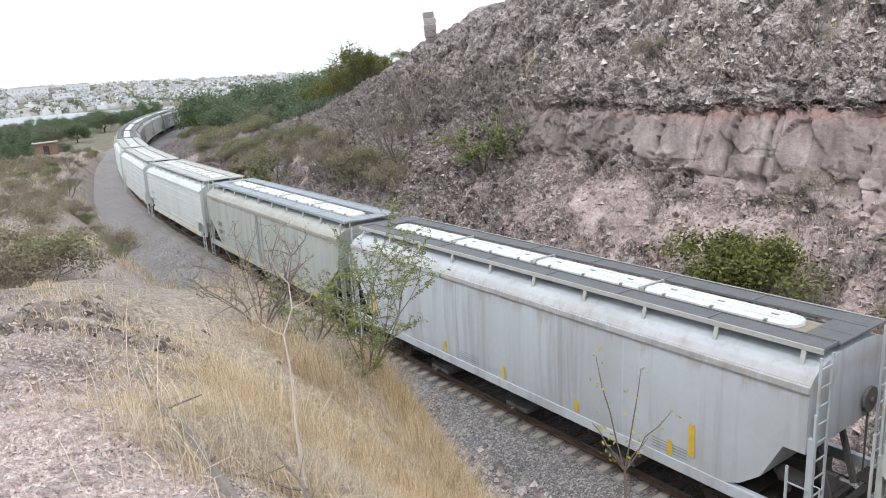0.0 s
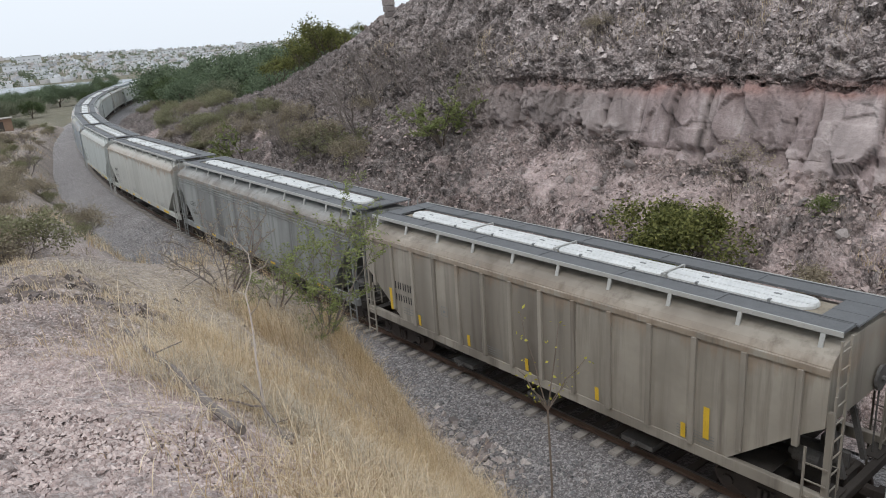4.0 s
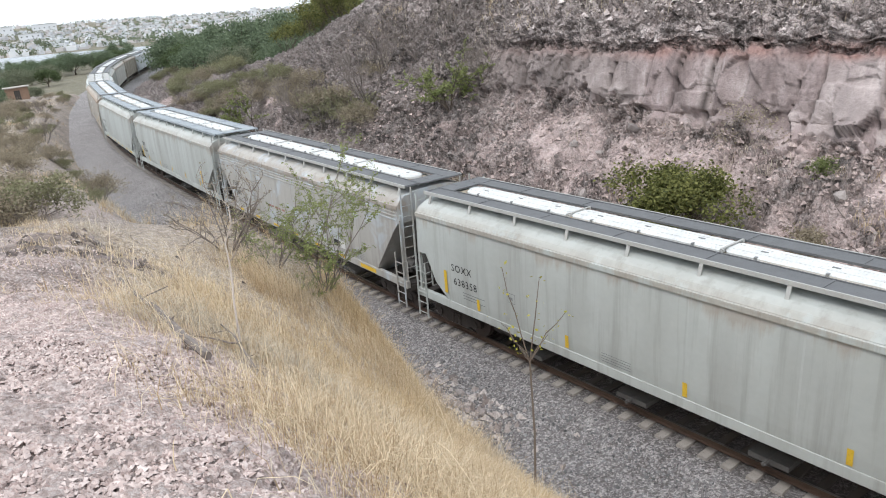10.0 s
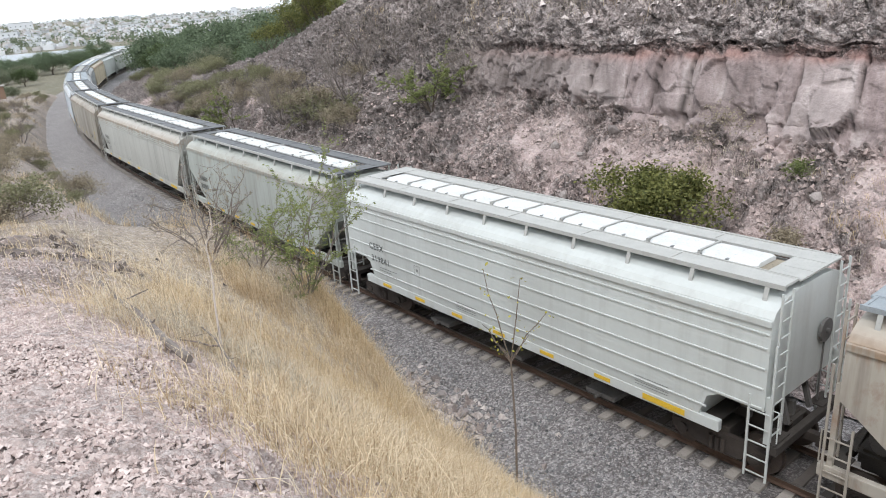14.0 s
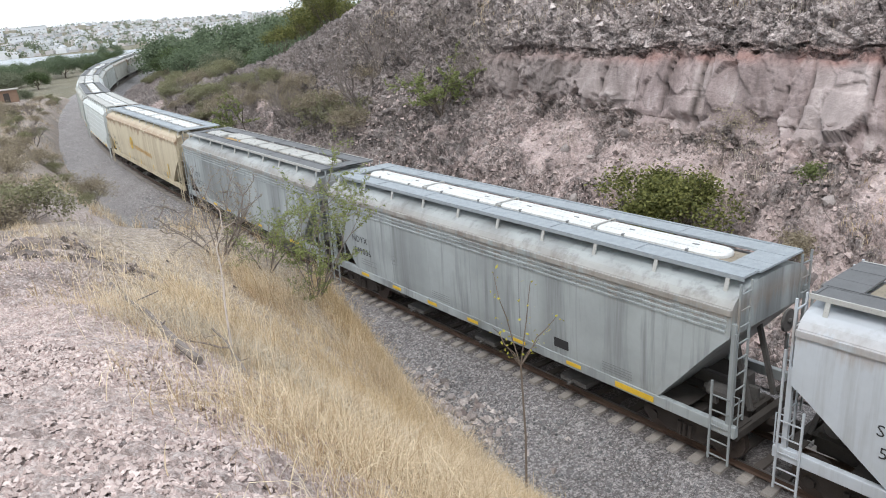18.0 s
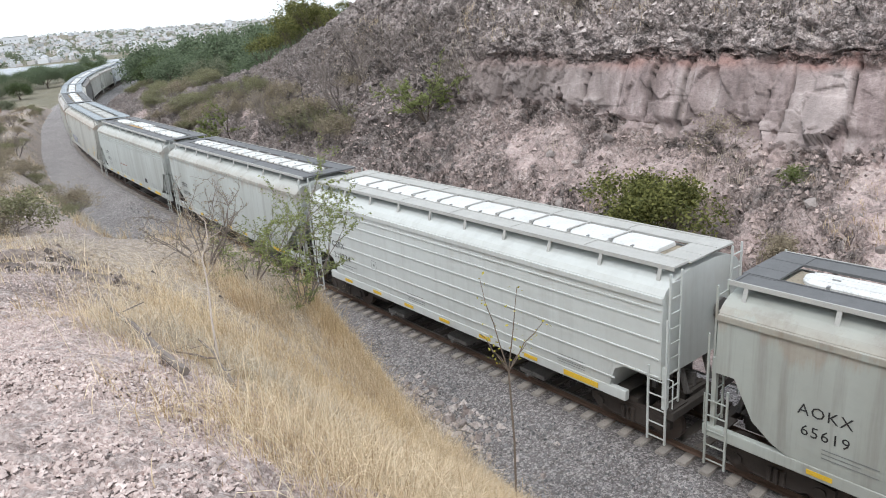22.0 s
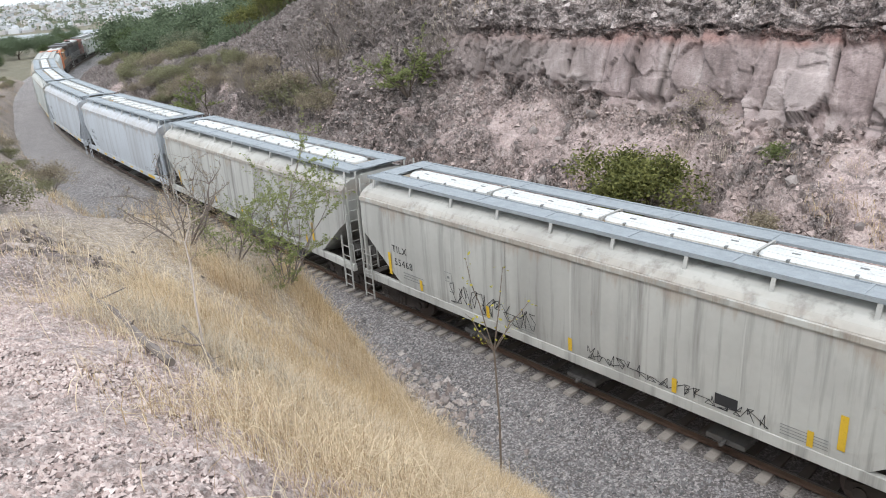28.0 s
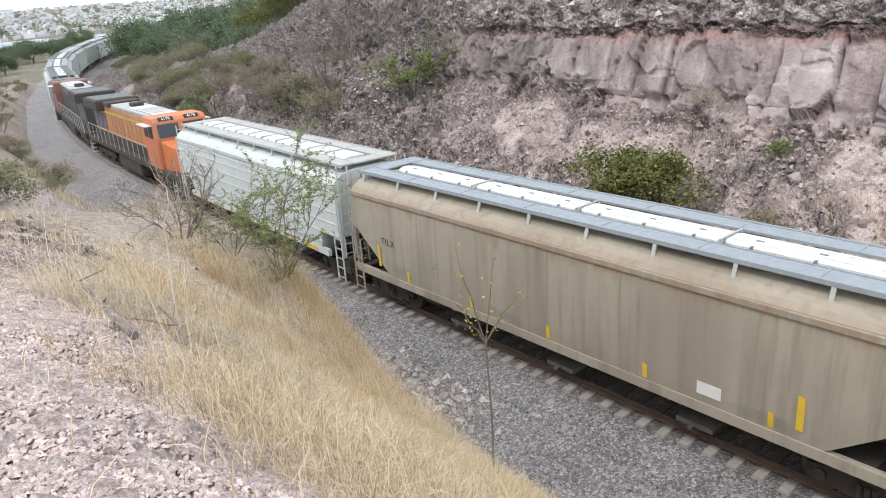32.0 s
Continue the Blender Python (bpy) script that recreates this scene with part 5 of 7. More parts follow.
def build_plants():
    rnd = random.Random(21)
    # leafy shrub and bare bush on the brow of the bank
    put(make_airy(3, 2.15, 8, LEAF_THIN, 4, 0.032, "thorn_shrub", "airy thorn shrub with small green leaves on the bank", "shrub", "", 0.46, TWIG, 0.016, 3, (0.22, -0.05)), bank_spot(-2.2, 7.3), 1.08)
    put(make_airy(5, 1.45, 9, LEAF_DRY, 1, 0.022, "dry_bush", "leafless brown bush among dry grass on the bank", "bush", "bushes on the bank", 0.75, TWIG, 0.021, 3), bank_spot(-2.0, 9.1), 1.05)
    put(make_airy(8, 1.25, 7, LEAF_THIN, 2, 0.026, "dry_bush", "thin twiggy bush with few green leaves on the bank", "bush", "bushes on the bank", 0.8, TWIG, 0.018, 3), bank_spot(-2.2, 8.3), 1.0)
    put(make_airy(9, 0.6, 6, LEAF_THIN, 1, 0.024, "dry_bush", "low thorn bush with few green leaves on the brow", "bush", "bushes on the bank", 0.9, TWIG, 0.01, 3), bank_spot(-2.6, 7.7), 1.0)
    # forked sapling with a few yellow leaves
    sap = thing("sapling", "thin forked sapling with a few yellow leaves", "sapling")
    sh, lf = Shape(), Shape()
    base, fork = on_bank(1.18, 10.4), Vector((1.25, 10.48, 4.63))
    mid = (base + fork) / 2 + Vector((0.03, 0, 0))
    sh.pipe([base, mid, fork], [0.022, 0.019, 0.016], 6)
    piece("stem", sh.mesh("stem", SAP_BARK), sap)
    for dx, dz, k in ((-0.43, 0.78, 0), (-0.36, 1.7, 1), (0.62, 0.85, 2), (0.22, 1.5, 3), (0.32, 0.45, 4), (-0.2, 0.38, 5)):
        pts = [fork] + [fork + Vector((dx * (j + 1) / 4 + rnd.gauss(0, 0.02), rnd.gauss(0, 0.05), dz * ((j + 1) / 4) ** 0.9)) for j in range(4)]
        piece("twig", Shape().pipe(pts, [0.012, 0.01, 0.009, 0.007, 0.005], 4).mesh("twig", SAP_BARK), sap)
        for q in pts[2:]:
            leaves(lf, rnd, q, 4, 0.08, 0.034, 0.6)
    tagged(piece("foliage", lf.mesh("foliage", LEAF_YELLOW, fix=False), sap), kind="stuff")
    # bare pale stem in the grass
    st = thing("bare_sapling", "dry leafless pale stem rising from the grass", "sapling")
    b = on_bank(-1.73, 5.56) - Vector((0, 0, 0.05))
    pts = [b]
    for j in range(8):
        pts.append(b + Vector((-0.23 * (j + 1) / 8 + rnd.gauss(0, 0.022), 1.21 * (j + 1) / 8, 1.08 * (j + 1) / 8)))
        if j > 2:
            w = Vector(((-1) ** j * rnd.uniform(0.1, 0.24), rnd.gauss(0, 0.08), rnd.uniform(0.12, 0.32)))
            piece("twig", Shape().pipe([pts[-1], pts[-1] + w * 0.5 + Vector((w.x * 0.15, 0, -0.02)), pts[-1] + w], [0.005, 0.004, 0.002], 4).mesh("twig", PALE_TWIG), st)
    piece("stem", Shape().pipe(pts, [0.0125 - 0.001 * j for j in range(9)], 5).mesh("stem", PALE_TWIG), st)
    # dead branches lying on the bank
    for p0, p1, r in (((-3.4, 7.3, 7.95), (-1.53, 4.35, 8.4), 0.03), ((-1.98, 5.95, 7.92), (-1.42, 5.05, 7.84), 0.013), ((-2.35, 5.75, 7.95), (-1.7, 5.55, 7.9), 0.009)):
        ob = thing("dead_branch", "dry grey broken branch lying in the grass", "branch", "dead branches")
        p0, p1 = Vector(p0), Vector(p1)
        pts = [p0.lerp(p1, k / 6) + Vector((rnd.gauss(0, 0.012), rnd.gauss(0, 0.012), rnd.gauss(0, 0.012))) for k in range(7)]
        piece("wood", Shape().pipe(pts, [r * (0.6 + 0.07 * k) for k in range(7)], 6).mesh("wood", TWIG), ob)
        for k in (1, 2, 4):
            piece("twig", Shape().tube(pts[k], pts[k] + Vector((rnd.gauss(0, 0.12), rnd.gauss(0, 0.12), rnd.uniform(0.02, 0.14))), r * 0.35, r * 0.15, 4).mesh("twig", TWIG), ob)
    # bushes on the rock slope
    put(make_bush(31, 3.1, 10, 4, LEAF_BUSH, 17, 0.085, BARK, 0.48, 0.03, 0.12, "leafy_bush", "rounded dark green leafy bush on the rock slope", "bush", "green bushes", 0.24, 0.55, 0.66, 2), hill_top(-1.0, 7.1) + Vector((0, 0, -0.15)), 0.84)
    put(make_airy(33, 2.5, 9, LEAF_THIN, 5, 0.06, "slope_tree", "small open tree with yellow-green leaves on the rock slope", "tree", "green bushes", 0.75, BARK, 0.045, 3), hill_top(17.4, 11.0), 1.12)
    put(make_airy(35, 3.0, 3, LEAF_THIN, 6, 0.075, "slope_tree", "slender leaning tree with yellow-green leaves on the slope", "tree", "green bushes", 0.35, BARK, 0.05, 3, (-0.45, 0)), hill_top(39.5, 7.2), 1.05)
    put(make_bush(36, 1.3, 6, 3, LEAF_THIN, 16, 0.08, BARK, 0.6, 0.03, 0.05, "leafy_bush", "low yellow-green bush at the foot of the slope", "bush", "green bushes", 0.25, 0.5, 0.9), hill_top(43, 6.2), 1.1)
    for s, d, k, h in ((27, 9.4, 34, 1.7), (29.5, 9.0, 38, 1.8), (31, 9.6, 41, 1.5), (25.3, 9.8, 42, 1.4)):
        put(make_airy(k, h, 8, LEAF_OLIVE, 2, 0.06, "dry_bush", "brown thorn bush with sparse olive leaves on the slope", "bush", "olive bushes", 0.9, TWIG, 0.03, 3, (-0.2, 0)), hill_top(s, d), 1.2)
    put(make_bush(37, 1.0, 6, 3, LEAF_DRY, 14, 0.05, TWIG, 0.6, 0.015, 0.1, "leafy_bush", "small half-dry shrub on pale soil", "bush", "green bushes", 0.15, 0.5), hill_top(-5.5, 7.2), 0.9)
    put(make_bush(38, 0.6, 5, 3, LEAF_GREEN, 10, 0.05, TWIG, 0.6, 0.012, 0.1, "leafy_bush", "small green shrub below the cliff", "bush", "green bushes", 0.12, 0.5), hill_top(-4.6, 10.2))
    put(make_bush(39, 2.2, 4, 4, LEAF_DRY, 3, 0.05, TWIG, 0.55, 0.02, 0.2, "dry_bush", "tall thin half-dry shrub below the cliff", "bush", "dry bushes", 0.2, 0.5), hill_top(-1.0, 10.5))
    put(make_bush(40, 1.9, 2, 3, None, 0, 0.05, TWIG, 0.4, 0.014, 0.3, "dry_bush", "bare thin shrub on pale soil", "bush", "dry bushes"), hill_top(-6.2, 8.7))
    masters = [make_bush(50 + k, 2.4, 7, 4, None, 0, 0.05, TWIG, 0.42, 0.034, 0.25) for k in range(3)] + [make_bush(60 + k, 1.7, 8, 4, LEAF_DRY, 6, 0.05, TWIG, 0.6, 0.02, 0.1, label="tangled brown bush with dry leaves", cloud=0.15) for k in range(2)] + [make_bush(64 + k, 1.9, 8, 4, LEAF_OLIVE, 9, 0.06, TWIG, 0.6, 0.02, 0.1, label="scrubby olive-green bush on dry ground", group="olive bushes", cloud=0.18) for k in range(2)]
    spots = [(22.5, 14.6, 0.7), (28, 12.2, 0.8), (24.5, 8.8, 0.9), (32, 8.5, 0.9), (34, 9.5, 1.1), (36, 11, 1.0), (41, 9, 1.1), (43, 7, 0.9), (45, 10, 1.2), (47, 8, 1.0), (50, 10.5, 1.2), (52, 7, 1.0), (55, 9, 1.3), (58, 12, 1.4), (60, 8, 1.1), (63, 7, 0.9), (66, 10, 1.3), (70, 8, 1.2), (74, 11, 1.3), (78, 8, 1.1), (84, 9, 1.2), (20, 17, 0.8), (14, 16.5, 0.7), (9, 15.5, 0.6), (4, 14.4, 0.6), (0.5, 14.2, 0.55), (-3, 15.5, 0.6), (16, 12.5, 0.6), (21, 12, 0.7), (12, 7, 0.5), (8, 13.9, 0.5)]
    put(masters[0], hill_top(26.5, 10.9), 1.7)
    put(masters[1], hill_top(29.5, 14), 1.0)
    put(masters[2], hill_top(24.0, 13.6), 1.15)
    put(masters[3], hill_top(36, 9.8), 1.4)
    put(masters[4], hill_top(30, 9.4), 1.5)
    put(masters[5], hill_top(52, 9), 1.0)
    put(masters[6], hill_top(64, 12), 1.0)
    for s, d, k in spots:
        copy_thing(rnd.choice(masters[2:7] if s > 34 else masters[:5]), at(hill_top(s, d) - Vector((0, 0, 0.08)), k * 0.72 * rnd.uniform(0.85, 1.15), rnd.uniform(0, 6)))
    # dry bushes along the near bank, farther on
    for k in range(66):
        s = 10 + 100 * rnd.random() ** 1.1
        lat = rnd.uniform(6.2, 20) if k % 2 else rnd.uniform(10, 55)
        if lat < 8 and s < 16:
            continue
        copy_thing(rnd.choice(masters[2:6]), at(bank_spot(s, lat) - Vector((0, 0, 0.1)), rnd.uniform(0.45, 0.95), rnd.uniform(0, 6)))
    for k in range(60):
        s = 5 + 42 * rnd.random() ** 1.2
        lat = rnd.uniform(8.5, 22) if s > 12 else rnd.uniform(11, 20)
        copy_thing(rnd.choice(masters[3:5] + masters[3:6]), at(bank_spot(s, lat) - Vector((0, 0, 0.1)), rnd.uniform(0.4, 0.8), rnd.uniform(0, 6)))
    for k in range(40):
        s = 14 + 105 * rnd.random()
        copy_thing(rnd.choice(masters[3:]), at(bank_spot(s, rnd.uniform(5.6, 9.5) + (1.2 if s < 24 else 0)) - Vector((0, 0, 0.1)), rnd.uniform(0.25, 0.6), rnd.uniform(0, 6)))
    for k in range(50):
        s, d = rnd.uniform(42, 118), rnd.uniform(6, 30)
        copy_thing(rnd.choice(masters[3:] + masters[5:]), at(hill_top(s, d) - Vector((0, 0, 0.1)), rnd.uniform(0.5, 0.95), rnd.uniform(0, 6)))
    for k in range(20):
        s, lat = rnd.uniform(60, 150), rnd.uniform(10, 70)
        copy_thing(rnd.choice(masters[5:]), at(spot(s, lat, far_ground(s, lat) - 0.1), rnd.uniform(0.6, 1.3), rnd.uniform(0, 6)))
    for s, lat, k in ((-4.5, 15.2, 0.55), (-1.5, 15.0, 0.75), (2, 14.0, 0.8), (5, 12.2, 0.6), (8, 12.5, 0.7)):
        copy_thing(masters[3], at(bank_spot(s, lat) - Vector((0, 0, 0.1)), k, rnd.uniform(0, 6)))
    # green trees round the far bend
    trees = [make_tree(70 + k, 6.0, (LEAF_TREE, LEAF_DARK, LEAF_TREE, LEAF_DUSTY)[k]) for k in range(4)]
    put(trees[0], spot(150, -9.5, 0.2), 1.25)
    put(trees[1], spot(128, -17, 1.0), 0.85)
    put(trees[2], spot(172, -14, 0), 1.3, 2)
    put(trees[3], spot(112, -24, far_ground(112, -24)), 1.0, 1)
    for s, lat, k in ((118, -22, 1.0), (140, -24, 1.1), (160, -22, 1.2), (182, -24, 1.3), (120, -32, 1.1), (150, -36, 1.3), (104, -26, 1.0), (95, -32, 1.0), (190, -40, 1.4), (175, -55, 1.4), (140, -48, 1.2), (110, -45, 1.2), (88, -40, 1.1), (205, -20, 1.3), (215, -35, 1.4), (235, -26, 1.5), (190, 14, 1.1), (205, 20, 1.2), (172, 22, 1.1), (158, 30, 1.0), (146, 26, 1.0), (140, 38, 1.0), (128, 34, 0.9), (120, 46, 1.0), (108, 52, 0.9), (150, 48, 1.1), (175, 40, 1.2), (225, 22, 1.4), (245, 30, 1.4), (165, 60, 1.1), (130, 64, 1.0), (115, 72, 0.9), (150, 80, 1.1), (98, 66, 0.8), (100, 84, 0.9), (86, 78, 0.8), (75, 70, 0.7), (240, -45, 1.5), (265, -40, 1.6), (160, -75, 1.2), (130, -70, 1.2), (100, -58, 1.1), (84, -52, 1.0), (70, -44, 1.0), (62, -34, 0.9), (56, -26, 0.8), (215, -70, 1.4)):
        z = far_ground(s, lat)
        copy_thing(rnd.choice(trees), at(spot(s, lat, z), k * rnd.uniform(0.85, 1.15) * (0.75 if lat > 0 else 1.15), rnd.uniform(0, 6)))
    for s, lat, k in ((84, -17, 0.8), (90, -13, 0.7), (93, -21, 0.9), (99, -16, 0.8), (106, -19, 0.95), (117, -19, 0.9), (76, -22, 0.75), (70, -27, 0.8), (82, -29, 0.95), (66, -20, 0.55)):
        copy_thing(rnd.choice(trees), at(spot(s, lat, far_ground(s, lat) - 0.2), k, rnd.uniform(0, 6)))
    for k in range(70):
        s, lat = rnd.uniform(62, 150), rnd.uniform(16, 75)
        copy_thing(rnd.choice(trees), at(spot(s, lat, far_ground(s, lat) - 0.3), rnd.uniform(0.3, 0.62), rnd.uniform(0, 6)))
    for k in range(95):
        s, lat = rnd.uniform(105, 260), rnd.choice((rnd.uniform(-80, -9), rnd.uniform(14, 60), rnd.uniform(20, 110)))
        copy_thing(rnd.choice(trees), at(spot(s, lat, far_ground(s, lat)), rnd.uniform(0.85, 1.3) * (0.72 if lat > 0 else 1.1), rnd.uniform(0, 6)))
    put(make_tree(81, 6.5, LEAF_PURPLE, label="tree covered in violet blossom beyond the bend", group=""), spot(250, -16, -1), 1.0)
    # thin trees on the hill's crest
    crest_tree = make_bush(91, 4.0, 4, 4, LEAF_BUSH, 10, 0.13, BARK, 0.5, 0.05, 0.3, "crest_tree", "thin dark tree on the crest of the hill", "tree", "trees on the crest", 0.35)
    put(crest_tree, hill_top(41, 16.5), 0.75)
    for s, d, k in ((44, 18, 0.9), (46, 20, 1.0), (48, 15, 0.8), (51, 18, 0.9), (43, 15.5, 0.7), (46.5, 17, 1.1), (49, 21, 1.2), (53, 16, 0.9), (40, 17.5, 0.6), (37, 18, 0.45)):
        copy_thing(crest_tree, at(hill_top(s, d), k, rnd.uniform(0, 6)))


def on_bank(x, y):
    return Vector((x, y, bank_z(Vector((x, y, 0)))))


def bank_z(p):
    j = int(np.argmin((TX - p.x) ** 2 + (TY - p.y) ** 2))
    lat = -((p.x - TX[j]) * math.cos(TP[j]) + (p.y - TY[j]) * math.sin(TP[j]))
    return float(bank(TS[j], lat))


def far_ground(s, lat):
    if s < 130 and lat < -4:
        p = hill_profile(s)
        if -lat < 70:
            return float(np.interp(-lat, p[:, 0], p[:, 1]))
    if s < 120 and 4 < lat < 60:
        return float(bank(s, lat))
    q = spot(s, lat)
    return float(far_height(q[0], q[1]))


build_plants()


def build_grass():
    """Dry grass in leaning tufts over the bank, in straw, rusty and grey tones."""
    rnd = np.random.RandomState(5)
    V, F, M = [], [], []
    base = 0

    def tufts(n, place, srange, lrange, keep, hgt, blades, spread, tones, thick=0.0018, tangle=0.35):
        nonlocal base
        s, lat = rnd.uniform(*srange, n), rnd.uniform(*lrange, n)
        ok = rnd.random_sample(n) < keep(s, lat)
        s, lat = s[ok], lat[ok]
        m = s.size
        tuft = np.repeat(np.arange(m), blades)
        tone = fbm(np.stack([s * 0.45, lat * 0.45, 0 * s], -1), 3, 301) + rnd.normal(0, 0.22, m)
        kind = np.where(tone > tones[1], 1, np.where(tone < tones[0], 2, 0))
        big, dirn, bend = rnd.uniform(0.5, 1.35, m) ** 1.2, rnd.uniform(0, 2 * np.pi, m), rnd.uniform(0.0, 0.8, m)
        s, lat = s[tuft] + rnd.normal(0, spread, tuft.size), lat[tuft] + rnd.normal(0, spread, tuft.size)
        p = place(s, lat)
        h = hgt * big[tuft] * rnd.uniform(0.35, 1.25, tuft.size)
        a = dirn[tuft] + rnd.normal(0, 1.1, tuft.size)
        lean = np.clip(bend[tuft] + np.abs(rnd.normal(0.15, tangle, tuft.size)), 0, 1.7)
        b = a + rnd.normal(0, 0.5, tuft.size)
        wide = (thick * rnd.uniform(0.6, 1.5, tuft.size))[:, None]
        side = np.stack([-np.sin(a), np.cos(a), 0 * a], -1) * wide
        q1 = p + np.stack([np.cos(a) * np.sin(lean * 0.35), np.sin(a) * np.sin(lean * 0.35), np.cos(lean * 0.35)], -1) * (0.45 * h)[:, None]
        q2 = q1 + np.stack([np.cos(b) * np.sin(lean), np.sin(b) * np.sin(lean), np.cos(lean)], -1) * (0.32 * h)[:, None]
        droop = np.minimum(lean * 1.7, 2.2)
        tip = q2 + np.stack([np.cos(b) * np.sin(droop), np.sin(b) * np.sin(droop), np.cos(droop)], -1) * (0.26 * h)[:, None]
        v = np.stack([p - side, p + side, q1 + side * 0.85, q1 - side * 0.85, q2 + side * 0.7, q2 - side * 0.7, tip], 1)
        i = base + 7 * np.arange(len(v))
        V.append(v.reshape(-1, 3))
        for f in ((0, 1, 2, 3), (3, 2, 4, 5)):
            F.append(np.stack([i + c for c in f], -1).tolist())
            M.append(kind[tuft])
        F.append(np.stack([i + 5, i + 4, i + 6], -1).tolist())
        M.append(kind[tuft])
        base += 7 * len(v)

    def on_near(s, lat):
        return spot(s, lat, bank(s, lat) - 0.03)

    def on_slope(s, lat):
        k = np.clip(np.searchsorted(HS, s), 0, len(HS) - 1)
        c = np.argmin(np.abs(HD[k] - lat[:, None]), 1)
        return HXYZ[k, c] - np.array([0, 0, 0.03])

    def dense(s, lat):
        p = np.stack([s, lat, 0 * s], -1)
        patch = fbm(p * 0.5, 2, 88) + 0.6 * fbm(p * 1.6, 2, 90)
        rim = 0.5 * fbm(p * 0.9, 2, 92)
        bare = np.interp(s, [-12, -8], [0, 0.75])
        w = spot(s, lat)
        path = np.where((w[..., 1] > 13.6 + rim) & (w[..., 0] < -2.8), 0.1, 1)
        band = path * np.interp(lat + rim - bare * np.interp(lat, [4, 8], [1, 0]), [4.3, 4.9, 7, 11.6, 12.3, 12.8], [0.0, 0.8, 1, 1, 0.55, 0.0])
        return np.clip(band * (0.95 + 0.6 * patch) * np.interp(s, [-20, -14, -4, 0.5, 3.5, 8], [0.6, 1, 1, 0.85, 0.15, 0.03]) * np.where(((s > -5 + 2 * rim) & (lat > 9.3)) | ((s > -7.6 + 2 * rim) & (lat > 11.3)), 0.04, 1), 0.0, 1)

    def clumps(s, lat):
        p = np.stack([s, lat, 0 * s], -1)
        return dense(s, lat) * np.clip(0.35 + 1.6 * fbm(p * 0.9, 2, 95), 0, 1)

    tufts(6200, on_near, (-16, -5.5), (6.5, 13.0), dense, 0.3, 30, 0.09, (-0.75, 0.7), 0.0019, 0.85)
    tufts(6200, on_near, (-16, -2), (6.0, 13.0), dense, 0.34, 13, 0.26, (-0.35, 0.8), 0.0021, 1.5)
    tufts(2200, on_near, (-15, 0), (6.0, 12.6), dense, 0.55, 3, 0.1, (-0.9, 0.8), 0.0019, 0.35)
    tufts(1900, on_near, (-7, 1.5), (6.4, 11.0), clumps, 0.6, 40, 0.13, (-0.9, 0.4), 0.0026, 0.45)
    tufts(5600, on_near, (-17, 7), (4.5, 9.5), dense, 0.27, 20, 0.15, (-0.5, 0.4), 0.003, 1.0)
    tufts(520, on_near, (-7.5, 7), (10.2, 15.5), lambda s, l: np.clip(0.25 + 0.7 * fbm(np.stack([s * 0.7, l * 0.7, 0 * s], -1), 2, 57), 0, 1), 0.22, 22, 0.1, (-0.3, 0.6), 0.003, 0.9)
    tufts(500, on_near, (-14, 3), (11.5, 15.5), lambda s, l: 0.03 + 0.14 * (fbm(np.stack([s * 0.8, l * 0.8, 0 * s], -1), 2, 55) > 0.25), 0.2, 16, 0.07, (-0.3, 0.6), 0.002)
    tufts(3800, on_near, (6, 110), (4.8, 26), lambda s, l: 0.35 + 0.5 * fbm(np.stack([s * 0.2, l * 0.2, 0 * s], -1), 2, 66), 0.5, 13, 0.22, (-0.15, 0.5), 0.009)
    tufts(900, on_slope, (-12, 10), (5.5, 11.6), lambda s, l: np.clip(0.2 + 0.9 * fbm(np.stack([s * 0.5, l * 0.5, 0 * s], -1), 2, 166), 0, 1) * np.interp(s, [0, 4], [1, 0.3]), 0.4, 14, 0.16, (0.0, 0.3), 0.006, 0.5)
    tufts(800, on_slope, (-12, 34), (13.2, 15.5), lambda s, l: np.clip(0.35 + 0.8 * fbm(np.stack([s * 0.4, l * 0.4, 0 * s], -1), 2, 176), 0, 1), 0.45, 14, 0.18, (0.25, 0.9), 0.007, 0.5)
    me = bpy.data.meshes.new("grass")
    me.from_pydata(np.concatenate(V).tolist(), [], [f for part_ in F for f in part_])
    me.polygons.foreach_set("material_index", np.concatenate(M).astype(np.int32))
    for mt in (STRAW, STRAW_ORANGE, STRAW_GREY):
        me.materials.append(mt)
    tagged(new("grass", me), "tall dry straw-yellow grass covering the bank", "grass", kind="stuff")


build_grass()


def build_pillar():
    p = hill_top(30.5, 16.8)
    ob = thing("stone_pillar", "ruined upright stub of pale masonry on the crest", "pillar", "", Matrix.Translation(p) @ pose(0, 0, 0, 2, -3, 20))
    rnd = random.Random(9)
    z = -0.4
    for k in range(7):
        h, w = rnd.uniform(0.38, 0.55), rnd.uniform(0.34, 0.42)
        piece("stone", Shape().box(-w, w, -w * 0.8, w * 0.8, z, z + h - 0.01).mesh("stone", SLOPE_STONE, bevel=0.06), ob, pose(rnd.uniform(-0.05, 0.05), rnd.uniform(-0.05, 0.05), 0, 0, 0, rnd.uniform(-8, 8)))
        z += h


build_pillar()


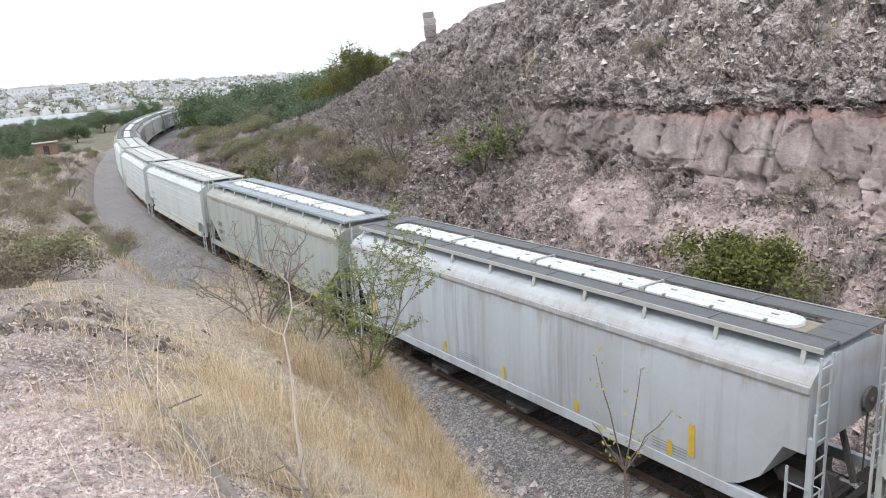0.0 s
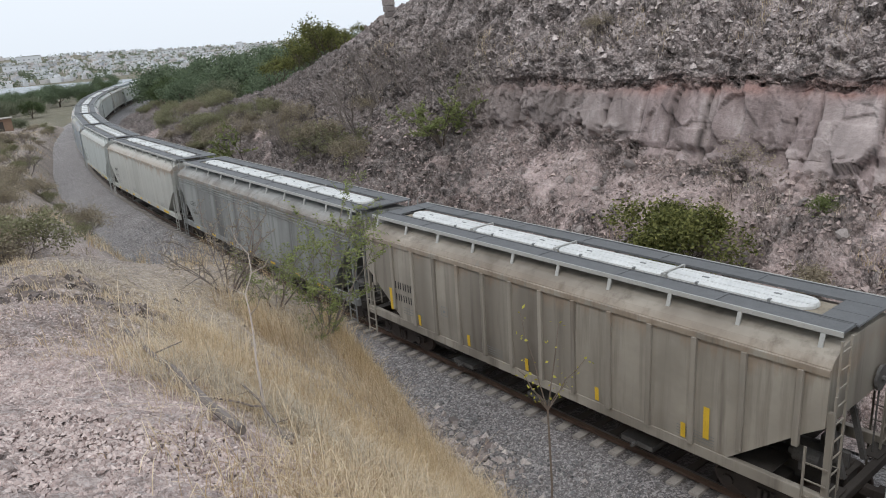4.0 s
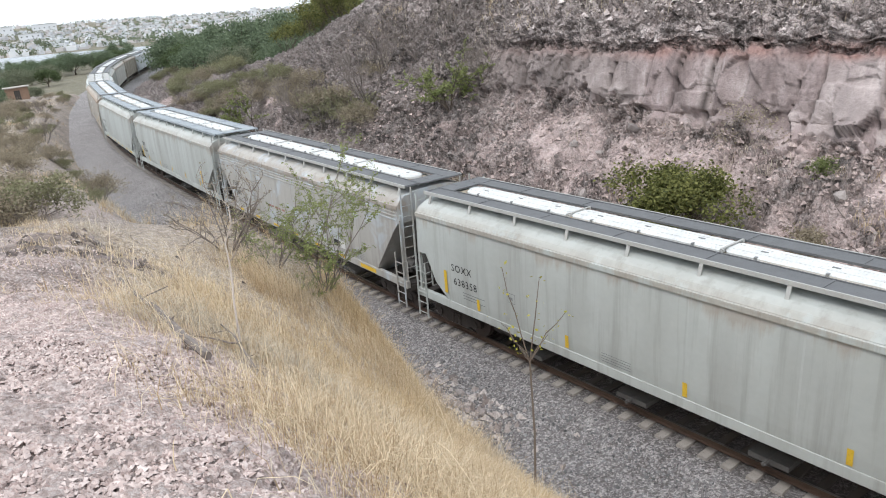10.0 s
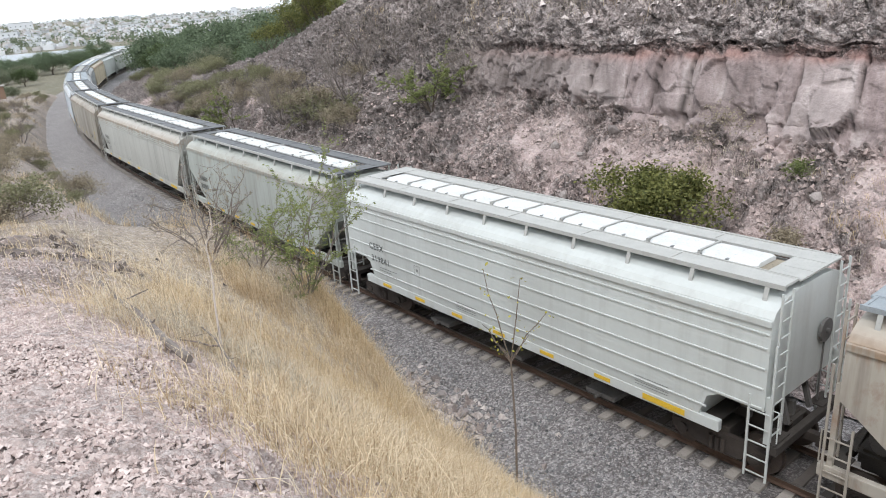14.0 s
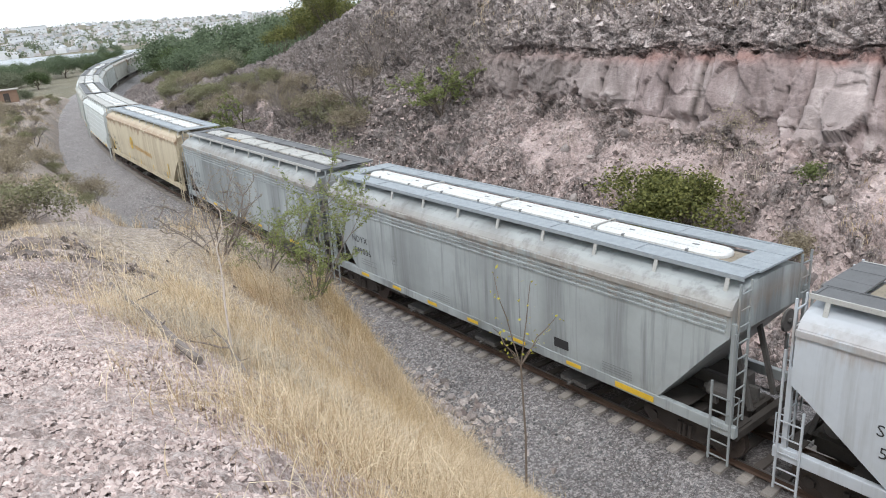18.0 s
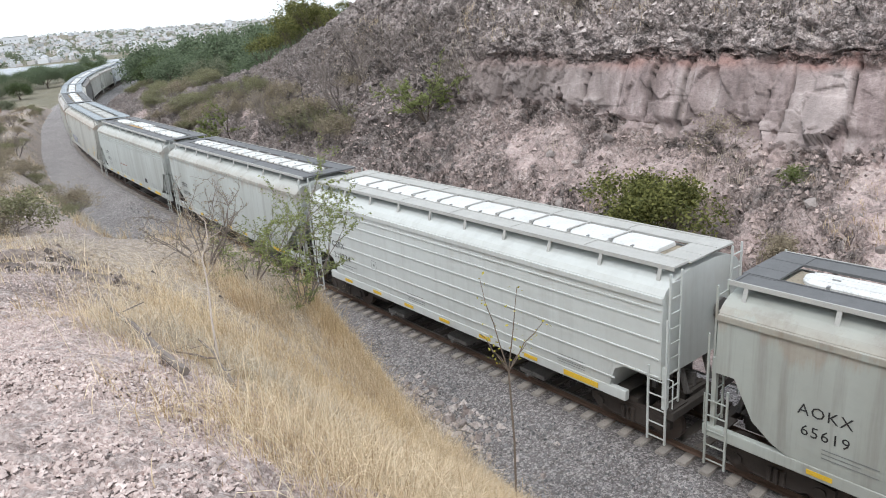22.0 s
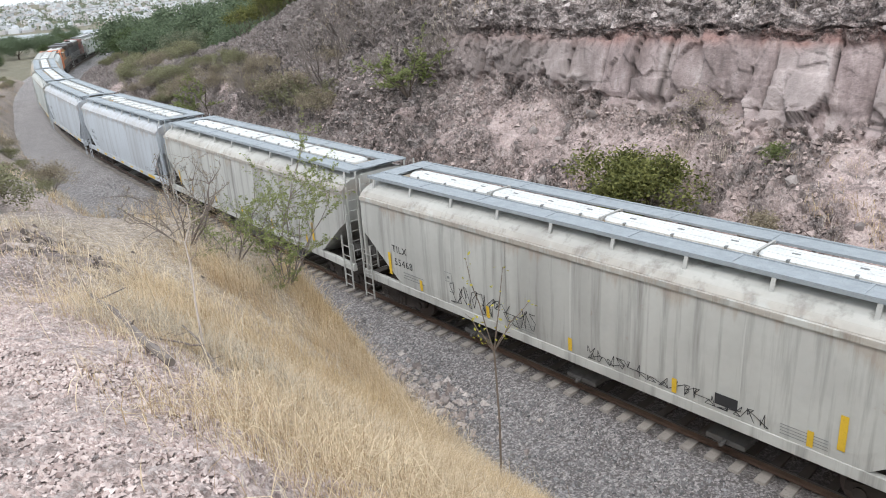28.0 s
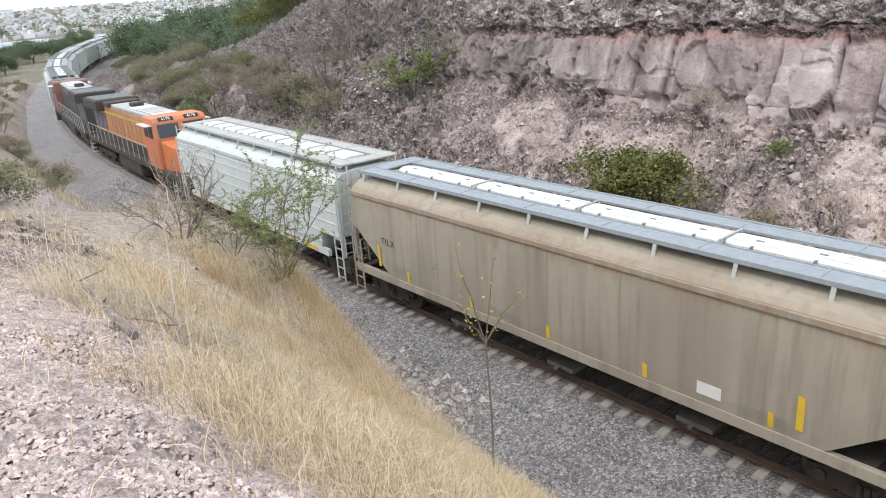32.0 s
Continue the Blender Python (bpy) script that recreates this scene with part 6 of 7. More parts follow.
def build_hut():
    ob = thing("hut", "small brown brick hut with a flat pale roof", "hut", "", Matrix.Translation(bank_spot(121, 14.5) + Vector((0, 0, 0.05))) @ pose(0, 0, 0, 0, 0, 30) @ Matrix.Scale(0.85, 4))
    wall = plain("hut_brick", (0.26, 0.17, 0.12), 0.9, 0, 0.3, 3)
    piece("wall", Shape().box(-2, 2, -1.6, 1.6, -0.3, 2.4).mesh("wall", wall), ob)
    piece("roof", Shape().box(-2.3, 2.3, -1.9, 1.9, 2.404, 2.55).mesh("roof", TIE), ob)
    # no opening: a dark slab paints the shade inside the doorway
    piece("doorway", Shape().box(-0.5, 0.5, -1.66, -1.605, 0, 1.9).mesh("doorway", UNDER), ob, label="dark slab standing for the shade inside a doorway")


build_hut()

# ---- the train ----
SPEED, GAIN = 22.41, 0.0031
SIDE = [(1.545, 1.12), (1.575, 1.5), (1.59, 2.2), (1.59, 3.0), (1.575, 3.6), (1.56, 3.84)]
ROOF = [(1.54, 3.93), (1.44, 4.06), (1.25, 4.17), (0.95, 4.26), (0.5, 4.32), (0.0, 4.33)]


def run(t):
    """How far the train has come at t."""
    return SPEED * t + GAIN * (t - 16) ** 2 / 2 - GAIN * 128


def side_y(z):
    return float(np.interp(z, [p[1] for p in SIDE], [p[0] for p in SIDE]))


MESHES = {}


def shared(key, make):
    if key not in MESHES:
        MESHES[key] = make()
    return MESHES[key]


def body_mesh(lb, cut_x, cut_z, mat, arch, stub=False):
    """Car body: bulged sides, rounded roof, sloped ends."""
    h = lb / 2
    xs = sorted({round(v, 3) for v in list(np.linspace(-h, -h + cut_x, 7)) + list(np.linspace(-h + cut_x, h - cut_x, 13)) + list(np.linspace(h - cut_x, h, 7))})
    sh = Shape()
    rows = []
    for x in xs:
        u = max(0.0, (abs(x) - (h - cut_x)) / cut_x)
        lift = (1 - math.sqrt(max(0.0, 1 - min(1.0, u * 1.25) ** 2))) if arch else min(1.0, u * (1.02 if not stub else 5.0))
        low = 1.12 + (cut_z - 1.12) * lift
        left = []
        for i, z in enumerate(np.linspace(low, 3.84, 7)):
            left.append((-side_y(z), z))
        left += [(-y, z) for y, z in ROOF]
        prof = left + [(-y, z) for y, z in reversed(left[:-1])]
        rows.append([(x, y, z) for y, z in prof])
    n = len(rows[0])
    v = [p for r in rows for p in r]
    f = [(i * n + k, i * n + (k + 1) % n, (i + 1) * n + (k + 1) % n, (i + 1) * n + k) for i in range(len(rows) - 1) for k in range(n)]
    f += [tuple(range(n)), tuple(range((len(rows) - 1) * n, len(rows) * n))[::-1]]
    sh.add(v, f)
    me = sh.mesh("body", mat)
    return me


def ladder_mesh(w, z0, z1, along, mat):
    """A ladder in the plane of x (along) or y."""
    sh = Shape()
    for a in (-w / 2, w / 2):
        p = (a, 0, z0) if along else (0, a, z0)
        q = (a, 0, z1 + (1.2 if a > 0 else 0)) if along else (0, a, z1)
        sh.bar(p, q, 0.042, 0.042)
    k = z0 + 0.12
    while k < z1 - 0.05:
        sh.bar((-w / 2, 0, k) if along else (0, -w / 2, k), (w / 2, 0, k) if along else (0, w / 2, k), 0.024, 0.024)
        k += 0.36
    return sh.mesh("ladder", mat)


def truck(parent, x):
    me = shared("bolster", lambda: Shape().box(-0.2, 0.2, -1.0, 1.0, 0.42, 0.85).mesh("truck", UNDER, bevel=0.03))
    ob = piece("truck", me, parent, pose(x, 0, 0))

    def side_bar():
        sh = Shape()
        out = [(-1.15, 0.42), (-1.15, 0.62), (-0.55, 0.72), (0.55, 0.72), (1.15, 0.62), (1.15, 0.42), (0.8, 0.4), (0.45, 0.24), (-0.45, 0.24), (-0.8, 0.4)]
        n = len(out)
        sh.add([(a, y, b) for y in (-0.07, 0.07) for a, b in out], [tuple(range(n))[::-1], tuple(range(n, 2 * n))] + [(i, (i + 1) % n, n + (i + 1) % n, n + i) for i in range(n)])
        for a in (-0.87, 0.87):
            sh.tube((a, -0.12, 0.46), (a, 0.1, 0.46), 0.13, 0.13, 10)
        for a in (-0.14, 0, 0.14):
            sh.tube((a, -0.1, 0.28), (a, -0.1, 0.62), 0.06, 0.06, 8)
        return sh.mesh("side_frame", IRON)

    def wheel():
        sh = Shape()
        sh.tube((0, -0.065, 0), (0, 0.065, 0), 0.46, 0.46, 22)
        sh.tube((0, 0.065, 0), (0, 0.085, 0), 0.485, 0.47, 22)
        sh.tube((0, -0.09, 0), (0, -0.06, 0), 0.12, 0.16, 10)
        return sh.mesh("wheel", WHEEL)

    for y in (-1, 1):
        piece("side_frame", shared("side_frame", side_bar), ob, pose(0, y * 1.02, 0, 0, 0, 0 if y < 0 else 180))
        for a in (-0.87, 0.87):
            piece("wheel", shared("wheel", wheel), ob, pose(a, y * 0.78, 0.46, 0, 0, 0 if y < 0 else 180))
    return ob


def side_flat(me):
    """Bends a mesh lying in x and z onto the car's near side."""
    for v in me.vertices:
        v.co.y = -(side_y(v.co.z) + 0.012 - v.co.y)
    return me


def words(text, size, x, z, mat):
    cu = bpy.data.curves.new("words", "FONT")
    cu.body, cu.size, cu.space_character, cu.resolution_u = text, size, 1.12, 2
    tmp = bpy.data.objects.new("words", cu)
    me = bpy.data.meshes.new_from_object(tmp)
    bpy.data.objects.remove(tmp)
    for v in me.vertices:
        v.co = Vector((x + v.co.x, 0, z + v.co.y))
    me.name = "lettering"
    me.materials.clear()
    me.materials.append(mat)
    return side_flat(me)


def strip(items, mat, name="stencil"):
    """Flat bars (x0, x1, z0, z1) on the near side, as one mesh."""
    sh = Shape()
    for x0, x1, z0, z1 in items:
        n = 1 + int((z1 - z0) / 0.3)
        sh.add([(x, 0, z0 + (z1 - z0) * k / n) for k in range(n + 1) for x in (x0, x1)], [(2 * k, 2 * k + 1, 2 * k + 3, 2 * k + 2) for k in range(n)])
    return side_flat(sh.mesh(name, mat, fix=False))


def bars(name, items, mat, car, label):
    """Separate flat bars on the near side, one part each."""
    for it in items:
        piece(name, strip([it], mat, name), car, label=label)


def scribble(seed, x0, x1, z0, z1, mat, n=5, w=0.05):
    """Sprayed angular scrawl as flat ribbons on the near side."""
    rnd = random.Random(seed)
    sh, last = Shape(), None
    step = (x1 - x0) / n
    for k in range(n):
        cx, cz = x0 + step * (k + 0.5), (z0 + z1) / 2
        rx, rz = step * rnd.uniform(0.3, 0.5), (z1 - z0) / 2 * rnd.uniform(0.7, 1)
        pts = [last] if last else [(cx - rx, cz)]
        while len(pts) < 8:
            pts.append((cx + rnd.choice((-1, -0.3, 0.4, 1)) * rx * rnd.uniform(0.8, 1.1), cz + rnd.choice((-1, 0, 1)) * rz * rnd.uniform(0.8, 1.1)))
        last = pts[-1]
        for (a, b), (c, d) in zip(pts[:-1], pts[1:]):
            ln = math.hypot(c - a, d - b) + 1e-6
            nx, nz = -(d - b) / ln * w / 2, (c - a) / ln * w / 2
            sh.add([(a - nx, 0, b - nz), (c - nx, 0, d - nz), (c + nx, 0, d + nz), (a + nx, 0, b + nz)], [(0, 1, 2, 3)])
    return side_flat(sh.mesh("graffiti", mat, fix=False))


def board_mesh(h, mat):
    """A grating walk: a plate with raised seams across it and a rim on either side."""
    sh = Shape().box(-h + 0.02, h - 0.02, -0.3, 0.3, 4.47, 4.5)
    n = int(2 * h / 2.4)
    for k in range(n + 1):
        x = -h + 0.06 + (2 * h - 0.12) * k / n
        sh.box(x - 0.03, x + 0.03, -0.29, 0.29, 4.501, 4.516)
    for y in (-0.29, 0.29):
        sh.box(-h + 0.02, h - 0.02, y - 0.012, y + 0.012, 4.501, 4.526)
    return sh.mesh("running_board", mat)


def hopper_car(length, paint, text=(), style="smooth", marks="low", hatch="long", board="dark", extra="", end="slope", label="", seed=0):
    """A covered hopper car: body, roof walk, hatches, ends, trucks and markings."""
    mat = GREYS[paint]
    L = round(length, 2)
    lb = L - 1.4
    h = lb / 2
    rnd = random.Random(seed)
    car = thing("hopper_car", label, "railway car", "cars of the freight train")
    cut = ((1.8, 3.3) if style == "groove" else (2.1, 2.75)) if end == "slope" else ((2.5, 2.6) if end == "arch" else (1.5, 1.95))
    piece("body", shared(("body", L, paint, cut), lambda: body_mesh(lb, cut[0], cut[1], mat, end == "arch", end == "stub")), car)
    over = -0.95 if style == "ribbed" else 0.25
    for y in (-1, 1):
        piece("side_sill", shared(("sill", L, paint, over), lambda: Shape().box(-h - over, h + over, -0.075, 0.075, 1.04, 1.3).mesh("side_sill", mat, bevel=0.02)), car, pose(0, y * 1.5, 0))
        piece("side_plate", shared(("plate", lb, paint), lambda: Shape().box(-h, h, -0.035, 0.035, 3.78, 3.92).mesh("side_plate", mat, bevel=0.015)), car, pose(0, y * 1.585, 0))
        if style == "groove":
            for z in (3.42, 3.54, 3.66):
                piece("bead", shared(("bead", lb, paint), lambda: Shape().box(-h + 0.1, h - 0.1, -0.02, 0.02, -0.022, 0.022).mesh("bead", mat)), car, pose(0, y * (side_y(z) + 0.01), z))
        if style == "ribbed":
            for z in (1.56, 2.0, 2.44, 2.88, 3.32, 3.62):
                inset = 0.05 if z > 1.98 else 1.25
                piece("rib", shared(("rib", lb, paint, round(inset, 2)), lambda: Shape().box(-h + inset, h - inset, -0.018, 0.018, -0.022, 0.022).mesh("rib", mat, bevel=0.01)), car, pose(0, y * (side_y(z) + 0.008), z))
        if style == "posts":
            k = int(lb / 1.05)
            for i in range(k):
                x = -h + 0.5 + (lb - 1.0) * i / (k - 1)
                low = 1.3 if abs(x) < h - 2.2 else 1.3 + (abs(x) - h + 2.2) * 0.55
                piece("side_post", shared(("post", paint, round(low, 1)), lambda: Shape().box(-0.06, 0.06, -0.06, 0.06, round(low, 1), 3.8).mesh("side_post", GREYS["tan"] if paint == "rusty" else mat, bevel=0.015)), car, pose(x, y * 1.6, 0))
    # seams between the side sheets, as slight welds
    if style in ("smooth", "groove"):
        for i in range(1, 8):
            x = -h + lb * i / 8
            if abs(x) < h - 2.4:
                sh_me = shared(("seam", paint), lambda: side_flat(Shape().add([(a, 0, z) for z in np.linspace(1.32, 3.76, 7) for a in (-0.022, 0, 0.022)], [(3 * r + c, 3 * r + c + 1, 3 * r + c + 4, 3 * r + c + 3) for r in range(6) for c in (0, 1)]).mesh("seam", mat, fix=False)))
                piece("seam", sh_me, car, pose(x, 0.006, 0))
    # roof walk
    bmat = dict(dark=BOARD, blue=BOARD_BLUE, light=HATCH_GREY)[board]
    for y in (-1, 1):
        piece("running_board", shared(("board", lb, board), lambda: board_mesh(h, bmat)), car, pose(0, y * 0.86, 0))
        piece("edge_rail", shared(("edge", lb, board), lambda: Shape().box(-h, h, -0.02, 0.02, 4.43, 4.53).mesh("edge_rail", HATCH_GREY if board == "dark" else bmat)), car, pose(0, y * 1.18, 0))
        n = 11 if lb > 18 else 10
        for i in range(n if y < 0 else 0):
            x = -h + 0.35 + (lb - 0.7) * i / (n - 1)
            piece("post", shared("walk_post", lambda: Shape().bar((0, 0, 4.44), (0, -0.1, 4.1), 0.09, 0.035).mesh("post", HATCH_GREY)), car, pose(x, y * 1.17, 0, 0, 0, 0 if y < 0 else 180))
        for e in (-1, 1):
            piece("end_walk", shared(("endwalk", board), lambda: Shape().box(-0.36, 0.36, -0.62, 0.62, 4.475, 4.515).mesh("end_walk", bmat)), car, pose(e * (h - 0.32), 0.56 if y > 0 else 0, 0 if y > 0 else -0.006))
    piece("coaming", shared(("coaming", lb), lambda: Shape().box(-h + 0.7, h - 0.7, -0.44, 0.44, 4.28, 4.425).mesh("coaming", ROOF_DUST, bevel=0.02)), car)
    if "grain" in extra:
        for k in range(3):
            x = rnd.uniform(-h + 2, h - 5)
            sh = Shape()
            sh.add([(x + 0.5 * i, y0, 4.435 + 0.02 * math.sin(3.1 * i)) for i in range(6) for y0 in (-0.53, 0.53 - 0.1 * (i % 2))], [(2 * i, 2 * i + 2, 2 * i + 3, 2 * i + 1) for i in range(5)])
            piece("grain", sh.mesh("grain", GRAIN, fix=False), car, label="spilt brown grain")
    hm = HATCH_GREY if hatch == "grey" else HATCH
    count = dict(long=4, grey=6, multi=10)[hatch]
    span = lb - 1.9
    cl = span / count

    def cover(nose=0):
        sh = Shape()
        a, b = cl / 2 - (0.012 if style != "ribbed" else 0.015), 0.37 if style != "ribbed" else 0.47
        out = [(-a, -b + 0.1), (-a + 0.1, -b), (a - 0.1, -b), (a, -b + 0.1), (a, b - 0.1), (a - 0.1, b), (-a + 0.1, b), (-a, b - 0.1)]
        if nose:
            out = [(x, y) for x, y in out if x * nose < 0]
            arc = [(nose * (a - b + b * math.sin(k)), -b * math.cos(k)) for k in np.linspace(0, math.pi, 9)]
            out = (out[-2:] + out[:2] + arc) if nose > 0 else (out[:4] + arc[::-1])
        n = len(out)
        top = [(x * 0.99, y * 0.8) for x, y in out]
        sh.add([(x, y, 4.43) for x, y in out] + [(x, y, 4.49) for x, y in out] + [(x, y, 4.535) for x, y in top],
               [(i, (i + 1) % n, n + (i + 1) % n, n + i) for i in range(n)] + [(n + i, n + (i + 1) % n, 2 * n + (i + 1) % n, 2 * n + i) for i in range(n)] + [tuple(range(2 * n, 3 * n)), tuple(range(n))[::-1]])
        for y in (-b * 0.45, b * 0.45) if style != "ribbed" else ():
            sh.box(-a + 0.12, a - 0.12, y - 0.03, y + 0.03, 4.53, 4.547)
        for k in range(max(1, int(a * 2 / 1.2))):
            x = -a + (k + 0.5) * 2 * a / max(1, int(a * 2 / 1.2))
            if style != "ribbed":
                sh.box(x - 0.08, x + 0.08, -0.025, 0.025, 4.53, 4.55, mat=1)
            sh.box(x - 0.03, x + 0.03, -b - 0.03, -b + 0.1, 4.44, 4.525, mat=1)
        return sh.mesh("hatch_cover", hm, LATCH)

    for i in range(count):
        open_ = "open" in extra and i == 1
        nose = (-1 if i == 0 else 1 if i == count - 1 else 0) if hatch == "long" else 0
        piece("hatch_cover", shared(("hatch", round(cl, 2), hatch, style == "ribbed", nose), lambda: cover(nose)), car, pose(-span / 2 + cl * (i + 0.5), 0.25 if open_ else 0, 0))
        if i:
            piece("hatch_lock", shared("hatch_lock", lambda: Shape().bar((0, -0.46, 4.56), (0, 0.46, 4.56), 0.045, 0.025).box(-0.03, 0.03, -0.46, -0.41, 4.4, 4.56).box(-0.03, 0.03, 0.41, 0.46, 4.4, 4.56).mesh("hatch_lock", HATCH_GREY)), car, pose(-span / 2 + cl * i, 0, 0))
    # ends
    for e in (-1, 1):
        piece("end_sill", shared("endsill", lambda: Shape().box(-0.08, 0.08, -1.42, 1.42, 0.92, 1.12).mesh("end_sill", UNDER, bevel=0.02)), car, pose(e * (h + 0.16), 0, 0))
        piece("slope_brace", shared(("slope_brace", paint), lambda: Shape().bar((0, -0.5, 1.2), (-0.5, -0.5, 2.9), 0.1, 0.1).bar((0, 0.5, 1.2), (-0.5, 0.5, 2.9), 0.1, 0.1).box(-2.2, -0.1, -0.06, 0.06, 0.95, 1.5).mesh("slope_brace", GATE)), car, pose(e * h, 0, 0, 0, 0, 0 if e > 0 else 180))
        piece("coupler", shared("coupler", lambda: Shape().box(0, 0.46, -0.09, 0.09, 0.74, 0.94).box(0.36, 0.6, -0.15, 0.15, 0.7, 0.98).mesh("coupler", IRON, bevel=0.02)), car, pose(e * (h + 0.1), 0, 0, 0, 0, 0 if e > 0 else 180))
        piece("draft_box", shared("draft_box", lambda: Shape().box(-1.9, -0.1, -0.35, 0.35, 0.72, 1.2).mesh("draft_box", UNDER, bevel=0.04)), car, pose(e * h, 0, 0, 0, 0, 0 if e > 0 else 180))
        piece("shear_plate", shared("shear_plate", lambda: Shape().box(-2.3, -1.1, -1.42, 1.42, 1.1, 1.13).box(-1.1, 0.0, -0.42, 0.42, 1.1, 1.13).mesh("shear_plate", UNDER)), car, pose(e * h, 0, 0, 0, 0, 0 if e > 0 else 180))
        if e > 0:
            piece("brake_cylinder", shared("brake_cylinder", lambda: Shape().tube((-0.5, -0.75, 1.55), (0.02, -0.75, 1.55), 0.17, 0.17, 12).tube((-0.62, -0.75, 1.55), (-0.5, -0.75, 1.55), 0.07, 0.1, 8).box(-0.4, -0.3, -0.8, -0.7, 1.2, 1.42).mesh("brake_cylinder", GATE)), car, pose(h - 0.35, 0, 0))
            piece("brake_valve", shared("brake_valve", lambda: Shape().box(-0.22, 0.1, -0.15, 0.2, 1.26, 1.72).box(-0.12, 0.0, -0.25, 0.3, 1.4, 1.55).mesh("brake_valve", GATE, bevel=0.03)), car, pose(h - 0.45, 0.1, 0))
            piece("hand_brake", shared("hand_brake", lambda: Shape().tube((0, 0.7, 3.0), (0.06, 0.7, 3.0), 0.27, 0.27, 14).tube((0.06, 0.7, 3.0), (0.12, 0.7, 3.0), 0.06, 0.06, 8).bar((0.02, 0.7, 1.3), (0.02, 0.7, 2.8), 0.03, 0.03).mesh("hand_brake", GATE)), car, pose(h + 0.04, 0, 0))
        else:
            piece("air_reservoir", shared("air_reservoir", lambda: Shape().tube((-0.02, -0.55, 1.5), (-0.02, 0.55, 1.5), 0.2, 0.2, 12).mesh("air_reservoir", GATE)), car, pose(-h + 0.5, 0, 0))
        for y in (-1, 1):
            piece("grab_iron", shared(("grab", paint), lambda: Shape().pipe([(0.0, 0, 1.95), (0.0, 0.0, 2.0), (0.16, 0, 2.0), (0.16, 0, 1.3)], [0.016] * 4, 5).mesh("grab_iron", mat)), car, pose(e * (h + 0.1), y * 1.5, 0, 0, 0, 0 if e > 0 else 180))
            piece("corner_post", shared(("corner", paint, cut), lambda: Shape().box(-0.05, 0.05, -0.05, 0.05, 1.2, cut[1] + 0.3).mesh("corner_post", mat)), car, pose(e * (h + 0.05), y * 1.48, 0))
            piece("ladder", shared(("ladder", paint, cut), lambda: ladder_mesh(0.46, 0.36, 2.25, True, mat)), car, pose(e * (h - 0.08), y * 1.6, 0, 0, 0, 0 if e > 0 else 180))
            piece("end_ladder", shared(("ladder2", paint), lambda: ladder_mesh(0.42, 1.24, 4.47, False, mat)), car, pose(e * (h + 0.1), y * 1.24, 0))
        piece("platform", shared("platform", lambda: Shape().box(-0.16, 0.16, -1.4, -0.75, 1.13, 1.16).box(-0.16, 0.16, 0.75, 1.4, 1.13, 1.16).mesh("platform", UNDER)), car, pose(e * (h + 0.02), 0, 0))
    # underside
    piece("centre_sill", shared(("csill", L), lambda: Shape().box(-h, h, -0.22, 0.22, 0.78, 1.14).mesh("centre_sill", UNDER)), car)
    bays = 4 if lb > 18.6 else 3
    clear = lb - 5.6

    def bay():
        a, b = clear / bays / 2 - 0.15, 0.3
        return Shape().add([(x, y, z) for x, y, z in ((-a, -1.3, 1.14), (a, -1.3, 1.14), (a, 1.3, 1.14), (-a, 1.3, 1.14), (-b, -0.5, 0.42), (b, -0.5, 0.42), (b, 0.5, 0.42), (-b, 0.5, 0.42))], [(0, 1, 2, 3), (7, 6, 5, 4), (0, 4, 5, 1), (1, 5, 6, 2), (2, 6, 7, 3), (3, 7, 4, 0)]).mesh("hopper_bay", mat)

    for i in range(bays):
        x = -clear / 2 + clear * (i + 0.5) / bays
        piece("hopper_bay", shared(("bay", L, paint), bay), car, pose(x, 0, 0))
        piece("outlet_gate", shared("gate", lambda: Shape().box(-0.45, 0.45, -1.15, 1.15, 0.3, 0.42).tube((0, -1.35, 0.38), (0, 1.35, 0.38), 0.05, 0.05, 6).mesh("outlet_gate", GATE)), car, pose(x, 0, 0))
    piece("brake_tank", shared("brake_tank", lambda: Shape().tube((-0.5, -1.05, 0.8), (0.5, -1.05, 0.8), 0.19, 0.19, 10).mesh("brake_tank", UNDER)), car, pose(-h + 3.6, 0, 0))
    for e in (-1, 1):
        truck(car, e * (h - 1.2))
    # markings on the near side
    z0 = 2.36 if style != "posts" else 2.3
    x0 = -h + (1.55 if end == "slope" else 1.35 if end == "stub" else 1.7)
    for i, w in enumerate(text):
        piece("lettering", words(w, 0.33, x0 + 0.08 * i, z0 - 0.43 * i, LETTER), car, pose(0, -0.022 if style == "ribbed" else 0, 0))
    if not text:
        piece("lettering", strip([(x0 + 0.27 * k + a, x0 + 0.27 * k + 0.05 + a, z, z + 0.24) for k in range(4) for z in (2.36, 1.95) for a in (0, 0.12)], LETTER, "lettering"), car, label="worn unreadable black lettering")
    small = [(x0 + 0.5, x0 + 1.5 - 0.3 * (k % 2), 1.75 - 0.09 * k, 1.772 - 0.09 * k) for k in range(3)]
    bx = x0 + 2.5
    small += [(bx, bx + 0.3, 2.3, 2.315), (bx, bx + 0.3, 2.02, 2.035), (bx, bx + 0.015, 2.02, 2.315), (bx + 0.285, bx + 0.3, 2.02, 2.315), (bx + 0.1, bx + 0.2, 2.12, 2.2)]
    for c in (-0.12, 0.3):
        small += [(c * lb, c * lb + 0.9, 1.62 - 0.07 * k, 1.635 - 0.07 * k) for k in range(4)]
    tagged(piece("stencil", strip(small, LATCH), car, label="small rows of grey stencilled text"), kind="stuff")
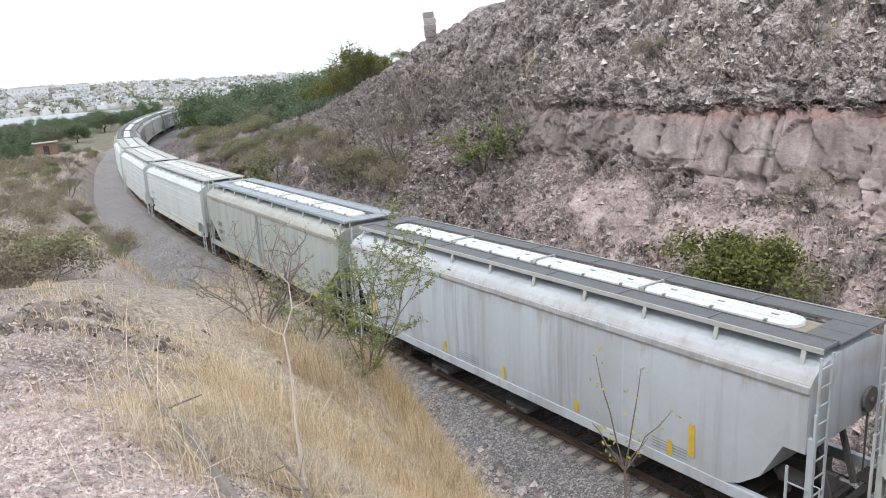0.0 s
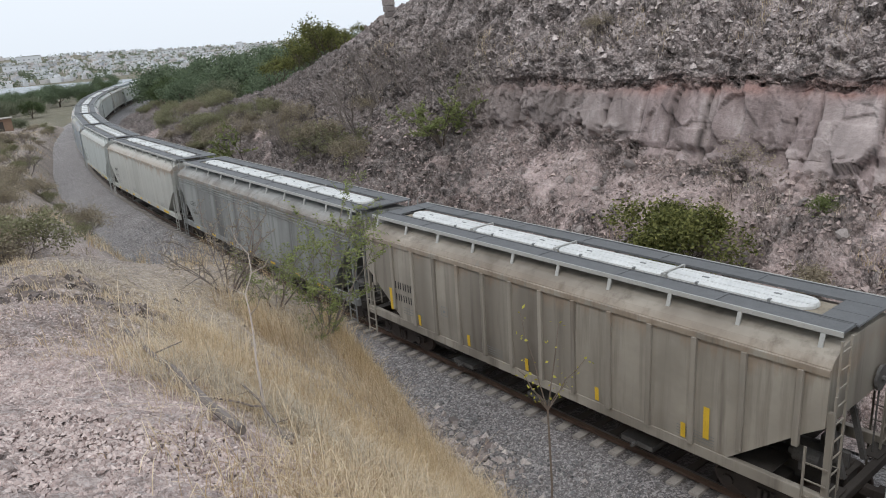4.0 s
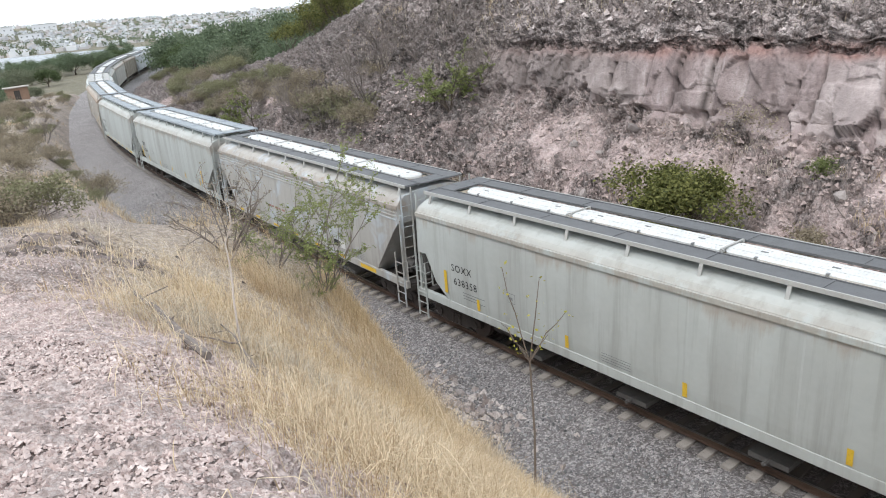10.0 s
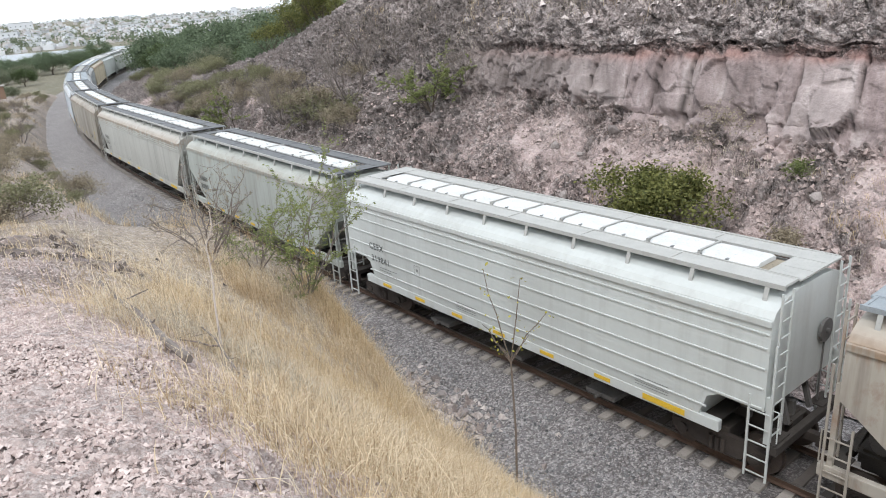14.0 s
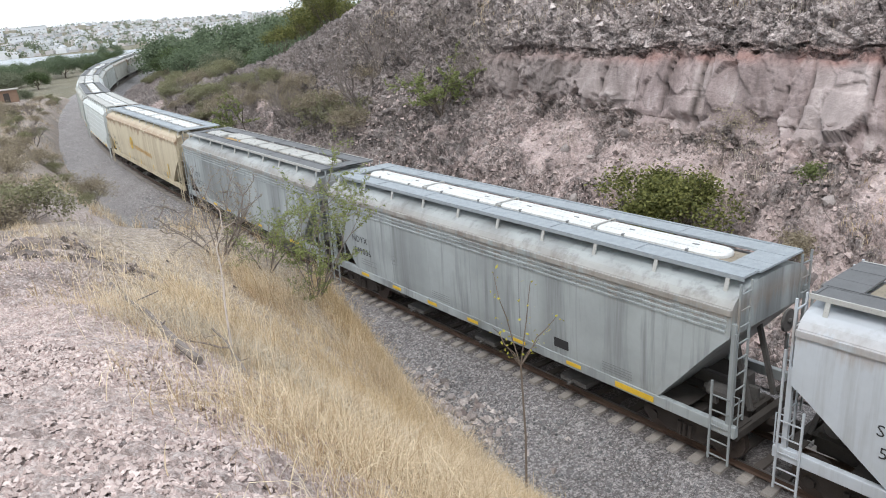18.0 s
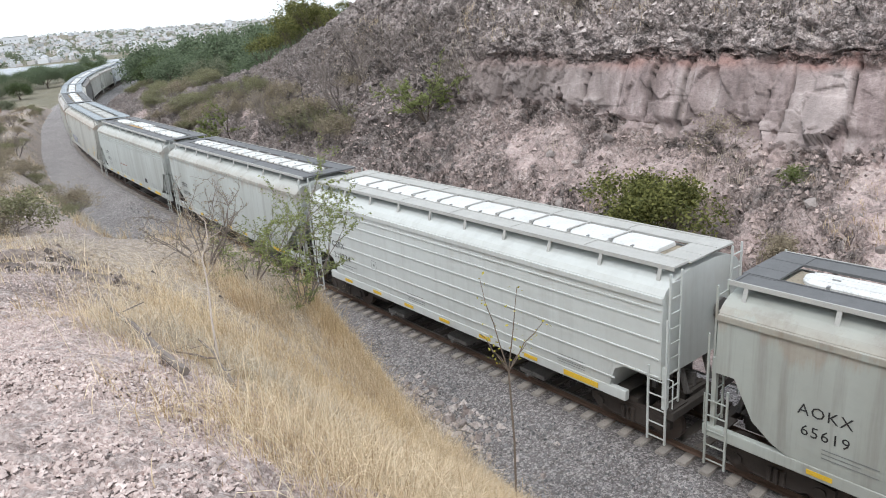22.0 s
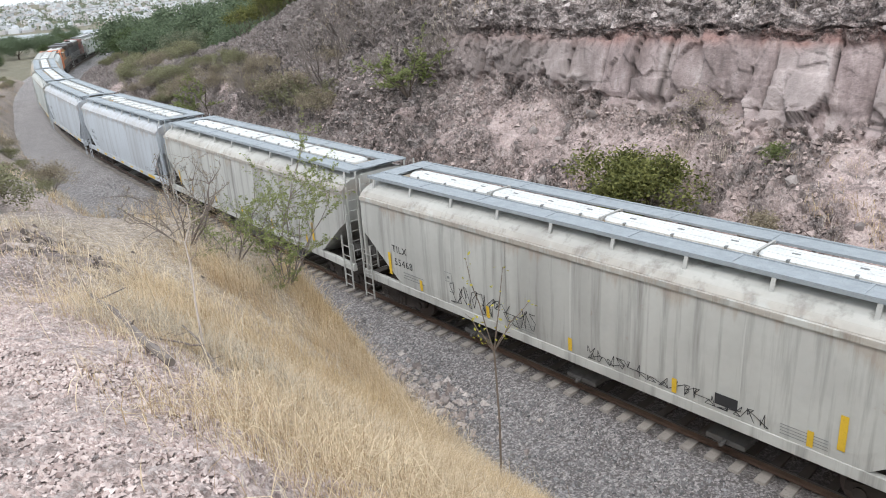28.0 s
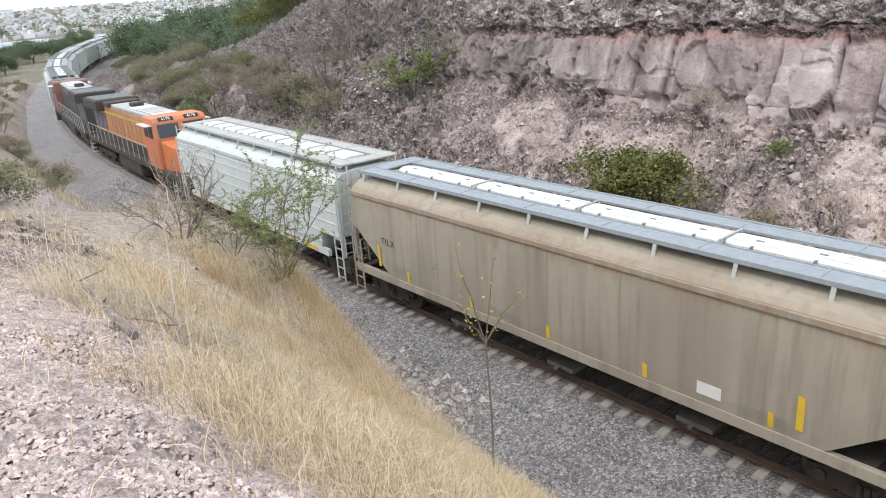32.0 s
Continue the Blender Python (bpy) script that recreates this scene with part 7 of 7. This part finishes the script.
    if marks == "low":
        for i, x in enumerate(np.linspace(-h + 2.2, h - 2.2, 7)):
            piece("reflector", shared("refl", lambda: Shape().box(-0.24, 0.24, -0.005, 0.005, -0.05, 0.05).mesh("reflector", MARK_YELLOW)), car, pose(x, -1.5 - 0.086, 1.17))
        piece("reflector", shared("refl2", lambda: Shape().box(-0.55, 0.55, -0.005, 0.005, -0.07, 0.07).mesh("reflector", MARK_YELLOW)), car, pose(h - 2.3, -1.592, 1.17))
    elif marks == "tall":
        for x in np.linspace(-h + 2.9, h - 2.9, 5):
            piece("reflector", side_flat(Shape().add([(x - 0.06, -0.012, 1.36), (x + 0.06, -0.012, 1.36), (x + 0.06, -0.012, 1.72), (x - 0.06, -0.012, 1.72)], [(0, 1, 2, 3)]).mesh("reflector", MARK_YELLOW, fix=False)), car)
        for e in (-1, 1):
            x = -h + 1.4 if e < 0 else h - 2.35
            piece("reflector", side_flat(Shape().add([(x - 0.07, -0.016, 1.55), (x + 0.07, -0.016, 1.55), (x + 0.07, -0.016, 2.3), (x - 0.07, -0.016, 2.3)], [(0, 1, 2, 3)]).mesh("reflector", MARK_YELLOW, fix=False)), car)
    if "panel" in extra:
        piece("placard", strip([(h - 4.85, h - 4.35, 1.5, 1.76)], LETTER, "placard"), car, label="small black tracking placard")
    if "card" in extra:
        piece("card", strip([(h - 4.5, h - 3.95, 1.5, 1.8)], LETTER_WHITE, "card"), car, label="white paper card")
    if "redtext" in extra:
        bars("lettering", [(-2.6 + 0.36 * k, -2.3 + 0.36 * k - 0.08 * (k % 2), 2.0, 2.09) for k in range(5)], LETTER_RED, car, "small red lettering too worn to read")
    if "diamond" in extra:
        cx, cz, r = (-h + 7.9, 2.7, 0.72)
        if "leaf" in extra:
            cx = -1.4
        outer = Shape().add([(cx - r, -0.02, cz), (cx, -0.02, cz - r), (cx + r, -0.02, cz), (cx, -0.02, cz + r)], [(0, 1, 2, 3)])
        inner = Shape().add([(cx - r * 0.82, -0.026, cz), (cx, -0.026, cz - r * 0.82), (cx + r * 0.82, -0.026, cz), (cx, -0.026, cz + r * 0.82)], [(0, 1, 2, 3)])
        piece("emblem", side_flat(Shape().add(outer.v, outer.f).mesh("emblem", LETTER_WHITE, fix=False)), car, label="diamond emblem in blue and white")
        if "leaf" in extra:
            pts = [(cx - 0.5 + 1.0 * k / 8, -0.03, cz - 0.3 + 0.55 * math.sin(k / 8 * 2.4)) for k in range(9)] + [(cx + 0.5 - 1.0 * k / 8, -0.03, cz - 0.32 + 0.28 * math.sin(k / 8 * 2.6)) for k in range(1, 8)]
            piece("emblem", side_flat(Shape().add(pts, [tuple(range(len(pts)))]).mesh("emblem", BOARD, fix=False)), car, label="dark leaf shape on the pale emblem")
            bars("emblem", [(cx - 0.6 + 0.42 * k + a, cx - 0.52 + 0.42 * k + a, cz - 1.2, cz - 0.9) for k in range(3) for a in (0, 0.2)], BOARD, car, "three dark grey letter shapes")
        else:
            piece("emblem", side_flat(Shape().add(inner.v, inner.f).mesh("emblem", LETTER_BLUE, fix=False)), car, label="blue inner diamond of the emblem")
            for a, b in ((-0.22, 0), (0.22, 0), (0, 0.22), (0, -0.22)):
                dot = Shape().add([(cx + a + 0.14 * math.cos(k), -0.034, cz + b + 0.14 * math.sin(k)) for k in np.linspace(0, 5.5, 8)], [tuple(range(8))])
                piece("emblem", side_flat(dot.mesh("emblem", LETTER_WHITE, fix=False)), car, label="white dot in the emblem")
            bars("emblem", [(cx + 1.0 + 0.52 * k + a, cx + 1.09 + 0.52 * k + a, cz - 0.35, cz + 0.1) for k in range(3) for a in (0, 0.24)] + [(cx + 1.09 + 0.52 * k, cx + 1.24 + 0.52 * k, cz + 0.01, cz + 0.1) for k in range(3)], LETTER_BLUE, car, "three blue outlined letter shapes")
    if "sun" in extra:
        cx = -h + 7.8
        piece("emblem", side_flat(Shape().add([(cx + q * math.cos(k), -0.02, 2.62 + q * math.sin(k)) for k in np.linspace(0, 6.2832, 25) for q in (0.25, 0.42)], [(2 * i, 2 * i + 2, 2 * i + 3, 2 * i + 1) for i in range(24)]).mesh("emblem", MARK_YELLOW, fix=False)), car, label="round yellow ring emblem")
        piece("emblem", side_flat(Shape().add([(cx + 0.13 * math.cos(k), -0.02, 2.62 + 0.15 * math.sin(k)) for k in np.linspace(0, 5.9, 16)], [tuple(range(16))]).mesh("emblem", LETTER_ORANGE, fix=False)), car, label="orange dot in the ring")
        bars("emblem", [(cx + 0.75 + 0.36 * k + a, cx + 0.82 + 0.36 * k + a, 2.3 - 0.012 * k, 2.58 - 0.012 * k) for k in range(13) for a in (0, 0.15)], LETTER_ORANGE, car, "row of faded orange letter shapes")
    if "tag_blue" in extra:
        piece("graffiti", scribble(seed, -h + 3.1, -h + 6.7, 1.36, 2.0, LETTER_BLUE, 13, 0.085), car, label="blue and white sprayed graffiti")
        piece("graffiti", scribble(seed + 1, -h + 3.2, -h + 6.6, 1.42, 1.95, LETTER_WHITE, 10, 0.035), car, pose(0, -0.004, 0), label="white outline of the graffiti")
    if "tag_grey" in extra:
        piece("graffiti", scribble(seed, -h + 4.2, -h + 7.6, 1.4, 2.05, LETTER, 11, 0.02), car, label="black sprayed outline graffiti")
    if "tag_low" in extra:
        piece("graffiti", scribble(seed + 5, 0.5, 5.0, 1.36, 1.7, LETTER, 16, 0.016), car, label="low sprayed graffiti in faded black")
    if "gash" in extra:
        rag = Shape()
        for x, w in ((1.2, 1.0), (3.0, 1.9)):
            rag.add([(x + w * k / 6, -0.016, 2.05 - 0.02 * (k % 2) - 0.04 * k / 6) for k in range(7)] + [(x + w * (6 - k) / 6, -0.016, 2.2 + 0.03 * (k % 3) - 0.04 * (6 - k) / 6) for k in range(7)], [tuple(range(14))])
        piece("rust_gash", side_flat(rag.mesh("rust_gash", RUST, fix=False)), car, label="ragged dark rust scars")
    if "smear" in extra:
        piece("smear", strip([(-0.6, -0.2, 1.3, 3.7), (0.1, 0.25, 1.3, 3.7)], GREYS["dark"], "smear"), car, label="dark upright grime streak")
    return car


def train_rows(s0, wheelbase):
    """Poses of a car whose middle is at s0 at the start, over the whole clip."""
    rows = []
    for k in range(65):
        t = k * 0.5
        s = s0 - run(t)
        s += float(np.interp(s, [-6, 6, 20], [0.7, 0.4, 0.25]))
        a, b = canted(s + wheelbase / 2, 0, 0), canted(s - wheelbase / 2, 0, 0)
        mid = (a + b) / 2
        yaw = math.degrees(math.atan2(b[1] - a[1], b[0] - a[0]))
        rows.append((t, pose(mid[0], mid[1], mid[2], 0, 0, yaw) @ pose(0, 0, 0, -SUPER)))
    return rows


# where one car ends and the next begins, with the train as it stands at the start
JOINTS = [-27.0, -8.8, 9.44, 27.63, 44.4, 61.74, 78.43, 95.14, 115.52, 133.78, 150.33, 168.14, 186.74, 205.29, 226.49, 244.83, 263.44, 281.21, 302.56, 319.35, 336.37, 358.4, 376.6,
          393.32, 411.04, 428.64, 449.48, 466.3, 484.27, 501.0, 518.01, 535.88, 556.86, 574.73, 593.3, 612.2, 630.97, 649.61, 667.28, 684.82, 702.72, 721.46, 738.65]
SPECS = [
    dict(paint="light", label="pale grey covered hopper car of a freight train"),
    dict(paint="blue", text=("GACX",), marks="tall", end="arch", label="pale blue-grey covered hopper car with streaked sides"),
    dict(paint="green", text=("CBFX", "354137"), extra="smear", board="blue", label="grey-green covered hopper car with a dark grime streak"),
    dict(paint="white", text=("CEFX", "319736"), style="ribbed", hatch="multi", board="light", end="stub", label="clean off-white hopper car with horizontal ribs"),
    dict(paint="white", text=("CEFX", "319701"), style="ribbed", hatch="multi", board="light", end="stub", label="clean off-white hopper car with horizontal ribs"),
    dict(paint="white", text=("CEFX", "319746"), style="ribbed", hatch="multi", board="light", end="stub", label="clean off-white hopper car with horizontal ribs"),
    dict(paint="brown", style="posts", marks="tall", label="brown streaked hopper car with upright side posts"),
    dict(paint="dark", text=("CEFX", "355051"), style="groove", label="grimy grey hopper car with grooved top edge"),
    dict(paint="tan", text=("MWCX", "481715"), extra="grain", board="dark", label="dusty tan-grey covered hopper car"),
    dict(paint="light", text=("CBFX", "490595"), hatch="multi", label="light grey covered hopper car with many hatches"),
    dict(paint="blotch", style="groove", marks="tall", extra="tag_low", label="blotched slate-grey hopper car with peeling cream patches"),
    dict(paint="rustwhite", text=("ADMX", "54078"), marks="tall", end="arch", extra="diamond gash tag_grey panel", label="pale hopper car with rust patches and blue diamond emblem"),
    dict(paint="light", text=("SHPX", "454940"), style="groove", extra="redtext card", label="light grey hopper car with grooved top edge"),
    dict(paint="light", text=("SOXX", "638358"), marks="tall", end="arch", extra="grain", label="long pale grey hopper car with faint rust stains"),
    dict(paint="panels", text=("CEFX", "73885"), style="groove", extra="redtext panel card", label="hopper car patched in pale blue and tan paint"),
    dict(paint="light", text=("TILX", "540208"), marks="tall", board="blue", label="pale grey covered hopper car with yellow upright marks"),
    dict(paint="light", text=("MWCX", "481533"), board="blue", extra="grain", label="light grey covered hopper car with galvanised walkway"),
    dict(paint="rusttan", text=("ADMX",), marks="tall", board="blue", extra="diamond leaf panel", label="rust-stained tan hopper car with a leaf emblem"),
    dict(paint="white", text=("CEFX", "319841"), style="ribbed", hatch="multi", board="light", end="stub", extra="grain", label="clean off-white hopper car with horizontal ribs"),
    dict(paint="green", label="streaked grey-green covered hopper car"),
    dict(paint="tan", style="groove", label="long dusty tan hopper car"),
    dict(paint="brown", text=("TILX", "55516"), marks="tall", end="arch", extra="grain panel", label="brown hopper car with heavy dark streaks"),
    dict(paint="blue", text=("SOXX", "532091"), label="pale blue-grey covered hopper car"),
    dict(paint="streaky", text=("NDYX", "849006"), style="groove", extra="panel", board="blue", label="grimy dark-streaked grey hopper car"),
    dict(paint="streaky", text=("CEFX", "355122"), style="groove", hatch="grey", extra="grain open", label="dull grey-green hopper car with grey hatches"),
    dict(paint="yellow", text=("TILX", "642285"), marks="tall", extra="sun", board="blue", label="long faded yellow hopper car with orange emblem"),
    dict(paint="white", text=("CEFX", "319813"), style="ribbed", hatch="multi", board="light", end="stub", label="clean off-white hopper car with horizontal ribs"),
    dict(paint="green", text=("AOKX", "65619"), end="arch", extra="panel", label="dull grey hopper car with rounded end openings"),
    dict(paint="white", text=("CEFX", "319734"), style="ribbed", hatch="multi", board="light", end="stub", extra="grain", label="clean off-white hopper car with horizontal ribs"),
    dict(paint="light", text=("CBFX", "490585"), hatch="multi", extra="grain", label="grey covered hopper car with dusty roof"),
    dict(paint="light", text=("SHPX", "454933"), style="groove", end="arch", extra="redtext panel open grain", label="light grey hopper car with rounded end openings"),
    dict(paint="tan", text=("ADMX", "63295"), marks="tall", hatch="grey", extra="tag_blue", board="blue", label="long grey hopper car with blue sprayed graffiti low on its side"),
    dict(paint="rusty", text=("ADMX", "52598"), style="posts", marks="tall", extra="panel grain", label="grey hopper car with upright posts and rust-eaten sides"),
    dict(paint="dirty", marks="tall", board="blue", label="dirty white hopper car with dark streaks"),
    dict(paint="black", marks="tall", board="blue", label="soot-blackened grey hopper car"),
    dict(paint="dirty", text=("TILX", "55468"), marks="tall", board="blue", extra="tag_grey tag_low panel grain", label="dirty white hopper car with outline graffiti"),
    dict(paint="dirty", text=("TILX",), marks="tall", board="blue", extra="tag_low grain", label="dirty white hopper car with sooty streaks"),
    dict(paint="blue", text=("GBRX", "712947"), hatch="multi", extra="grain open", board="blue", label="clean pale blue-grey covered hopper car"),
    dict(paint="blue", text=("GBRX", "712965"), hatch="multi", extra="grain", board="blue", label="clean pale blue-grey covered hopper car"),
    dict(paint="light", text=("MWCX", "481714"), board="blue", extra="grain", label="light grey covered hopper car with spilt grain"),
    dict(paint="khaki", text=("TILX",), marks="tall", board="blue", extra="card", label="khaki-brown dusty hopper car"),
    dict(paint="white", text=("CEFX", "319801"), style="ribbed", hatch="multi", board="light", end="stub", label="clean off-white hopper car with horizontal ribs"),
]
MOVING = []
for k, spec in enumerate(SPECS):
    a, b = JOINTS[k], JOINTS[k + 1]
    MOVING.append((hopper_car(b - a, seed=k, **spec), (a + b) / 2, b - a - 4.6))


# ---- locomotives in the middle of the train ----
def locomotive(main, cab_paint, hood, stripes, number, label):
    """A six-axle diesel road locomotive, cab towards +x."""
    ob = thing("locomotive", label, "locomotive", "locomotives of the train")
    iron = UNDER
    piece("frame", Shape().box(-10.6, 10.6, -1.45, 1.45, 1.25, 1.55).mesh("frame", iron, bevel=0.03), ob)
    piece("fuel_tank", Shape().box(-2.6, 2.6, -1.35, 1.35, 0.35, 1.22).mesh("fuel_tank", iron, bevel=0.15), ob)
    piece("hood", Shape().box(-9.4, 5.6, -0.95, 0.95, 1.56, 4.1).mesh("hood", main, bevel=0.08), ob)
    piece("hood_base", Shape().box(-9.3, 5.5, -1.0, -0.96, 1.56, 2.2).box(-9.3, 5.5, 0.96, 1.0, 1.56, 2.2).mesh("hood_base", hood), ob)
    piece("roof", Shape().box(-3.8, 5.6, -0.92, 0.92, 4.105, 4.3).mesh("roof", HATCH_GREY, bevel=0.05), ob, label="dusty pale grey roof")
    piece("radiator_wing", Shape().box(-9.6, -5.6, -1.5, 1.5, 3.75, 4.45).mesh("radiator_wing", iron, bevel=0.1), ob, label="black overhanging radiator")
    piece("radiator_screen", Shape().box(-9.3, -5.9, -1.3, 1.3, 4.455, 4.5).mesh("radiator_screen", BOARD), ob)
    piece("fan_housing", Shape().box(-5.3, -3.9, -1.1, 1.1, 4.1, 4.4).mesh("fan_housing", iron, bevel=0.06), ob)
    piece("exhaust_stack", Shape().box(-1.2, -0.2, -0.35, 0.35, 4.305, 4.55).mesh("exhaust_stack", iron, bevel=0.03), ob)
    for k in range(6):
        piece("roof_panel", shared("loco_panel", lambda: Shape().box(-0.55, 0.55, -0.7, 0.7, 4.305, 4.36).mesh("roof_panel", HATCH)), ob, pose(0.6 + 0.0 + k * 0.85, 0, 0) if k else pose(0.55, 0, 0.004))
    for y in (-1, 1):
        for k in range(9):
            piece("hood_door", shared(("loco_door", number), lambda: Shape().box(-0.42, 0.42, -0.012, 0.012, 2.3, 3.6).mesh("hood_door", main, bevel=0.01)), ob, pose(-4.6 + k * 1.0, y * 0.965, 0))
        for k in range(3):
            piece("grille", shared("grille", lambda: Shape().box(-0.5, 0.5, -0.015, 0.015, 2.3, 3.5).mesh("grille", BOARD)), ob, pose(-8.6 + k * 1.15, y * 0.97, 0))
    for z, h, mt in stripes:
        for y in (-1, 1):
            piece("stripe", Shape().box(-9.2, 5.4, -0.012, 0.012, z, z + h).mesh("stripe", mt), ob, pose(0, y * 0.995, 0))
    cab = Shape()
    out = [(5.6, 1.56), (8.0, 1.56), (8.0, 3.25), (7.75, 4.2), (7.5, 4.4), (5.7, 4.4), (5.6, 4.3)]
    n = len(out)
    cab.add([(a, y, b) for y in (-1.5, 1.5) for a, b in out], [tuple(range(n))[::-1], tuple(range(n, 2 * n))] + [(i, (i + 1) % n, n + (i + 1) % n, n + i) for i in range(n)])
    c = piece("cab", cab.mesh("cab", cab_paint, bevel=0.05), ob)
    glass, gt, gb = material("cab_glass")
    gb.inputs["Base Color"].default_value, gb.inputs["Roughness"].default_value = (0.03, 0.04, 0.05, 1), 0.08
    for y in (-0.72, 0.72):
        m = Matrix.Translation((7.9, y, 3.72)) @ pose(0, 0, 0, 0, -14.7, 0)
        piece("windscreen", Shape().box(-0.005, 0.02, -0.58, 0.58, -0.36, 0.36, m).mesh("windscreen", glass), c)
        piece("number_board", Shape().box(-0.01, 0.03, -0.42, 0.42, -0.12, 0.12, Matrix.Translation((7.63, y, 4.32)) @ pose(0, 0, 0, 0, -40, 0)).mesh("number_board", LETTER), c)
        cu = bpy.data.curves.new("words", "FONT")
        cu.body, cu.size, cu.align_x = number, 0.24, "CENTER"
        tmp = bpy.data.objects.new("words", cu)
        me = bpy.data.meshes.new_from_object(tmp)
        bpy.data.objects.remove(tmp)
        me.materials.clear()
        me.materials.append(LETTER_WHITE)
        piece("lettering", me, c, Matrix.Translation((7.63, y, 4.32)) @ pose(0, 0, 0, 0, -40, 0) @ Matrix.Translation((0.036, 0, -0.08)) @ pose(0, 0, 0, 90, 0, 90))
    for y in (-1, 1):
        for x in (6.2, 7.1):
            piece("side_window", shared("cabwin", lambda: Shape().box(-0.32, 0.32, -0.015, 0.015, 3.3, 3.95).mesh("side_window", glass)), c, pose(x, y * 1.51, 0))
        piece("sunshade", shared("sunshade", lambda: Shape().box(-0.9, 0.9, -0.2, 0.2, 4.0, 4.04).mesh("sunshade", HATCH)), c, pose(6.6, y * 1.68, 0))
    nose = Shape()
    out = [(8.0, 1.56), (9.7, 1.56), (9.7, 2.5), (9.4, 2.85), (8.0, 3.2)]
    n = len(out)
    nose.add([(a, y * (1.3 if a < 9 else 0.95), b) for y in (-1, 1) for a, b in out], [tuple(range(n))[::-1], tuple(range(n, 2 * n))] + [(i, (i + 1) % n, n + (i + 1) % n, n + i) for i in range(n)])
    piece("nose", nose.mesh("nose", cab_paint, bevel=0.06), ob)
    piece("pilot", Shape().box(10.0, 10.75, -1.45, 1.45, 0.35, 1.3).mesh("pilot", iron, bevel=0.06), ob)
    for z, h, mt in stripes[-1:] if stripes else ():
        for dz in (0, 0.3):
            piece("stripe", Shape().box(9.705, 9.72, -0.95, 0.95, 1.75 + dz, 1.93 + dz).mesh("stripe", mt), ob, label="yellow band across the nose")
    rail = Shape()
    for y in (-1.42, 1.42):
        for k in range(14):
            rail.bar((-9.8 + k * 1.18, y, 1.55), (-9.8 + k * 1.18, y, 2.6), 0.035, 0.035)
        rail.bar((-9.8, y, 2.6), (5.5, y, 2.6), 0.035, 0.035)
        for x in (10.3, -10.3):
            rail.bar((x, y, 1.3), (x, y, 2.5), 0.035, 0.035)
    piece("handrail", rail.mesh("handrail", PALE_TWIG if stripes else HATCH_GREY), ob)
    for x in (-6.9, 6.9):
        tr = piece("truck", Shape().box(-2.2, 2.2, -0.9, 0.9, 0.5, 1.0).mesh("truck", iron, bevel=0.05), ob, pose(x, 0, 0))
        for a in (-1.75, 0, 1.75):
            for y in (-1, 1):
                piece("wheel", MESHES["wheel"], tr, pose(a, y * 0.78, 0.46 + 0.06, 0, 0, 0 if y < 0 else 180))
        for y in (-1, 1):
            piece("side_frame", shared("loco_frame", lambda: Shape().box(-2.5, 2.5, -0.08, 0.08, 0.5, 0.85).box(-1.95, -1.55, -0.12, 0.1, 0.3, 0.75).box(-0.2, 0.2, -0.12, 0.1, 0.3, 0.75).box(1.55, 1.95, -0.12, 0.1, 0.3, 0.75).mesh("side_frame", IRON, bevel=0.02)), tr, pose(0, y * 1.08, 0))
    for e in (-1, 1):
        piece("coupler", MESHES["coupler"], ob, pose(e * 10.5, 0, 0, 0, 0, 0 if e > 0 else 180))
        piece("steps", shared("loco_steps", lambda: Shape().box(-0.25, 0.25, -1.5, -1.2, 0.35, 0.4).box(-0.25, 0.25, -1.5, -1.2, 0.65, 0.7).box(-0.25, 0.25, -1.5, -1.2, 0.95, 1.0).bar((-0.25, -1.5, 0.3), (-0.25, -1.5, 1.3), 0.04, 0.04).bar((0.25, -1.5, 0.3), (0.25, -1.5, 1.3), 0.04, 0.04).mesh("steps", HATCH_GREY)), ob, pose(e * 9.9, 0, 0))
    return ob


ORANGE = car_paint("loco_orange", (0.58, 0.17, 0.055), 0.3, 0, 0.4, (0.2, 0.15, 0.12))
HOOD_ORANGE = car_paint("loco_grimy_orange", (0.5, 0.22, 0.09), 0.45, 0, 0.5, (0.13, 0.1, 0.085))
LOCO_YELLOW = car_paint("loco_yellow", (0.62, 0.4, 0.04), 0.2, 0, 0.3)
LOCO_BLACK = car_paint("loco_black", (0.035, 0.038, 0.042), 0.3, 0, 0.3, (0.12, 0.11, 0.1))
LOCO_RED = car_paint("loco_red", (0.24, 0.075, 0.065), 0.5, 0, 0.5)
front = locomotive(HOOD_ORANGE, ORANGE, LOCO_BLACK, [(2.25, 0.1, LOCO_YELLOW), (3.62, 0.14, LOCO_YELLOW)], "4178", "orange and black diesel locomotive with yellow stripes")
rear = locomotive(LOCO_BLACK, LOCO_RED, LOCO_BLACK, [], "3015", "black diesel locomotive with a red cab")
MOVING.append((front, 738.65 + 11.15, 13.8))
turned = 738.65 + 22.3 + 11.15
TAIL = ["light", "tan", "blue", "light", "green", "blue", "light", "tan", "white", "light"]
s_tail = 738.65 + 44.6
for k, p in enumerate(TAIL):
    ribs = p == "white"
    MOVING.append((hopper_car(17.9, p, (), "ribbed" if ribs else "smooth", "low", "multi" if k % 3 == 0 else "long", ("light" if ribs else "blue") if k % 2 or ribs else "dark", "", "stub" if ribs else "slope", "distant grey covered hopper car of the same train", 90 + k), s_tail + 8.95, 13.3))
    s_tail += 17.9


def motions():
    for ob, s0, base in MOVING:
        walk(ob, train_rows(s0, base))
    walk(rear, [(t, m @ pose(0, 0, 0, 0, 0, 180)) for t, m in train_rows(turned, 13.8)])


motions()
